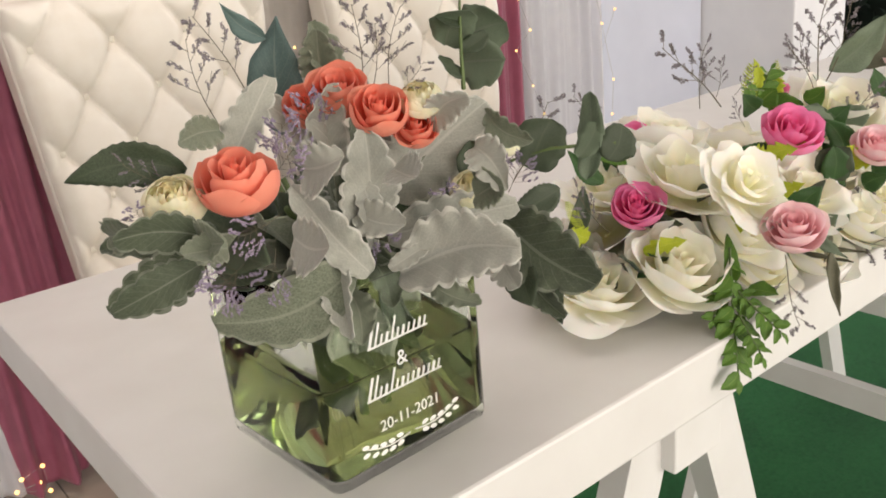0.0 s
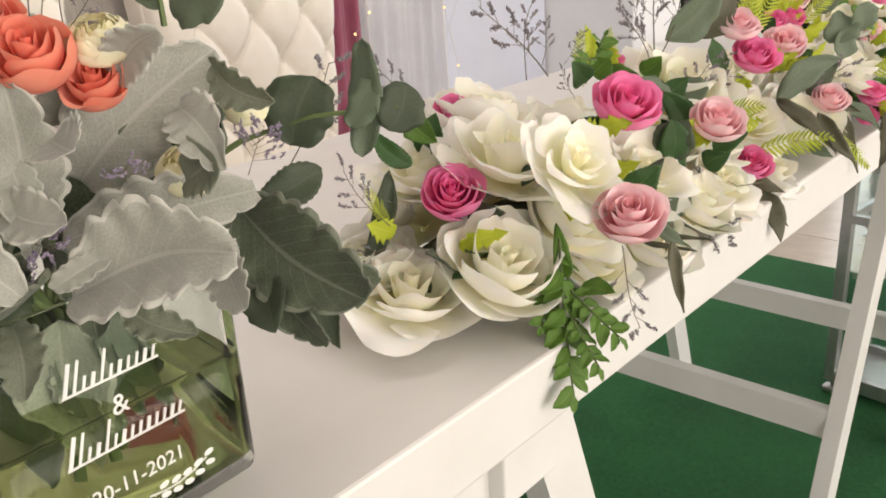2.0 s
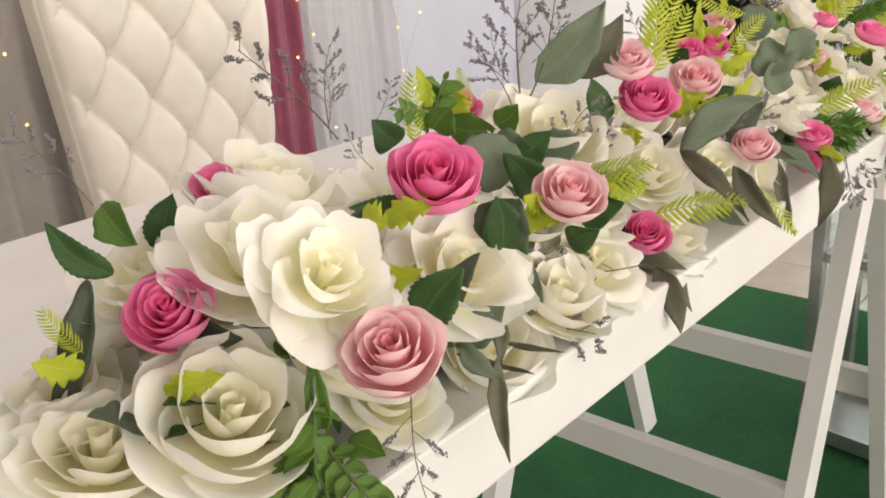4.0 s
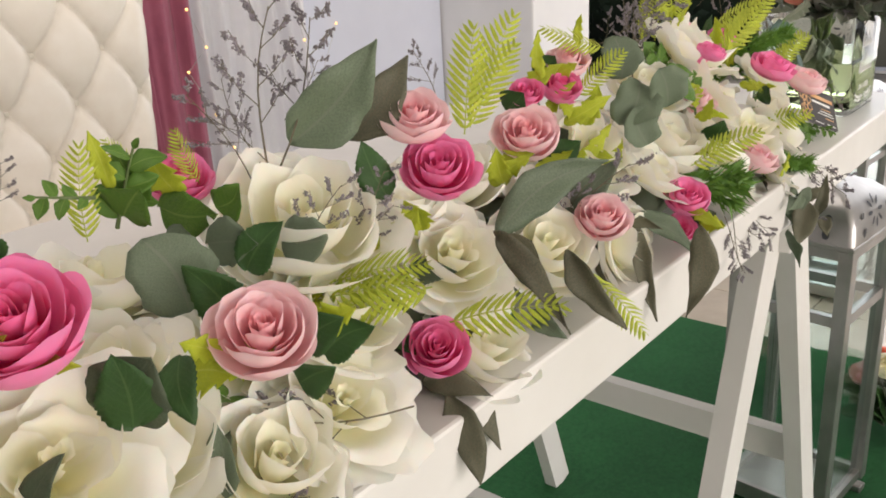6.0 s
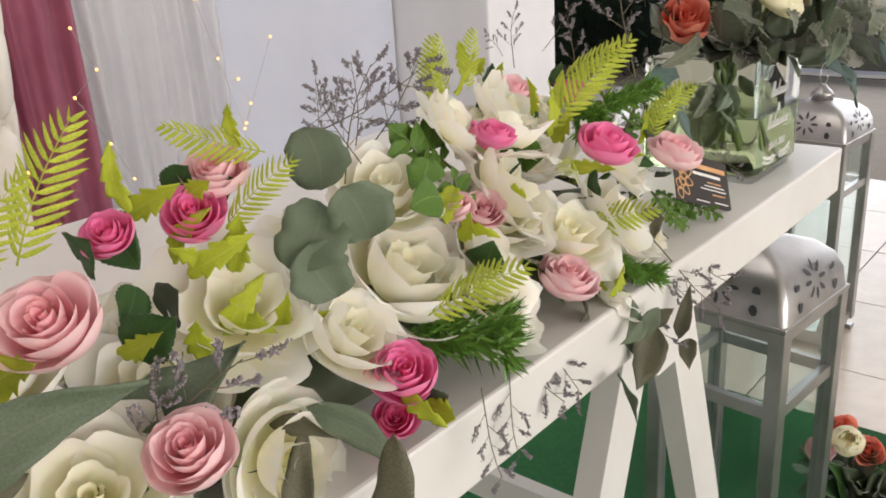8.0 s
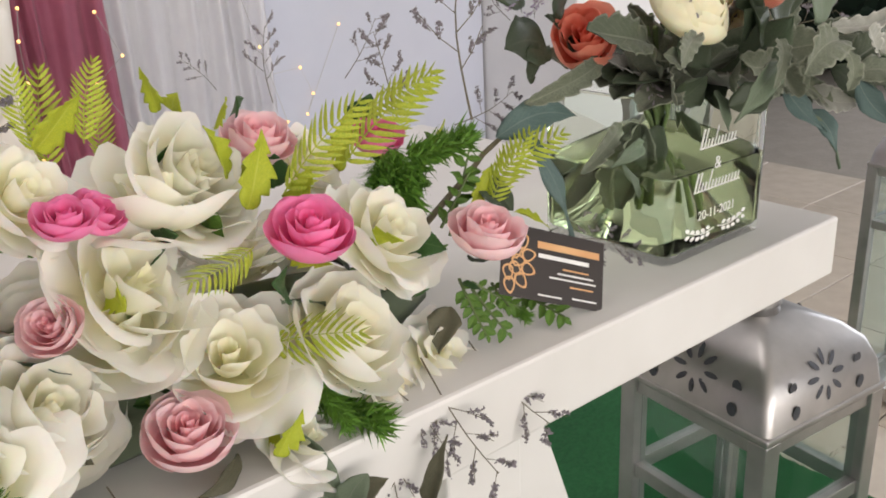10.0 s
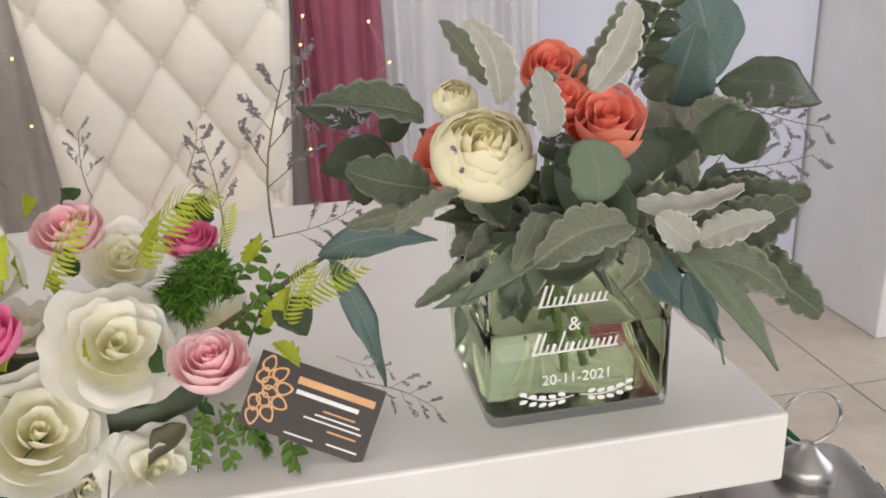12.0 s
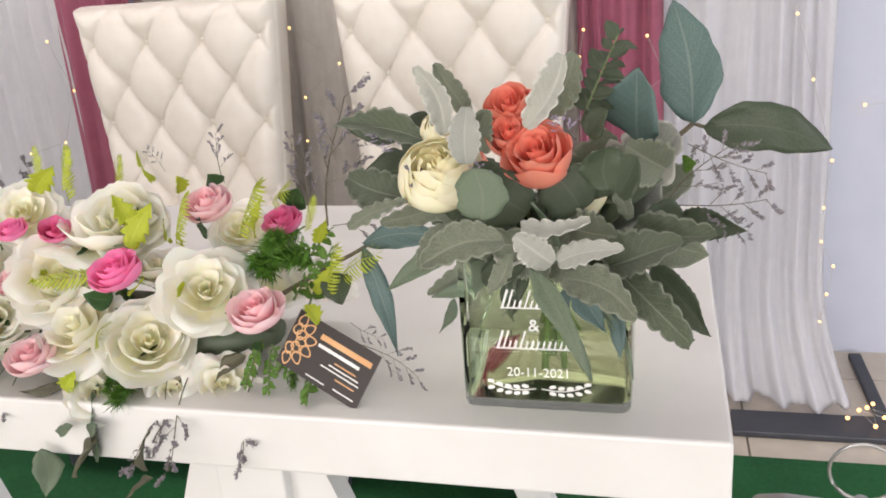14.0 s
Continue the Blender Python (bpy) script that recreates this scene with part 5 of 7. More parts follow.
sprig(BOUQUET_B, (1.986, 0.028, 0.933), (1.984, 0.021, 0.962))
sprig(BOUQUET_B, (1.986, 0.060, 0.919), (1.978, 0.037, 0.902))
sprig(BOUQUET_B, (2.141, 0.041, 0.972), (2.187, 0.019, 0.958))
purple(BOUQUET_B, (1.928, 0.110, 0.958), (1.912, 0.099, 0.973))
purple(BOUQUET_B, (2.072, 0.026, 0.979), (2.064, 0.015, 0.995))
purple(BOUQUET_B, (1.935, 0.106, 0.954), (1.923, 0.093, 0.966))
purple(BOUQUET_B, (2.018, 0.006, 0.961), (2.015, -0.007, 0.972))
spray(BOUQUET_B, (2.074, 0.039, 0.987), (2.098, 0.042, 1.042), 16, 0.26, "dark")


# ---- the garland ----
GARLAND = thing("flower_garland", (1.31, 0.08, TOP), "long table garland of ivory and pink artificial roses with ferns", "garland")


def make_core():
    bm = bmesh.new()
    rings = []
    for k in range(41):
        x = -0.50 + 1.0 * k / 40
        r = 0.030 * min(1, math.sqrt(max(0.02, 1 - abs(x / 0.51) ** 6)))
        ring = []
        for j in range(14):
            a = 2 * math.pi * j / 14
            q = r * (1 + 0.14 * noise.noise(Vector((x * 14, math.cos(a), math.sin(a)))))
            ring.append((x, 0.014 + q * 1.7 * math.cos(a), max(0.001, 0.024 + q * math.sin(a))))
        rings.append(ring)
    part("moss_core", loft(rings), M_DARK, GARLAND, "dark green foam base", True)
    rnd = random.Random(9)
    for k in range(110):
        x = 0.80 + 1.03 * (k + rnd.random()) / 110
        a = rnd.uniform(-0.3, 2.6)
        r = rnd.uniform(0.036, 0.058)
        p = Vector((x, 0.075 - 0.03 * math.cos(a), TOP + 0.03 + 0.02 * math.sin(a)))
        q = Vector((x + rnd.uniform(-0.03, 0.03), 0.075 - r * math.cos(a), max(TOP + 0.006, TOP + 0.02 + r * math.sin(a))))
        leaf(GARLAND, ("rose", "dark", "euc", "rose", "bush", "dry")[k % 6], p, q, 0.6, (0, -math.cos(a) * 0.4, 1))


make_core()
bloom(GARLAND, "white", (0.796, 0.079, 0.827), 0.038)
bloom(GARLAND, "white", (0.836, 0.034, 0.836), 0.036)
bloom(GARLAND, "white", (0.888, 0.068, 0.892), 0.042)
bloom(GARLAND, "white", (0.905, 0.030, 0.846), 0.030)
bloom(GARLAND, "white", (0.878, 0.006, 0.893), 0.030)
bloom(GARLAND, "white", (0.914, 0.018, 0.812), 0.024)
bloom(GARLAND, "white", (0.856, 0.124, 0.880), 0.034)
bloom(GARLAND, "white", (0.945, 0.133, 0.900), 0.040)
bloom(GARLAND, "white", (0.968, 0.009, 0.864), 0.034)
bloom(GARLAND, "white", (1.060, 0.012, 0.815), 0.030)
bloom(GARLAND, "white", (1.102, 0.013, 0.822), 0.033)
bloom(GARLAND, "white", (1.140, 0.075, 0.892), 0.042)
bloom(GARLAND, "white", (1.225, 0.044, 0.850), 0.034)
bloom(GARLAND, "white", (1.000, 0.020, 0.800), 0.030)
bloom(GARLAND, "white", (1.060, 0.140, 0.875), 0.038)
bloom(GARLAND, "white", (1.220, 0.018, 0.800), 0.029)
bloom(GARLAND, "white", (1.405, 0.055, 0.873), 0.037)
bloom(GARLAND, "white", (1.515, 0.047, 0.856), 0.042)
bloom(GARLAND, "white", (1.659, 0.030, 0.838), 0.034)
bloom(GARLAND, "white", (1.306, 0.031, 0.831), 0.033)
bloom(GARLAND, "white", (1.664, 0.092, 0.908), 0.040)
bloom(GARLAND, "white", (1.449, 0.026, 0.847), 0.025)
bloom(GARLAND, "white", (1.542, 0.009, 0.833), 0.030)
bloom(GARLAND, "white", (1.523, 0.071, 0.897), 0.029)
bloom(GARLAND, "white", (1.620, 0.060, 0.860), 0.034)
bloom(GARLAND, "white", (1.300, 0.110, 0.870), 0.034)
bloom(GARLAND, "white", (1.180, 0.120, 0.850), 0.034)
bloom(GARLAND, "white", (1.390, 0.120, 0.850), 0.032)
bloom(GARLAND, "white", (1.500, 0.130, 0.860), 0.034)
bloom(GARLAND, "white", (0.800, 0.125, 0.830), 0.032)
bloom(GARLAND, "white", (1.020, 0.070, 0.860), 0.030)
bloom(GARLAND, "white", (1.580, 0.050, 0.830), 0.030)
bloom(GARLAND, "white", (1.270, 0.070, 0.840), 0.030)
bloom(GARLAND, "white", (1.360, 0.060, 0.845), 0.030)
bloom(GARLAND, "white", (1.085, 0.055, 0.850), 0.030)
bloom(GARLAND, "white", (0.950, 0.060, 0.860), 0.032)
bloom(GARLAND, "white", (1.775, 0.050, 0.863), 0.033, (0.371, -0.637, 0.599))
bloom(GARLAND, "white", (1.731, 0.027, 0.826), 0.032, (0.408, -0.598, 0.632))
bloom(GARLAND, "white", (1.637, 0.056, 0.872), 0.037, (0.466, -0.582, 0.566))
bloom(GARLAND, "white", (1.686, 0.094, 0.907), 0.030, (0.424, -0.625, 0.535))
bloom(GARLAND, "white", (1.789, 0.029, 0.789), 0.025, (0.354, -0.610, 0.676))
bloom(GARLAND, "white", (1.772, 0.127, 0.888), 0.020, (0.346, -0.667, 0.557))
bloom(GARLAND, "white", (1.601, 0.075, 0.919), 0.026, (0.485, -0.583, 0.516))
bloom(GARLAND, "white", (1.583, 0.034, 0.837), 0.028, (0.498, -0.542, 0.590))
bloom(GARLAND, "white", (1.687, 0.009, 0.787), 0.022, (0.437, -0.560, 0.660))
bloom(GARLAND, "white", (1.749, 0.024, 0.783), 0.020, (0.386, -0.590, 0.674))
bloom(GARLAND, "hot", (0.838, 0.080, 0.868), 0.022, (-0.329, -0.343, 0.657))
bloom(GARLAND, "hot", (0.973, 0.033, 0.904), 0.026, (-0.285, -0.383, 0.648))
bloom(GARLAND, "light", (0.875, -0.026, 0.862), 0.023, (-0.393, -0.254, 0.675))
bloom(GARLAND, "light", (1.049, -0.000, 0.879), 0.022, (-0.276, -0.365, 0.702))
bloom(GARLAND, "hot", (1.207, 0.039, 0.901), 0.022, (-0.339, -0.342, 0.635))
bloom(GARLAND, "light", (1.312, 0.052, 0.897), 0.023, (-0.344, -0.337, 0.633))
bloom(GARLAND, "light", (1.339, 0.013, 0.840), 0.020, (-0.307, -0.327, 0.721))
bloom(GARLAND, "hot", (1.458, 0.006, 0.823), 0.019, (-0.306, -0.318, 0.735))
bloom(GARLAND, "hot", (1.710, 0.032, 0.883), 0.023, (-0.025, -0.325, 0.800))
bloom(GARLAND, "light", (1.628, 0.014, 0.814), 0.022, (-0.025, -0.325, 0.800))
bloom(GARLAND, "hot", (1.605, 0.052, 0.909), 0.014, (-0.025, -0.325, 0.800))
bloom(GARLAND, "light", (1.825, 0.034, 0.852), 0.024, (-0.025, -0.325, 0.800))
bloom(GARLAND, "hot", (1.403, 0.082, 0.910), 0.017, (-0.259, -0.405, 0.636))
bloom(GARLAND, "hot", (0.913, 0.142, 0.899), 0.014, (-0.345, -0.345, 0.608))
bloom(GARLAND, "light", (1.739, 0.135, 0.907), 0.024, (-0.025, -0.325, 0.800))
bloom(GARLAND, "hot", (1.814, 0.124, 0.895), 0.018, (-0.025, -0.325, 0.800))
bloom(GARLAND, "hot", (1.176, 0.022, 0.812), 0.019, (-0.176, -0.215, 0.344))
bloom(GARLAND, "light", (1.212, 0.059, 0.926), 0.021, (-0.202, -0.273, 0.661))
bloom(GARLAND, "hot", (1.113, 0.136, 0.906), 0.019, (-0.127, -0.322, 0.673))
bloom(GARLAND, "light", (1.424, 0.089, 0.925), 0.018, (-0.265, -0.197, 0.636))
bloom(GARLAND, "hot", (1.360, 0.084, 0.912), 0.013, (-0.345, -0.244, 0.559))
bloom(GARLAND, "light", (1.546, 0.039, 0.880), 0.012, (-0.269, -0.181, 0.657))
bloom(GARLAND, "hot", (1.452, 0.008, 0.799), 0.013, (-0.304, -0.325, 0.455))
bloom(GARLAND, "light", (1.590, 0.052, 0.864), 0.015, (-0.291, -0.412, 0.564))
bloom(GARLAND, "hot", (1.626, 0.076, 0.901), 0.014, (0.312, -0.421, 0.623))
leaf(GARLAND, "coin", (1.475, 0.072, 0.903), (1.469, 0.072, 0.935), 1.0, (-0.60, -0.70, 0.38))
leaf(GARLAND, "coin", (1.451, 0.029, 0.917), (1.463, 0.024, 0.887), 1.0, (-0.60, -0.70, 0.38))
leaf(GARLAND, "coin", (1.45, 0.044, 0.907), (1.426, 0.044, 0.882), 1.0, (-0.60, -0.70, 0.38))
leaf(GARLAND, "coin", (1.437, 0.04, 0.891), (1.445, 0.035, 0.862), 1.0, (-0.60, -0.70, 0.38))
leaf(GARLAND, "rose", (0.871, 0.132, 0.875), (0.873, 0.121, 0.903), 0.7, (-0.661, -0.708, 0.249))
leaf(GARLAND, "rose", (0.829, 0.106, 0.882), (0.809, 0.118, 0.910), 0.4, (-0.617, -0.744, 0.257))
leaf(GARLAND, "dark", (0.823, 0.120, 0.878), (0.778, 0.110, 0.818), 0.2, (-0.574, -0.741, 0.348))
leaf(GARLAND, "dark", (0.917, 0.053, 0.866), (0.924, 0.037, 0.898), 0.4, (-0.772, -0.577, 0.268))
leaf(GARLAND, "dark", (0.954, 0.010, 0.839), (0.958, -0.002, 0.868), 0.4, (-0.815, -0.487, 0.313))
leaf(GARLAND, "dark", (0.850, 0.083, 0.855), (0.853, 0.053, 0.853), 0.5, (-0.677, -0.653, 0.339))
leaf(GARLAND, "yel", (0.803, 0.099, 0.846), (0.783, 0.101, 0.856), 1.0, (-0.578, -0.735, 0.353))
leaf(GARLAND, "yel", (0.820, 0.061, 0.838), (0.830, 0.031, 0.851), 0.5, (-0.663, -0.646, 0.378))
leaf(GARLAND, "yel", (0.907, 0.016, 0.870), (0.914, -0.011, 0.880), 0.6, (-0.796, -0.526, 0.298))
leaf(GARLAND, "yel", (0.974, 0.044, 0.890), (0.978, 0.014, 0.891), 0.5, (-0.824, -0.514, 0.238))
leaf(GARLAND, "rose", (1.063, 0.033, 0.863), (1.047, 0.043, 0.895), 0.6, (-0.852, -0.470, 0.229))
leaf(GARLAND, "yel", (1.089, 0.024, 0.858), (1.096, -0.003, 0.870), 0.7, (-0.878, -0.412, 0.243))
leaf(GARLAND, "coin", (1.122, 0.071, 0.882), (1.122, 0.046, 0.884), 1.0, (-0.867, -0.455, 0.202))
leaf(GARLAND, "dry", (0.964, -0.009, 0.813), (0.942, -0.033, 0.773), 0.2, (-0.798, -0.435, 0.417))
leaf(GARLAND, "dry", (1.005, 0.019, 0.797), (1.014, -0.017, 0.797), 0.1, (-0.821, -0.432, 0.374))
leaf(GARLAND, "euc", (1.035, 0.027, 0.798), (1.037, 0.022, 0.837), 0.4, (-0.830, -0.452, 0.327))
leaf(GARLAND, "dry", (1.171, 0.012, 0.788), (1.153, -0.014, 0.753), 0.4, (-0.872, -0.350, 0.341))
leaf(GARLAND, "dry", (1.280, 0.005, 0.836), (1.271, -0.034, 0.796), 0.3, (-0.921, -0.299, 0.251))
spray(GARLAND, (0.870, 0.021, 0.836), (0.832, -0.014, 0.753), 15, 0.17)
spray(GARLAND, (0.864, 0.012, 0.808), (0.863, -0.027, 0.784), 11, 0.26)
spray(GARLAND, (0.863, 0.019, 0.814), (0.836, 0.012, 0.791), 10, 0.28)
spray(GARLAND, (0.855, 0.006, 0.799), (0.845, -0.024, 0.770), 11, 0.24)
leaf(GARLAND, "bush", (0.867, 0.018, 0.805), (0.865, 0.017, 0.844), 0.3, (-0.719, -0.565, 0.404))
leaf(GARLAND, "bush", (0.874, 0.007, 0.805), (0.873, -0.017, 0.808), 0.6, (-0.734, -0.519, 0.439))
leaf(GARLAND, "yel", (1.102, 0.121, 0.900), (1.090, 0.124, 0.927), 0.9, (-0.826, -0.542, 0.158))
fern(GARLAND, (1.048, 0.117, 0.893), (1.051, 0.113, 0.935))
fern(GARLAND, (1.117, 0.125, 0.902), (1.109, 0.125, 0.931))
leaf(GARLAND, "bush", (1.105, 0.097, 0.897), (1.107, 0.078, 0.911), 0.8, (-0.850, -0.498, 0.173))
fern(GARLAND, (0.809, 0.109, 0.849), (0.797, 0.111, 0.874))
sprig(GARLAND, (0.992, 0.133, 0.907), (0.999, 0.132, 0.962))
sprig(GARLAND, (0.820, 0.091, 0.920), (0.800, 0.107, 0.954))
sprig(GARLAND, (0.908, -0.002, 0.824), (0.886, -0.029, 0.781))
sprig(GARLAND, (0.673, -0.032, 0.915), (0.658, -0.025, 0.941))
sprig(GARLAND, (0.687, -0.014, 0.897), (0.665, -0.016, 0.897))
sprig(GARLAND, (1.134, 0.103, 0.901), (1.116, 0.124, 0.948))
sprig(GARLAND, (1.123, -0.007, 0.811), (1.064, 0.038, 0.821))
sprig(GARLAND, (0.961, 0.091, 0.918), (0.930, 0.127, 0.969))
sprig(GARLAND, (0.958, 0.094, 0.926), (0.955, 0.088, 0.957))
sprig(GARLAND, (0.967, 0.072, 0.902), (0.953, 0.073, 0.924))
sprig(GARLAND, (1.007, 0.108, 0.918), (1.008, 0.094, 0.942))
leaf(GARLAND, "rose", (0.995, 0.079, 0.910), (0.978, 0.079, 0.924), 0.9, (-0.547, -0.803, 0.237))
leaf(GARLAND, "rose", (0.966, 0.043, 0.886), (0.936, 0.055, 0.894), 0.5, (-0.504, -0.798, 0.329))
leaf(GARLAND, "yel", (0.961, 0.051, 0.889), (0.968, 0.026, 0.902), 0.6, (-0.543, -0.777, 0.318))
leaf(GARLAND, "yel", (0.945, 0.043, 0.883), (0.951, 0.017, 0.894), 0.7, (-0.518, -0.782, 0.348))
leaf(GARLAND, "yel", (0.934, 0.049, 0.891), (0.930, 0.027, 0.890), 1.2, (-0.476, -0.808, 0.346))
spray(GARLAND, (1.070, 0.129, 0.891), (1.078, 0.116, 0.930), 8, 0.4)
leaf(GARLAND, "bush", (1.082, 0.126, 0.896), (1.074, 0.127, 0.930), 0.5, (-0.629, -0.751, 0.202))
leaf(GARLAND, "bush", (1.095, 0.130, 0.895), (1.103, 0.096, 0.894), 0.7, (-0.660, -0.714, 0.235))
leaf(GARLAND, "bush", (1.071, 0.123, 0.898), (1.071, 0.106, 0.913), 1.2, (-0.629, -0.745, 0.221))
leaf(GARLAND, "yel", (1.066, 0.120, 0.913), (1.057, 0.119, 0.939), 0.5, (-0.618, -0.765, 0.183))
fern(GARLAND, (1.087, 0.124, 0.911), (1.074, 0.125, 0.934))
spray(GARLAND, (1.050, 0.106, 0.915), (1.026, 0.110, 0.921), 6, 0.35)
leaf(GARLAND, "coin", (1.055, 0.056, 0.870), (1.044, 0.061, 0.903), 1.0, (-0.651, -0.702, 0.289))
leaf(GARLAND, "euc", (1.095, 0.094, 0.882), (1.101, 0.064, 0.885), 0.8, (-0.687, -0.676, 0.267))
leaf(GARLAND, "dark", (0.996, 0.017, 0.860), (1.001, 0.000, 0.886), 1.0, (-0.624, -0.687, 0.372))
leaf(GARLAND, "rose", (1.101, 0.026, 0.838), (1.108, 0.002, 0.855), 0.7, (-0.736, -0.573, 0.360))
leaf(GARLAND, "rose", (1.099, 0.072, 0.871), (1.104, 0.053, 0.894), 0.7, (-0.705, -0.653, 0.274))
leaf(GARLAND, "rose", (1.086, 0.027, 0.830), (1.086, 0.007, 0.841), 0.9, (-0.708, -0.588, 0.390))
leaf(GARLAND, "yel", (1.040, 0.023, 0.863), (1.048, -0.006, 0.872), 0.6, (-0.686, -0.634, 0.357))
leaf(GARLAND, "yel", (1.038, 0.013, 0.869), (1.021, 0.013, 0.881), 0.7, (-0.666, -0.660, 0.347))
leaf(GARLAND, "rose", (1.030, 0.028, 0.868), (1.017, 0.009, 0.854), 0.6, (-0.644, -0.666, 0.377))
leaf(GARLAND, "rose", (0.996, 0.010, 0.859), (0.990, 0.007, 0.888), 0.8, (-0.616, -0.693, 0.374))
leaf(GARLAND, "rose", (0.930, 0.009, 0.842), (0.938, -0.011, 0.870), 0.7, (-0.504, -0.731, 0.460))
leaf(GARLAND, "euc", (0.960, 0.014, 0.815), (0.971, -0.008, 0.844), 0.5, (-0.543, -0.681, 0.491))
leaf(GARLAND, "dry", (0.993, 0.019, 0.823), (0.978, -0.001, 0.801), 0.3, (-0.562, -0.655, 0.506))
leaf(GARLAND, "euc", (0.937, -0.010, 0.832), (0.934, -0.037, 0.822), 0.4, (-0.509, -0.667, 0.544))
leaf(GARLAND, "dry", (0.969, 0.023, 0.804), (0.982, -0.019, 0.798), 0.1, (-0.543, -0.644, 0.539))
leaf(GARLAND, "yel", (0.887, 0.022, 0.864), (0.867, 0.011, 0.850), 0.7, (-0.350, -0.808, 0.473))
leaf(GARLAND, "dark", (0.892, 0.054, 0.871), (0.874, 0.047, 0.869), 0.6, (-0.344, -0.847, 0.405))
leaf(GARLAND, "rose", (0.904, 0.027, 0.861), (0.892, 0.016, 0.863), 1.2, (-0.402, -0.800, 0.444))
fern(GARLAND, (1.136, 0.053, 0.856), (1.157, 0.011, 0.868))
fern(GARLAND, (1.190, 0.025, 0.819), (1.221, -0.028, 0.831))
fern(GARLAND, (1.273, 0.072, 0.901), (1.287, 0.065, 0.963))
fern(GARLAND, (1.289, -0.003, 0.821), (1.290, -0.044, 0.792))
leaf(GARLAND, "dry", (1.176, 0.034, 0.787), (1.182, -0.004, 0.788), 0.4, (-0.766, -0.491, 0.416))
sprig(GARLAND, (1.151, 0.102, 0.904), (1.174, 0.092, 0.980))
sprig(GARLAND, (1.148, 0.113, 0.907), (1.138, 0.122, 0.953))
sprig(GARLAND, (1.169, 0.073, 0.863), (1.181, 0.055, 0.902))
sprig(GARLAND, (1.039, 0.058, 0.807), (1.060, -0.009, 0.788))
leaf(GARLAND, "euc", (1.246, 0.032, 0.851), (1.308, -0.013, 0.888), 0.3, (-0.50, -0.75, 0.45))
leaf(GARLAND, "dry", (1.246, 0.032, 0.851), (1.208, -0.032, 0.838), 0.2, (-0.60, -0.70, 0.35))
leaf(GARLAND, "euc", (1.329, 0.073, 0.830), (1.375, 0.018, 0.870), 0.4, (-0.866, -0.438, 0.242))
leaf(GARLAND, "dry", (1.258, 0.037, 0.848), (1.254, 0.005, 0.826), 0.3, (-0.835, -0.462, 0.299))
leaf(GARLAND, "rose", (1.188, 0.060, 0.885), (1.177, 0.063, 0.916), 0.6, (-0.783, -0.585, 0.212))
leaf(GARLAND, "yel", (1.198, 0.046, 0.866), (1.185, 0.046, 0.887), 0.9, (-0.794, -0.552, 0.255))
leaf(GARLAND, "dry", (1.401, 0.018, 0.814), (1.371, -0.014, 0.761), 0.2, (-0.877, -0.359, 0.319))
leaf(GARLAND, "dry", (1.424, -0.018, 0.813), (1.384, -0.028, 0.761), 0.3, (-0.893, -0.320, 0.316))
leaf(GARLAND, "euc", (1.222, -0.009, 0.823), (1.214, -0.030, 0.815), 0.5, (-0.832, -0.426, 0.356))
leaf(GARLAND, "yel", (1.347, 0.069, 0.862), (1.354, 0.044, 0.876), 0.5, (-0.865, -0.455, 0.214))
leaf(GARLAND, "yel", (1.388, 0.071, 0.885), (1.400, 0.044, 0.907), 0.5, (-0.885, -0.435, 0.166))
leaf(GARLAND, "euc", (1.162, 0.104, 0.915), (1.194, 0.065, 0.967), 0.5, (-0.599, -0.783, 0.169))
leaf(GARLAND, "dry", (1.185, 0.083, 0.915), (1.205, 0.056, 0.956), 0.5, (-0.642, -0.748, 0.171))
leaf(GARLAND, "dark", (1.086, 0.100, 0.893), (1.065, 0.087, 0.872), 0.7, (-0.377, -0.864, 0.334))
leaf(GARLAND, "rose", (1.086, 0.020, 0.852), (1.087, 0.001, 0.867), 0.9, (-0.472, -0.754, 0.457))
leaf(GARLAND, "dark", (1.204, 0.066, 0.832), (1.208, 0.037, 0.840), 0.5, (-0.631, -0.665, 0.400))
sprig(GARLAND, (1.148, 0.107, 0.902), (1.164, 0.109, 0.986))
sprig(GARLAND, (1.151, 0.109, 0.906), (1.128, 0.127, 0.936))
sprig(GARLAND, (1.162, 0.106, 0.928), (1.171, 0.086, 0.959))
sprig(GARLAND, (1.128, 0.070, 0.856), (1.145, 0.049, 0.904))
sprig(GARLAND, (1.163, 0.082, 0.856), (1.180, 0.049, 0.885))
sprig(GARLAND, (1.230, 0.056, 0.927), (1.218, 0.062, 0.959))
fern(GARLAND, (1.118, 0.066, 0.845), (1.147, 0.010, 0.860))
fern(GARLAND, (1.289, 0.080, 0.901), (1.309, 0.056, 0.949))
leaf(GARLAND, "yel", (1.185, 0.059, 0.859), (1.189, 0.040, 0.881), 0.7, (-0.625, -0.701, 0.343))
leaf(GARLAND, "yel", (1.290, 0.066, 0.869), (1.298, 0.039, 0.887), 0.7, (-0.750, -0.601, 0.274))
leaf(GARLAND, "yel", (1.269, 0.041, 0.875), (1.259, 0.039, 0.897), 0.8, (-0.738, -0.616, 0.276))
leaf(GARLAND, "dry", (1.288, 0.038, 0.847), (1.261, 0.044, 0.845), 0.3, (-0.727, -0.591, 0.348))
leaf(GARLAND, "dry", (1.395, 0.035, 0.814), (1.400, 0.001, 0.814), 0.3, (-0.822, -0.452, 0.347))
sprig(GARLAND, (1.327, 0.052, 0.806), (1.368, 0.008, 0.867))
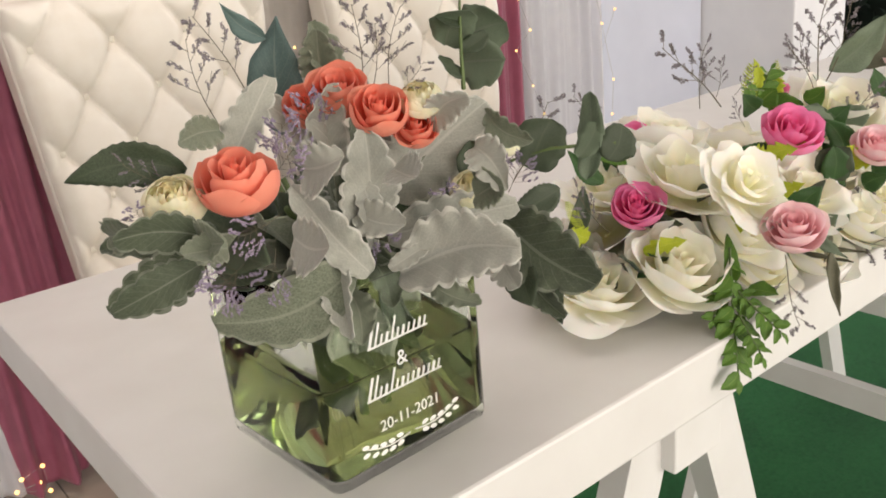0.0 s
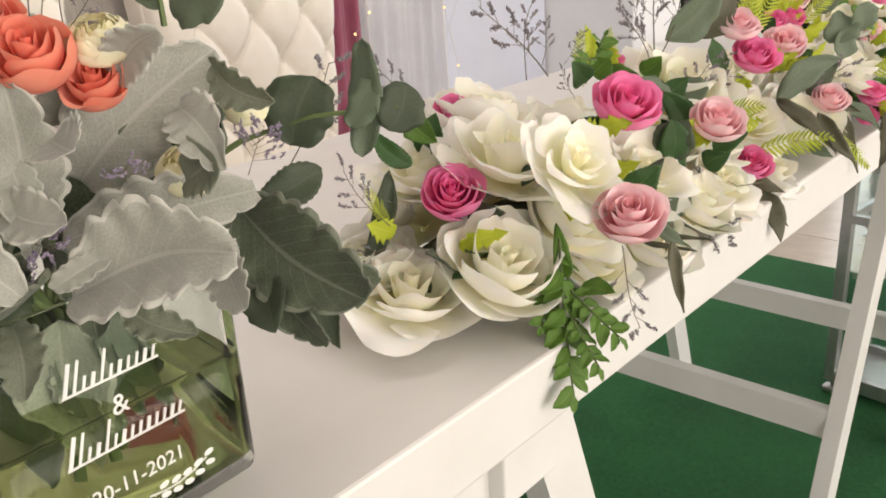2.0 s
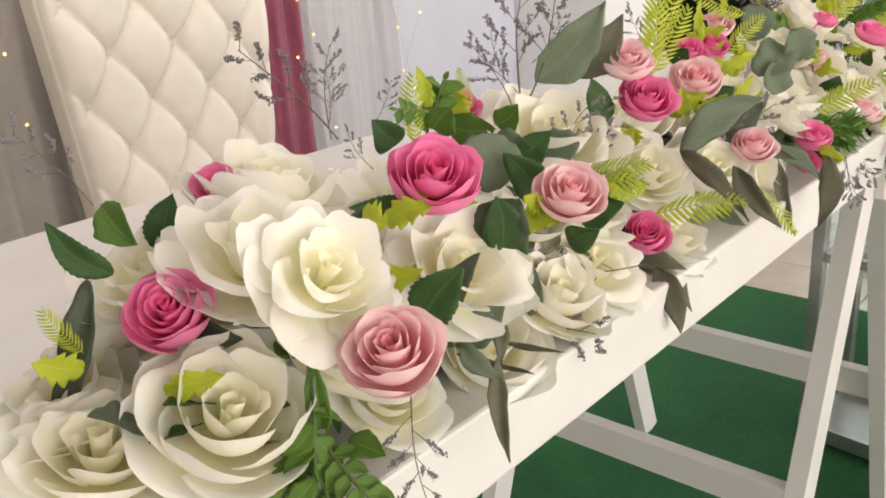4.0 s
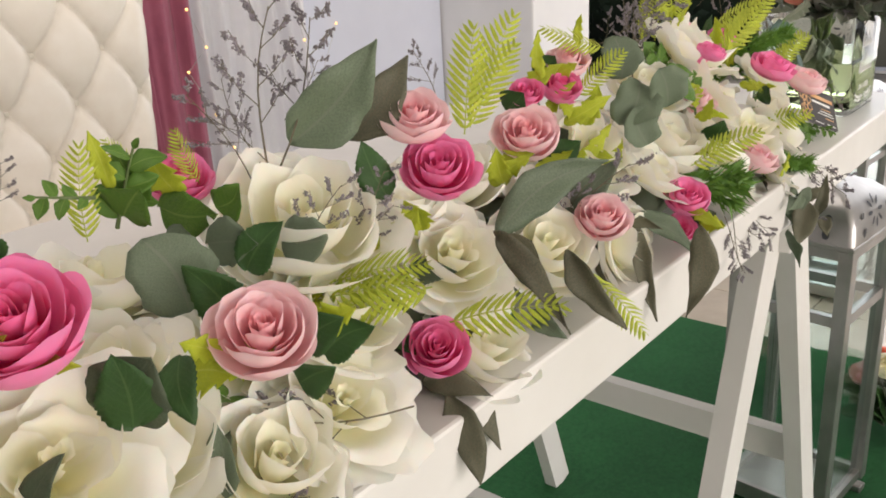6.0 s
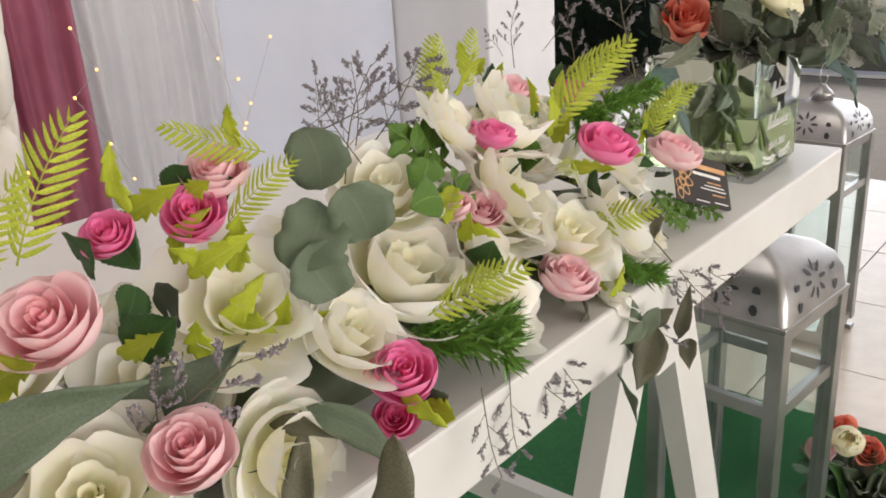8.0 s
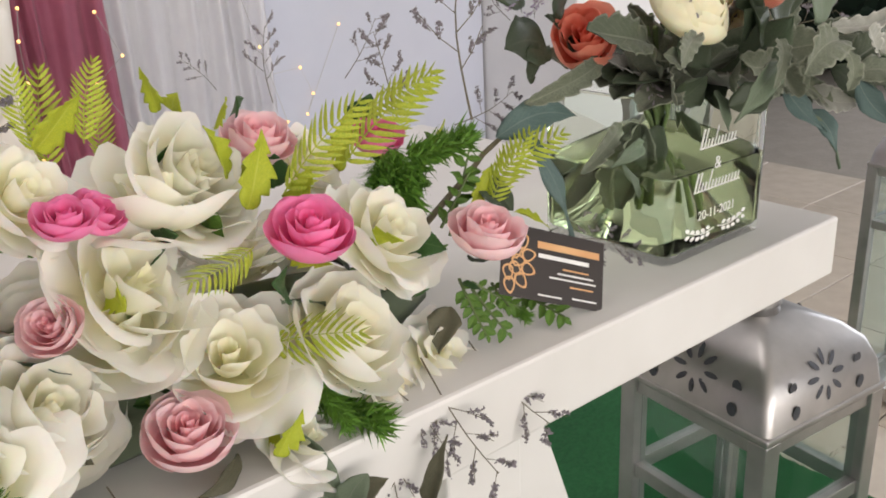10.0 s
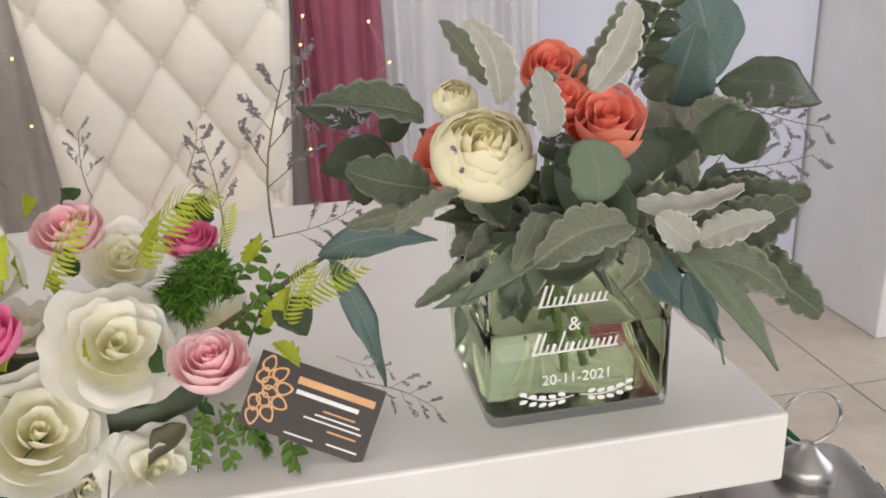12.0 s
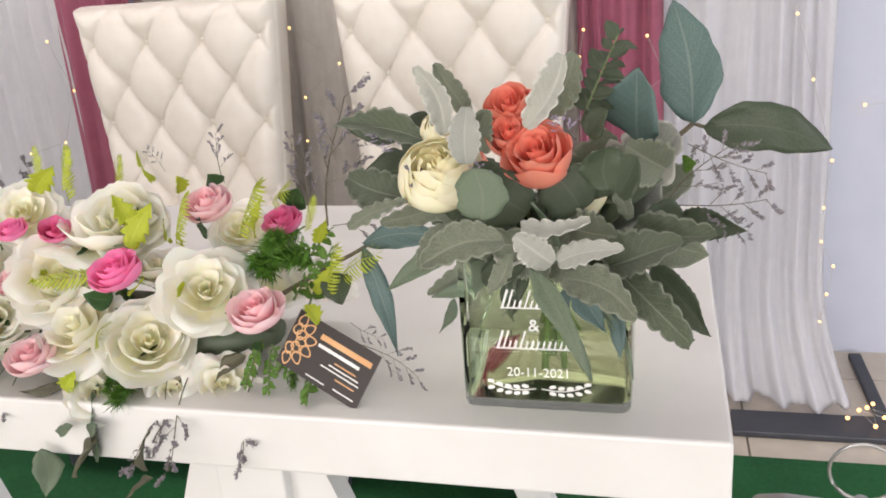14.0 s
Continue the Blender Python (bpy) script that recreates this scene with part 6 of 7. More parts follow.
sprig(GARLAND, (1.506, -0.005, 0.794), (1.488, -0.031, 0.757))
brush(GARLAND, (1.531, 0.053, 0.819), (1.545, -0.006, 0.796))
fern(GARLAND, (1.525, 0.041, 0.818), (1.543, 0.009, 0.849))
leaf(GARLAND, "yel", (1.410, 0.066, 0.880), (1.410, 0.056, 0.911), 0.6, (-0.831, -0.519, 0.200))
leaf(GARLAND, "yel", (1.368, 0.076, 0.920), (1.363, 0.075, 0.952), 0.4, (-0.803, -0.579, 0.138))
leaf(GARLAND, "yel", (1.469, 0.001, 0.800), (1.465, -0.022, 0.801), 0.8, (-0.866, -0.368, 0.339))
leaf(GARLAND, "yel", (1.036, 0.038, 0.854), (1.041, 0.009, 0.860), 0.9, (-0.334, -0.813, 0.477))
leaf(GARLAND, "dry", (1.184, 0.030, 0.788), (1.181, -0.014, 0.764), 0.4, (-0.595, -0.582, 0.555))
sprig(GARLAND, (1.504, 0.104, 0.922), (1.501, 0.097, 0.951))
fern(GARLAND, (1.651, 0.138, 0.906), (1.652, 0.133, 0.946))
fern(GARLAND, (1.729, 0.093, 0.882), (1.758, 0.058, 0.932))
fern(GARLAND, (1.866, 0.079, 0.845), (1.883, 0.058, 0.892))
leaf(GARLAND, "rose", (1.694, 0.118, 0.891), (1.677, 0.122, 0.909), 1.2, (-0.895, -0.425, 0.132))
leaf(GARLAND, "bush", (1.678, 0.093, 0.874), (1.678, 0.066, 0.875), 1.0, (-0.907, -0.386, 0.165))
leaf(GARLAND, "dry", (1.694, -0.014, 0.757), (1.704, -0.024, 0.770), 0.6, (-0.919, -0.262, 0.296))
leaf(GARLAND, "dry", (1.697, -0.014, 0.757), (1.668, -0.015, 0.719), 0.5, (-0.905, -0.270, 0.328))
leaf(GARLAND, "rose", (1.351, 0.095, 0.900), (1.348, 0.079, 0.913), 1.2, (-0.775, -0.602, 0.193))
leaf(GARLAND, "dark", (1.376, 0.075, 0.867), (1.374, 0.060, 0.884), 1.0, (-0.799, -0.550, 0.243))
leaf(GARLAND, "yel", (1.396, 0.066, 0.887), (1.379, 0.069, 0.901), 0.6, (-0.749, -0.619, 0.237))
leaf(GARLAND, "yel", (1.422, 0.056, 0.847), (1.421, 0.042, 0.870), 0.5, (-0.779, -0.553, 0.295))
leaf(GARLAND, "yel", (1.433, 0.059, 0.847), (1.434, 0.035, 0.855), 0.5, (-0.786, -0.539, 0.303))
leaf(GARLAND, "yel", (1.452, 0.002, 0.813), (1.447, -0.024, 0.807), 0.5, (-0.818, -0.431, 0.381))
leaf(GARLAND, "yel", (1.543, 0.034, 0.860), (1.539, 0.023, 0.880), 0.6, (-0.866, -0.442, 0.234))
leaf(GARLAND, "yel", (1.550, 0.042, 0.862), (1.549, 0.015, 0.863), 0.4, (-0.867, -0.436, 0.243))
leaf(GARLAND, "yel", (1.406, 0.091, 0.914), (1.405, 0.072, 0.925), 0.7, (-0.759, -0.625, 0.181))
leaf(GARLAND, "yel", (1.175, 0.059, 0.869), (1.163, 0.047, 0.868), 0.7, (-0.428, -0.811, 0.398))
leaf(GARLAND, "yel", (1.269, 0.051, 0.873), (1.276, 0.026, 0.892), 0.5, (-0.643, -0.694, 0.324))
leaf(GARLAND, "yel", (1.734, 0.100, 0.867), (1.741, 0.081, 0.897), 0.6, (-0.897, -0.410, 0.162))
leaf(GARLAND, "yel", (1.752, 0.063, 0.856), (1.759, 0.030, 0.862), 0.4, (-0.916, -0.354, 0.190))
fern(GARLAND, (1.166, 0.014, 0.851), (1.117, 0.051, 0.853))
leaf(GARLAND, "rose", (1.371, 0.107, 0.908), (1.368, 0.079, 0.894), 0.8, (-0.297, -0.909, 0.294))
leaf(GARLAND, "rose", (1.366, 0.079, 0.885), (1.350, 0.067, 0.875), 0.8, (-0.278, -0.891, 0.360))
leaf(GARLAND, "yel", (1.392, 0.088, 0.886), (1.400, 0.068, 0.911), 0.4, (-0.368, -0.879, 0.302))
leaf(GARLAND, "yel", (1.381, 0.101, 0.911), (1.390, 0.075, 0.925), 0.6, (-0.340, -0.905, 0.254))
leaf(GARLAND, "yel", (1.396, 0.062, 0.854), (1.405, 0.041, 0.880), 0.5, (-0.388, -0.834, 0.392))
leaf(GARLAND, "yel", (1.400, 0.063, 0.860), (1.405, 0.034, 0.859), 0.5, (-0.392, -0.823, 0.411))
leaf(GARLAND, "rose", (1.415, 0.098, 0.907), (1.421, 0.074, 0.919), 0.7, (-0.410, -0.875, 0.259))
fern(GARLAND, (1.329, 0.107, 0.902), (1.354, 0.086, 0.963))
leaf(GARLAND, "rose", (1.350, 0.068, 0.866), (1.357, 0.041, 0.881), 0.8, (-0.436, -0.811, 0.390))
fern(GARLAND, (1.439, 0.068, 0.932), (1.404, 0.095, 0.952))
leaf(GARLAND, "yel", (1.439, 0.089, 0.932), (1.433, 0.084, 0.957), 0.4, (-0.577, -0.796, 0.185))
fern(GARLAND, (1.417, 0.077, 0.899), (1.433, 0.049, 0.930))
leaf(GARLAND, "rose", (1.411, 0.107, 0.914), (1.409, 0.091, 0.928), 1.0, (-0.517, -0.822, 0.239))
leaf(GARLAND, "yel", (1.379, 0.051, 0.850), (1.372, 0.046, 0.873), 0.7, (-0.481, -0.775, 0.410))
sprig(GARLAND, (1.495, 0.060, 0.914), (1.482, 0.074, 0.960))
sprig(GARLAND, (1.563, 0.130, 0.893), (1.593, 0.102, 0.952))
sprig(GARLAND, (1.517, 0.086, 0.916), (1.518, 0.085, 0.963))
sprig(GARLAND, (1.755, 0.143, 0.922), (1.755, 0.141, 0.966))
sprig(GARLAND, (1.814, 0.155, 0.927), (1.826, 0.134, 0.964))
sprig(GARLAND, (1.712, 0.123, 0.938), (1.696, 0.126, 0.956))
fern(GARLAND, (1.618, 0.112, 0.914), (1.621, 0.110, 0.962))
leaf(GARLAND, "bush", (1.598, 0.121, 0.902), (1.605, 0.088, 0.904), 0.5, (-0.735, -0.643, 0.216))
leaf(GARLAND, "bush", (1.547, 0.058, 0.905), (1.525, 0.052, 0.895), 0.9, (-0.720, -0.645, 0.256))
leaf(GARLAND, "bush", (1.531, 0.037, 0.889), (1.511, 0.036, 0.891), 1.2, (-0.718, -0.634, 0.288))
spray(GARLAND, (1.605, 0.089, 0.881), (1.586, 0.100, 0.906), 7, 0.4)
leaf(GARLAND, "rose", (1.675, 0.113, 0.887), (1.673, 0.105, 0.916), 0.7, (-0.782, -0.591, 0.198))
leaf(GARLAND, "rose", (1.647, 0.084, 0.867), (1.652, 0.063, 0.885), 0.8, (-0.786, -0.565, 0.252))
leaf(GARLAND, "yel", (1.716, 0.107, 0.879), (1.708, 0.101, 0.898), 1.1, (-0.804, -0.556, 0.209))
leaf(GARLAND, "yel", (1.785, 0.126, 0.877), (1.789, 0.117, 0.914), 0.5, (-0.831, -0.527, 0.179))
fern(GARLAND, (1.779, 0.111, 0.884), (1.817, 0.071, 0.939))
brush(GARLAND, (1.815, 0.100, 0.883), (1.838, 0.056, 0.900))
leaf(GARLAND, "rose", (1.787, 0.069, 0.844), (1.792, 0.039, 0.847), 0.6, (-0.858, -0.446, 0.255))
leaf(GARLAND, "yel", (1.712, 0.065, 0.862), (1.718, 0.031, 0.861), 0.5, (-0.835, -0.486, 0.258))
fern(GARLAND, (1.676, 0.043, 0.824), (1.705, -0.007, 0.842))
brush(GARLAND, (1.495, 0.046, 0.818), (1.527, -0.017, 0.818))
leaf(GARLAND, "dark", (1.497, 0.047, 0.827), (1.496, 0.028, 0.839), 0.9, (-0.661, -0.631, 0.406))
leaf(GARLAND, "rose", (1.552, 0.032, 0.842), (1.550, 0.017, 0.860), 1.0, (-0.739, -0.575, 0.351))
leaf(GARLAND, "yel", (1.552, 0.045, 0.889), (1.531, 0.034, 0.873), 0.7, (-0.731, -0.615, 0.295))
leaf(GARLAND, "yel", (1.620, 0.064, 0.865), (1.618, 0.040, 0.865), 0.8, (-0.777, -0.560, 0.287))
brush(GARLAND, (1.704, 0.036, 0.788), (1.718, -0.011, 0.788))
leaf(GARLAND, "yel", (1.667, 0.024, 0.788), (1.671, 0.002, 0.796), 0.6, (-0.803, -0.454, 0.386))
spray(GARLAND, (1.863, 0.054, 0.797), (1.867, 0.014, 0.788), 11, 0.22)
leaf(GARLAND, "dry", (1.735, -0.014, 0.731), (1.736, -0.019, 0.771), 0.3, (-0.832, -0.370, 0.414))
sprig(GARLAND, (1.595, 0.036, 0.788), (1.592, -0.014, 0.754))
sprig(GARLAND, (1.544, 0.004, 0.788), (1.525, -0.016, 0.743))
sprig(GARLAND, (1.809, 0.043, 0.788), (1.822, -0.017, 0.747))
leaf(GARLAND, "dark", (1.471, 0.009, 0.801), (1.470, -0.011, 0.808), 1.0, (-0.644, -0.584, 0.494))
leaf(GARLAND, "dry", (1.334, 0.055, 0.841), (1.303, 0.055, 0.823), 0.5, (-0.342, -0.802, 0.489))
leaf(GARLAND, "euc", (1.410, 0.030, 0.815), (1.423, -0.022, 0.796), 0.3, (-0.560, -0.638, 0.529))
sprig(GARLAND, (1.333, 0.043, 0.819), (1.343, 0.027, 0.857))
leaf(GARLAND, "rose", (1.740, 0.124, 0.877), (1.732, 0.120, 0.901), 0.8, (-0.697, -0.687, 0.205))
leaf(GARLAND, "bush", (1.565, 0.085, 0.906), (1.548, 0.085, 0.921), 0.8, (-0.512, -0.831, 0.216))
leaf(GARLAND, "bush", (1.572, 0.078, 0.897), (1.552, 0.073, 0.897), 0.9, (-0.526, -0.811, 0.256))
spray(GARLAND, (1.573, 0.072, 0.883), (1.554, 0.082, 0.914), 8, 0.4)
spray(GARLAND, (1.564, 0.047, 0.861), (1.556, 0.047, 0.892), 6, 0.45)
fern(GARLAND, (1.609, 0.093, 0.928), (1.606, 0.092, 0.966))
leaf(GARLAND, "yel", (1.684, 0.139, 0.929), (1.675, 0.135, 0.952), 0.6, (-0.638, -0.760, 0.122))
leaf(GARLAND, "yel", (1.692, 0.137, 0.928), (1.689, 0.122, 0.939), 1.0, (-0.655, -0.743, 0.134))
fern(GARLAND, (1.805, 0.128, 0.908), (1.834, 0.088, 0.933))
fern(GARLAND, (1.872, 0.093, 0.853), (1.905, 0.056, 0.890))
brush(GARLAND, (1.519, 0.044, 0.815), (1.547, -0.004, 0.820))
fern(GARLAND, (1.495, 0.020, 0.835), (1.527, -0.022, 0.861))
leaf(GARLAND, "euc", (1.680, 0.025, 0.788), (1.671, -0.014, 0.739), 0.4, (-0.677, -0.553, 0.486))
leaf(GARLAND, "euc", (1.700, -0.014, 0.770), (1.684, -0.012, 0.747), 0.5, (-0.704, -0.511, 0.493))
leaf(GARLAND, "dry", (1.744, -0.019, 0.729), (1.723, -0.029, 0.715), 0.5, (-0.725, -0.451, 0.520))
sprig(GARLAND, (1.763, 0.023, 0.795), (1.769, -0.032, 0.746))
sprig(GARLAND, (1.578, 0.037, 0.788), (1.577, -0.014, 0.754))
sprig(GARLAND, (1.492, 0.071, 0.902), (1.510, 0.060, 0.964))
sprig(GARLAND, (1.529, 0.132, 0.917), (1.576, 0.081, 0.954))
sprig(GARLAND, (1.476, 0.082, 0.934), (1.486, 0.059, 0.955))
spray(GARLAND, (1.843, 0.053, 0.806), (1.837, 0.031, 0.799), 5, 0.3)
brush(GARLAND, (1.830, 0.132, 0.886), (1.787, 0.095, 0.863))
spray(GARLAND, (1.828, 0.114, 0.852), (1.859, 0.118, 0.888), 11, 0.2)
spray(GARLAND, (1.842, 0.091, 0.828), (1.866, 0.097, 0.878), 11, 0.2)
spray(GARLAND, (1.832, 0.087, 0.837), (1.856, 0.086, 0.868), 9, 0.22)
leaf(GARLAND, "yel", (1.854, 0.084, 0.844), (1.873, 0.081, 0.870), 0.5, (0.375, -0.860, 0.346))
leaf(GARLAND, "yel", (1.861, 0.050, 0.849), (1.874, 0.033, 0.840), 0.8, (0.387, -0.840, 0.381))
leaf(GARLAND, "yel", (1.846, 0.115, 0.877), (1.859, 0.108, 0.897), 0.7, (0.380, -0.877, 0.295))
leaf(GARLAND, "dark", (1.864, 0.088, 0.858), (1.881, 0.070, 0.843), 0.9, (0.364, -0.860, 0.358))
brush(GARLAND, (1.844, 0.119, 0.873), (1.796, 0.085, 0.863))
brush(GARLAND, (1.816, 0.117, 0.891), (1.810, 0.084, 0.851))
brush(GARLAND, (1.843, 0.116, 0.857), (1.806, 0.096, 0.878))
brush(GARLAND, (1.701, 0.026, 0.805), (1.702, -0.001, 0.788))
fern(GARLAND, (1.831, 0.129, 0.882), (1.841, 0.126, 0.913))
spray(GARLAND, (1.817, 0.053, 0.817), (1.812, 0.024, 0.791), 13, 0.2)
spray(GARLAND, (1.825, 0.051, 0.813), (1.847, 0.033, 0.794), 11, 0.2)
spray(GARLAND, (1.824, 0.050, 0.809), (1.830, 0.026, 0.786), 9, 0.22)
brush(GARLAND, (1.844, 0.047, 0.796), (1.850, 0.026, 0.788))
sprig(GARLAND, (1.867, 0.094, 0.899), (1.885, 0.117, 0.998))
sprig(GARLAND, (1.835, 0.135, 0.890), (1.827, 0.138, 0.954))
sprig(GARLAND, (1.865, 0.109, 0.894), (1.919, 0.111, 0.908))
sprig(GARLAND, (1.906, 0.039, 0.822), (1.952, 0.027, 0.802))
sprig(GARLAND, (1.896, 0.046, 0.837), (1.926, 0.034, 0.830))
fern(GARLAND, (1.630, 0.092, 0.929), (1.640, 0.091, 0.966))
leaf(GARLAND, "yel", (1.714, 0.138, 0.915), (1.718, 0.128, 0.933), 0.9, (0.520, -0.825, 0.221))
leaf(GARLAND, "yel", (1.696, 0.089, 0.900), (1.687, 0.080, 0.929), 0.8, (0.567, -0.788, 0.241))
leaf(GARLAND, "yel", (1.697, 0.074, 0.885), (1.720, 0.075, 0.919), 0.7, (0.555, -0.789, 0.262))
leaf(GARLAND, "rose", (1.815, 0.147, 0.897), (1.824, 0.138, 0.915), 1.2, (0.406, -0.877, 0.256))
leaf(GARLAND, "rose", (1.696, 0.041, 0.853), (1.685, 0.024, 0.864), 0.8, (0.587, -0.742, 0.324))
fern(GARLAND, (1.686, 0.048, 0.874), (1.644, 0.021, 0.879))
leaf(GARLAND, "yel", (1.663, 0.004, 0.788), (1.678, -0.001, 0.807), 0.8, (0.604, -0.690, 0.400))
leaf(GARLAND, "euc", (1.678, -0.014, 0.768), (1.654, -0.014, 0.761), 0.4, (0.605, -0.663, 0.440))
leaf(GARLAND, "euc", (1.642, -0.014, 0.744), (1.649, -0.029, 0.709), 0.6, (0.612, -0.632, 0.474))
leaf(GARLAND, "dry", (1.650, 0.019, 0.788), (1.628, -0.005, 0.788), 0.3, (0.624, -0.673, 0.398))
sprig(GARLAND, (1.750, 0.033, 0.788), (1.720, -0.013, 0.731))
sprig(GARLAND, (1.740, 0.028, 0.788), (1.749, -0.014, 0.758))
leaf(GARLAND, "yel", (1.607, 0.086, 0.931), (1.632, 0.082, 0.951), 0.9, (0.631, -0.750, 0.196))
leaf(GARLAND, "rose", (1.734, 0.161, 0.914), (1.737, 0.149, 0.927), 1.2, (0.488, -0.844, 0.223))
leaf(GARLAND, "bluelong", (1.893, 0.100, 0.882), (1.967, 0.085, 0.888), 0.3, (0.096, -0.933, 0.347))
leaf(GARLAND, "bluelong", (1.899, 0.082, 0.885), (1.932, 0.041, 0.818), 0.2, (0.123, -0.902, 0.414))


def fill_blooms():
    """Further ivory blooms where the garland would show its base."""
    rnd = random.Random(17)
    for k in range(2600):
        x = rnd.uniform(0.80, 1.84)
        a = rnd.uniform(0.4 if x < 0.92 else -0.15, 2.9)
        p = Vector((x, 0.092 - 0.078 * math.cos(a), TOP + 0.022 + 0.064 * max(0.0, math.sin(a))))
        R = rnd.uniform(0.026, 0.033)
        if all((p - q).length > (0.64 * (R + r) + 0.006 if r > 0.0245 else 1.02 * (R + r) + 0.010) for q, r in SPOTS):
            bloom(GARLAND, "white", p, R, (rnd.uniform(-0.3, 0.3), -math.cos(a), math.sin(a) + 0.25))


fill_blooms()
bm = bmesh.new()
tube(bm, [GARLAND.matrix_world.inverted() @ Vector(p) for p in ((1.82, 0.09, 0.84), (1.866, 0.096, 0.865), (1.882, 0.102, 0.872), (1.899, 0.100, 0.882))], 0.0022, 0.0016, 6)
part("twig", bm, M_STEM, GARLAND)

# ---- business card leaning on the garland ----
M_CARD = mat("dark_card", (0.022, 0.018, 0.017), (0.034, 0.026, 0.022), 0.45, 20)
M_GOLD = mat("copper_print", (0.62, 0.30, 0.12), (0.70, 0.42, 0.20), 0.4, 30)


def make_card():
    c = new("business_card")
    x = Vector((0.894, -0.265, -0.364)).normalized()
    d = Vector((-0.021, -0.016, -0.037))
    d = (d - x * d.dot(x)).normalized()
    m = Matrix((x, -d, x.cross(-d))).transposed().to_4x4()
    m.translation = Vector((1.854, 0.053, 0.844))
    c.matrix_world = m
    tagged(c, "dark brown printed card with a copper flower emblem", "card")
    part("card", box(bmesh.new(), (0, -0.0455, -0.0004), (0.078, 0, 0), 0), M_CARD, c)
    def strip(name, x0, x1, y, h, mm):
        part(name, box(bmesh.new(), (x0, -y - h / 2, 0.0001), (x1, -y + h / 2, 0.0004)), mm, c)
    strip("print_bar", 0.026, 0.074, 0.010, 0.0044, M_GOLD)
    strip("print_bar", 0.027, 0.066, 0.0168, 0.0026, M_LETTER)
    for x0, x1, y, mm in ((0.046, 0.066, 0.0230, M_GOLD), (0.042, 0.070, 0.0262, M_LETTER), (0.036, 0.072, 0.0294, M_LETTER),
                          (0.052, 0.070, 0.0335, M_GOLD), (0.028, 0.046, 0.0415, M_LETTER), (0.054, 0.073, 0.0405, M_LETTER)):
        strip("print_bar", x0, x1, y, 0.0010, mm)
    for lay, (r, n, s) in enumerate(((0.0085, 5, 0.0085), (0.0165, 6, 0.009))):
        for k in range(n):
            a = radians(-80 + 160 * k / (n - 1))
            bm = bmesh.new()
            cx, cy = 0.004 + r * math.cos(a), -0.0225 + r * math.sin(a)
            out_, in_ = [], []
            for q in range(12):
                b = 2 * math.pi * q / 12
                lx, ly = s * 0.62 * math.cos(b), s * 0.46 * math.sin(b) * (1 - 0.35 * math.cos(b))
                for sc_, lst in ((1.0, out_), (0.72, in_)):
                    px, py = cx + sc_ * (lx * math.cos(a) - ly * math.sin(a)), cy + sc_ * (lx * math.sin(a) + ly * math.cos(a))
                    lst.append(bm.verts.new((px, py, 0.0003)))
            for q in range(12):
                bm.faces.new((out_[q], out_[(q + 1) % 12], in_[(q + 1) % 12], in_[q]))
            part("emblem_petal", bm, M_GOLD, c)
    return c


make_card()


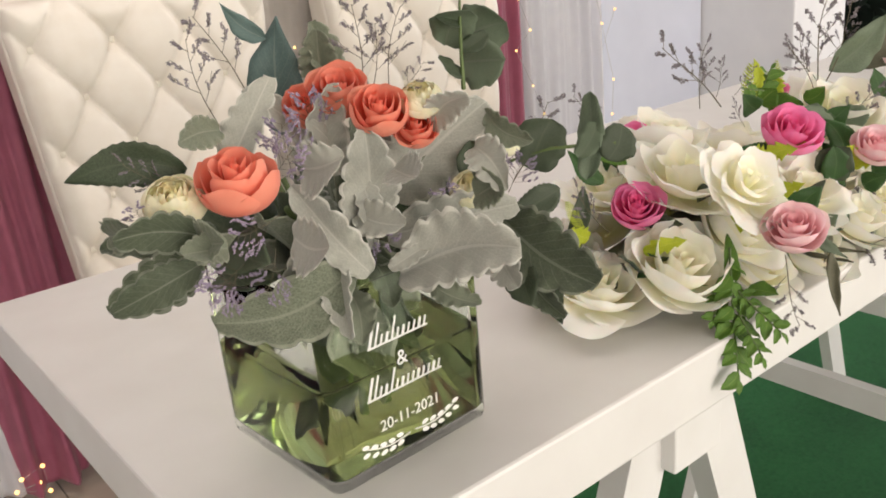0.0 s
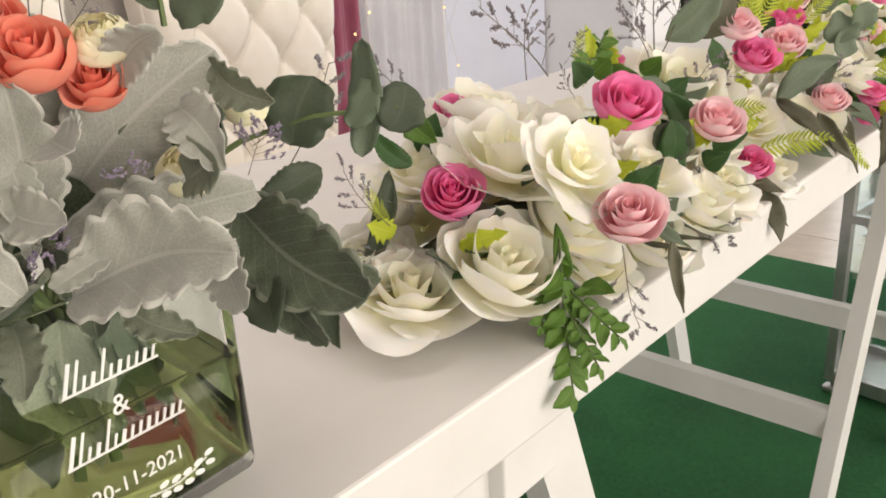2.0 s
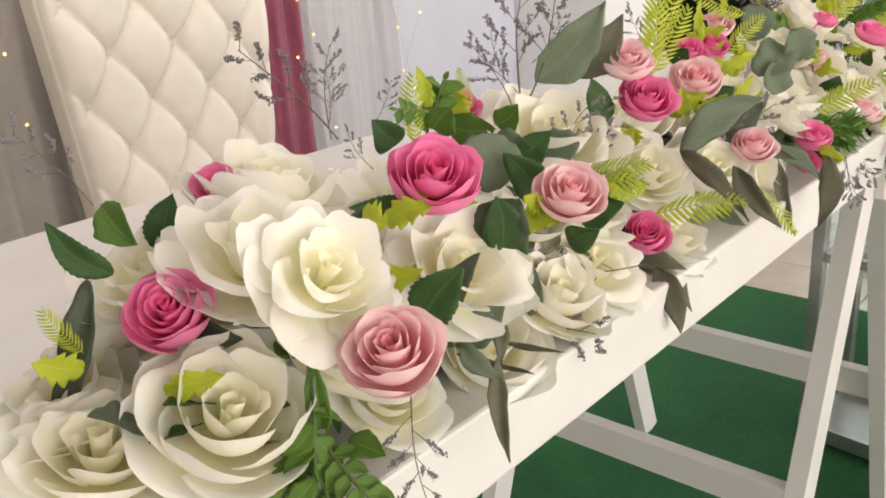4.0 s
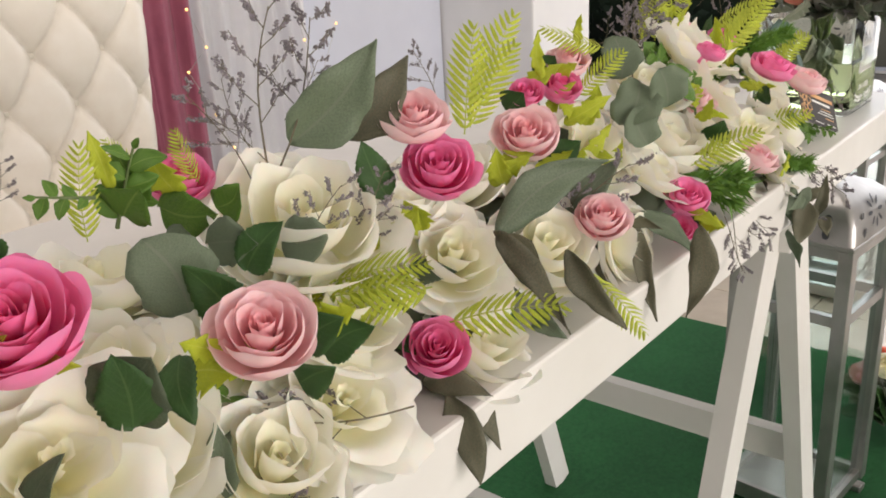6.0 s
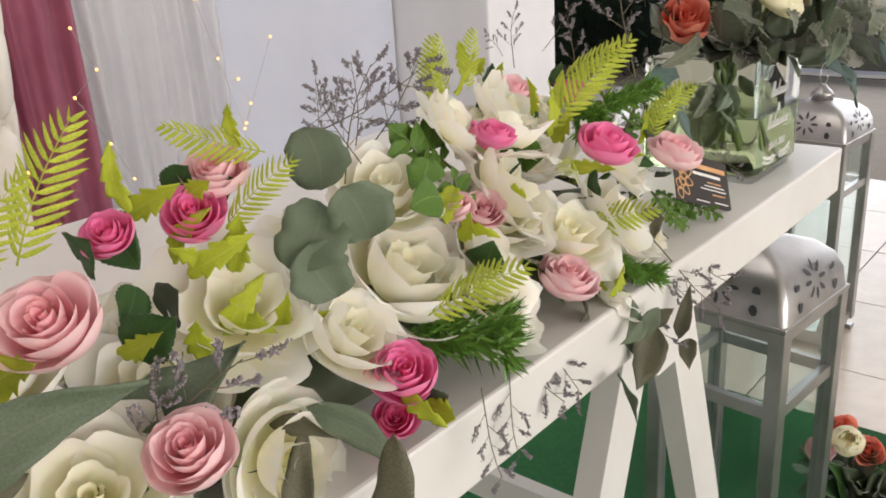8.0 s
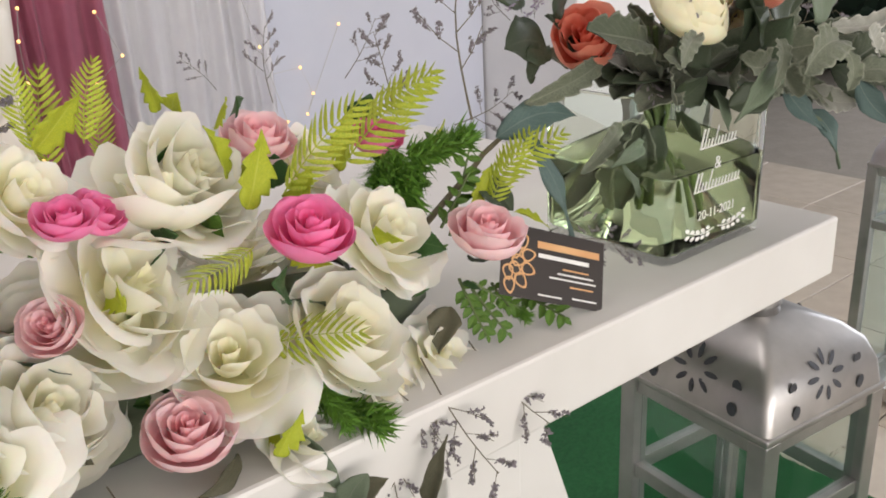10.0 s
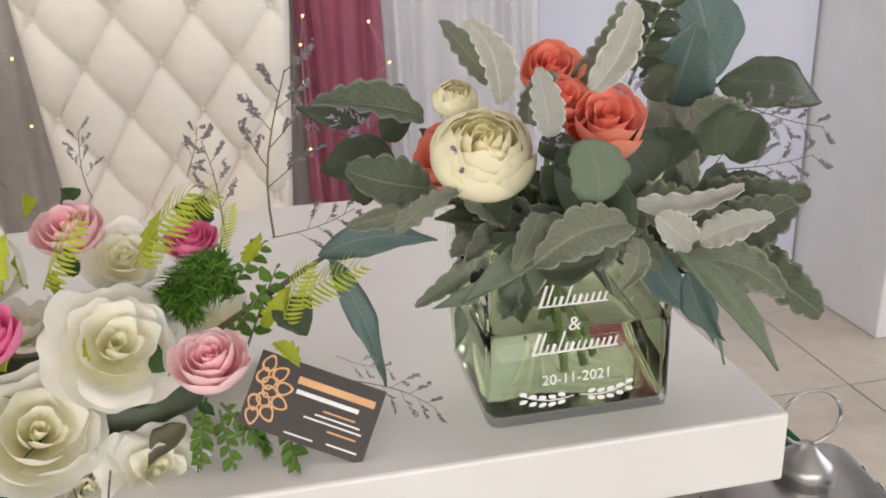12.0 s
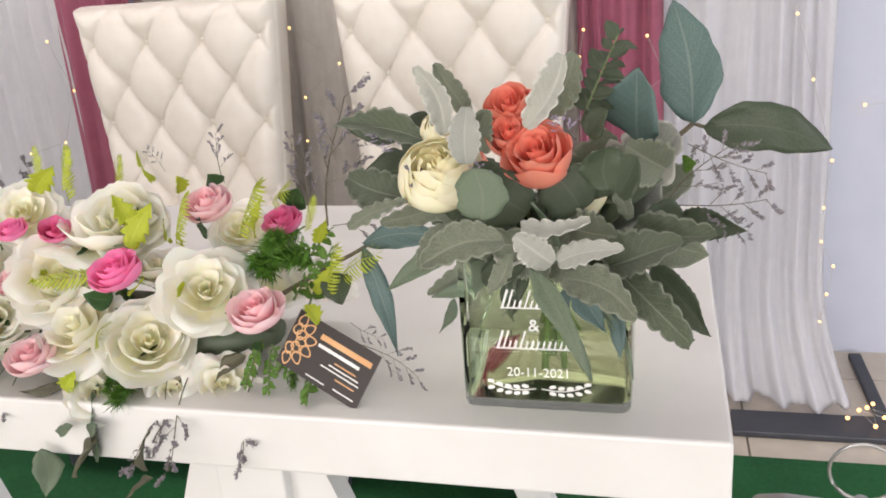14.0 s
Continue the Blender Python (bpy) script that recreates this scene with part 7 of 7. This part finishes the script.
# ---- lanterns ----
def make_lantern(at, turn):
    """A tall metal lantern: feet, base, corner posts, glass, pierced domed roof, cap and ring."""
    l = thing("metal_lantern", at, "tall silver metal lantern with glass panes and pierced roof", "lantern", "lanterns by the table", turn=turn)
    h, z0, z1 = 0.086, 0.03, 0.52
    part("base", box(bmesh.new(), (-h, -h, 0.012), (h, h, 0.035), 0.003), M_SILVER, l)
    for sx in (-1, 1):
        for sy in (-1, 1):
            part("foot", box(bmesh.new(), (sx * h - 0.012, sy * h - 0.012, 0.0), (sx * h + 0.012, sy * h + 0.012, 0.013), 0.002), M_SILVER, l)
            part("post", box(bmesh.new(), (sx * h - 0.011, sy * h - 0.011, 0.03), (sx * h + 0.011, sy * h + 0.011, z1), 0.0015), M_SILVER, l)
    for k in range(4):
        a = 90 * k
        m = pose(0, 0, 0, 0, 0, a)
        part("pane", box(bmesh.new(), (-h + 0.011, h - 0.002, 0.036), (h - 0.011, h, z1 - 0.002), 0, 2, m), M_PANE, l).visible_shadow = False
        for z in (0.04, 0.40, z1 - 0.008):
            part("rail", box(bmesh.new(), (-h + 0.011, h - 0.007, z - 0.009), (h - 0.011, h + 0.007, z + 0.009), 0.001, 2, m), M_SILVER, l)
    part("roof_plate", box(bmesh.new(), (-h - 0.012, -h - 0.012, z1), (h + 0.012, h + 0.012, z1 + 0.008), 0.002), M_SILVER, l)
    prof = [(h + 0.010, 0.008), (h + 0.006, 0.035), (h - 0.004, 0.058), (h - 0.022, 0.074), (h - 0.046, 0.083), (0.024, 0.087)]
    part("roof", loft([[(x, y, z1 + z) for x, y in rrect(r, r, 0.010, 3)] for r, z in prof], False, True), M_SILVER, l, "domed silver roof with cut-out flowers", True)
    # the roof has no holes: flat dark faces stand for the shade in its cut-outs
    for k in range(4):
        m = pose(0, 0, 0, 0, 0, 90 * k)
        for q in range(8):
            a = q * math.pi / 4
            bm = bmesh.new()
            pts = []
            for i in range(8):
                b = i * math.pi / 4
                u, w = 0.020 + 0.009 * math.cos(b), 0.0032 * math.sin(b)
                x, z = u * math.cos(a) - w * math.sin(a), u * math.sin(a) + w * math.cos(a)
                zz = 0.044 + z * 0.9
                pts.append((x, -(h + 0.0087 - 0.0042 * (max(0, zz - 0.02) / 0.02) ** 1.6), z1 + zz))
            bm.faces.new([bm.verts.new(m @ Vector(p)) for p in pts])
            part("cutout", bm, M_IRON, l)
        for x in (-0.052, 0.052):
            for z in (0.022, 0.045):
                bm = bmesh.new()
                bm.faces.new([bm.verts.new(m @ Vector((x + 0.006 * math.cos(b), -(h + 0.0092 - 0.0045 * (max(0, z - 0.02) / 0.02) ** 1.6), z1 + z + 0.008 * math.sin(b)))) for b in [i * math.pi / 4 for i in range(8)]])
                part("cutout", bm, M_IRON, l)
    part("cap", loft([[(r * math.cos(i * 0.3927), r * math.sin(i * 0.3927), z1 + z) for i in range(16)] for r, z in
                      ((0.026, 0.086), (0.022, 0.094), (0.027, 0.096), (0.021, 0.106), (0.010, 0.116), (0.005, 0.122))]), M_SILVER, l, "", True)
    bm = bmesh.new()
    tube(bm, [(0.026 * math.cos(i * math.pi / 12), 0, z1 + 0.146 + 0.026 * math.sin(i * math.pi / 12)) for i in range(25)], 0.0016, None, 5)
    part("ring", bm, M_SILVER, l, "", True)
    return l


make_lantern((2.285, 0.132, 0.014), -6)
make_lantern((3.29, 0.95, 0.0), 8)
make_lantern((3.32, 0.36, 0.0), -4)

# ---- floor arrangement beside the lantern ----
FLOOR_BUNCH = thing("floor_bouquet", (2.62, 0.03, 0.004), "low bunch of coral roses and greenery on the floor", "bouquet")


def make_floor_bunch():
    rnd = random.Random(31)
    for k in range(70):
        a, e = rnd.uniform(0, 6.28), rnd.uniform(0.15, 1.4)
        L = rnd.uniform(0.06, 0.13)
        p = Vector((2.62 + 0.03 * math.cos(a), 0.03 + 0.03 * math.sin(a), 0.03 + 0.03 * rnd.random()))
        leaf(FLOOR_BUNCH, ("dark", "grey", "rose", "greylobe", "euc")[k % 5], p, p + Vector((math.cos(a) * math.cos(e), math.sin(a) * math.cos(e), math.sin(e))) * L, 0.5, (-0.4, -0.3, 0.9))
    for p, kind in (((2.60, 0.02, 0.15), "coral"), ((2.56, 0.09, 0.15), "light"), ((2.66, 0.08, 0.14), "coral"), ((2.58, 0.05, 0.17), "cream")):
        bloom(FLOOR_BUNCH, kind, p, 0.027, (-0.6, -0.3, 0.7))


make_floor_bunch()


# ---- string lights ----
def bulbs(name, pts, label, r=0.0036):
    s = thing(name, pts[0], label, "string lights", "string lights")
    iv = s.matrix_world.inverted()
    first = None
    for p in pts:
        if first is None:
            first = mesh_of("bulb", ball(bmesh.new(), (0, 0, 0), r, 8, 6), M_BULB)
        o = new("bulb", first)
        o.parent = s
        o.location = iv @ Vector(p)
    bm = bmesh.new()
    q = [iv @ Vector(p) for p in pts]
    tube(bm, q, 0.0007, None, 4)
    part("wire", bm, M_WIRE, s)
    return s


bulbs("string_lights", [(2.40, 1.49, 0.92), (2.44, 1.49, 0.78), (2.49, 1.49, 0.60), (2.48, 1.49, 0.49), (2.48, 1.49, 0.41), (2.51, 1.49, 0.35), (2.50, 1.49, 0.28), (2.49, 1.49, 0.21)], "warm fairy lights along the curtain edge")
bulbs("string_lights", [(1.95, 1.49, 0.91), (1.94, 1.49, 0.85), (1.94, 1.49, 0.77), (1.94, 1.49, 0.62)], "warm fairy lights on the rose drape")
bulbs("string_lights", [(2.09, 1.49, 0.89), (2.13, 1.49, 0.80), (2.07, 1.49, 0.75), (2.13, 1.49, 0.64), (2.17, 1.49, 0.55)], "warm fairy lights between drape and white sheer")
bulbs("string_lights", [(1.24, 1.49, 0.95), (1.36, 1.49, 0.86), (1.26, 1.49, 0.78), (1.37, 1.49, 0.72), (1.25, 1.49, 0.67)], "warm fairy lights on the curtain between the chairs")
bulbs("string_lights", [(0.55, 1.49, 0.95), (0.60, 1.49, 0.82), (0.54, 1.49, 0.68), (0.42, 1.49, 0.65)], "warm fairy lights on white sheer")
bulbs("string_lights", [(2.604, 1.760, 0.671), (2.692, 1.760, 0.677), (2.724, 1.760, 0.602), (2.70, 1.760, 0.549), (2.825, 1.760, 0.778)], "small fairy lights on the pale wall", 0.004)
bulbs("string_lights", [(0.564, 1.475, 0.085), (0.609, 1.475, 0.097), (0.611, 1.475, 0.034), (0.549, 1.475, 0.061), (0.595, 1.475, 0.062)], "bunch of warm fairy lights at the rose drape's foot", 0.005)
bulbs("string_lights", [(2.541, 1.36, 0.03), (2.608, 1.432, 0.03), (2.593, 1.329, 0.03), (2.57, 1.39, 0.035), (2.62, 1.37, 0.03), (2.653, 1.368, 0.03), (2.592, 1.413, 0.03)], "coil of warm fairy lights at the stand's foot", 0.005)

# dark foot of the backdrop stand
tagged(part("stand_foot", box(box(bmesh.new(), (2.29, 1.30, 0.0), (2.64, 1.40, 0.016), 0.003), (2.61, 1.398, 0.0), (2.64, 1.73, 0.016), 0.003), M_IRON), "dark steel foot plate of the backdrop stand", "stand")

# ---- yard beyond the open side ----
def make_hedge():
    rnd = random.Random(5)
    bm = bmesh.new()
    for k in range(2600):
        p = Vector((*((rnd.uniform(3.2, 7.1), rnd.uniform(4.5, 4.9)) if k % 2 else (rnd.uniform(6.7, 7.1), rnd.uniform(1.8, 4.6))), rnd.uniform(0.0, 2.9)))
        d = Vector((rnd.gauss(0, 1), rnd.gauss(-0.6, 0.6), rnd.gauss(0, 1))).normalized() * rnd.uniform(0.06, 0.14)
        s = d.orthogonal().normalized() * 0.03
        bm.faces.new([bm.verts.new(x) for x in (p, p + d * 0.5 + s, p + d, p + d * 0.5 - s)])
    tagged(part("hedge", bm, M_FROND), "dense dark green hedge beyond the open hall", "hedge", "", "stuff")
    # a flat sheet in the near-black leaf colour stands for shade in the hedge
    setting("backdrop", box(bmesh.new(), (2.8, 4.92, 0), (7.4, 5.0, 3.0)), M_FROND, "flat near-black sheet painted as shade behind the hedge leaves", "backdrop")


make_hedge()
# second flat sheet with the hedge's shade put into its colour
setting("backdrop_side", box(bmesh.new(), (7.12, 1.8, 0), (7.18, 4.9, 3.0)), M_FROND, "flat near-black sheet painted as hedge shade beside the opening", "backdrop")

# ---- floor tiles ----
def make_tiles():
    P, g = 0.42, 0.004
    def tile(bm, x, y):
        box(bm, (x + g / 2, y + g / 2, -0.006), (x + P - g / 2, y + P - g / 2, 0.0))
    near = mesh_of("tile", box(bmesh.new(), (g / 2, g / 2, -0.006), (P - g / 2, P - g / 2, 0.0), 0.0012, 1), M_TILE, False)
    vs, fs = [], []
    for i in range(-6, 11):
        for j in range(-11, 12):
            x, y = 0.22 + i * P, -0.07 + j * P
            if 1.4 < x < 4.6 and -1.4 < y < 3.2:
                o = new("tile", near)
                o.parent = FLOOR
                o.location = (x, y, 0)
            else:
                n = len(vs)
                vs += [(x + g / 2, y + g / 2, 0), (x + P - g / 2, y + g / 2, 0), (x + P - g / 2, y + P - g / 2, 0), (x + g / 2, y + P - g / 2, 0)]
                fs.append((n, n + 1, n + 2, n + 3))
    me = bpy.data.meshes.new("tile_rest")
    me.from_pydata(vs, [], fs)
    me.materials.append(M_TILE)
    o = new("tile_rest", me)
    o.parent = FLOOR
    tagged(o, kind="stuff")


make_tiles()
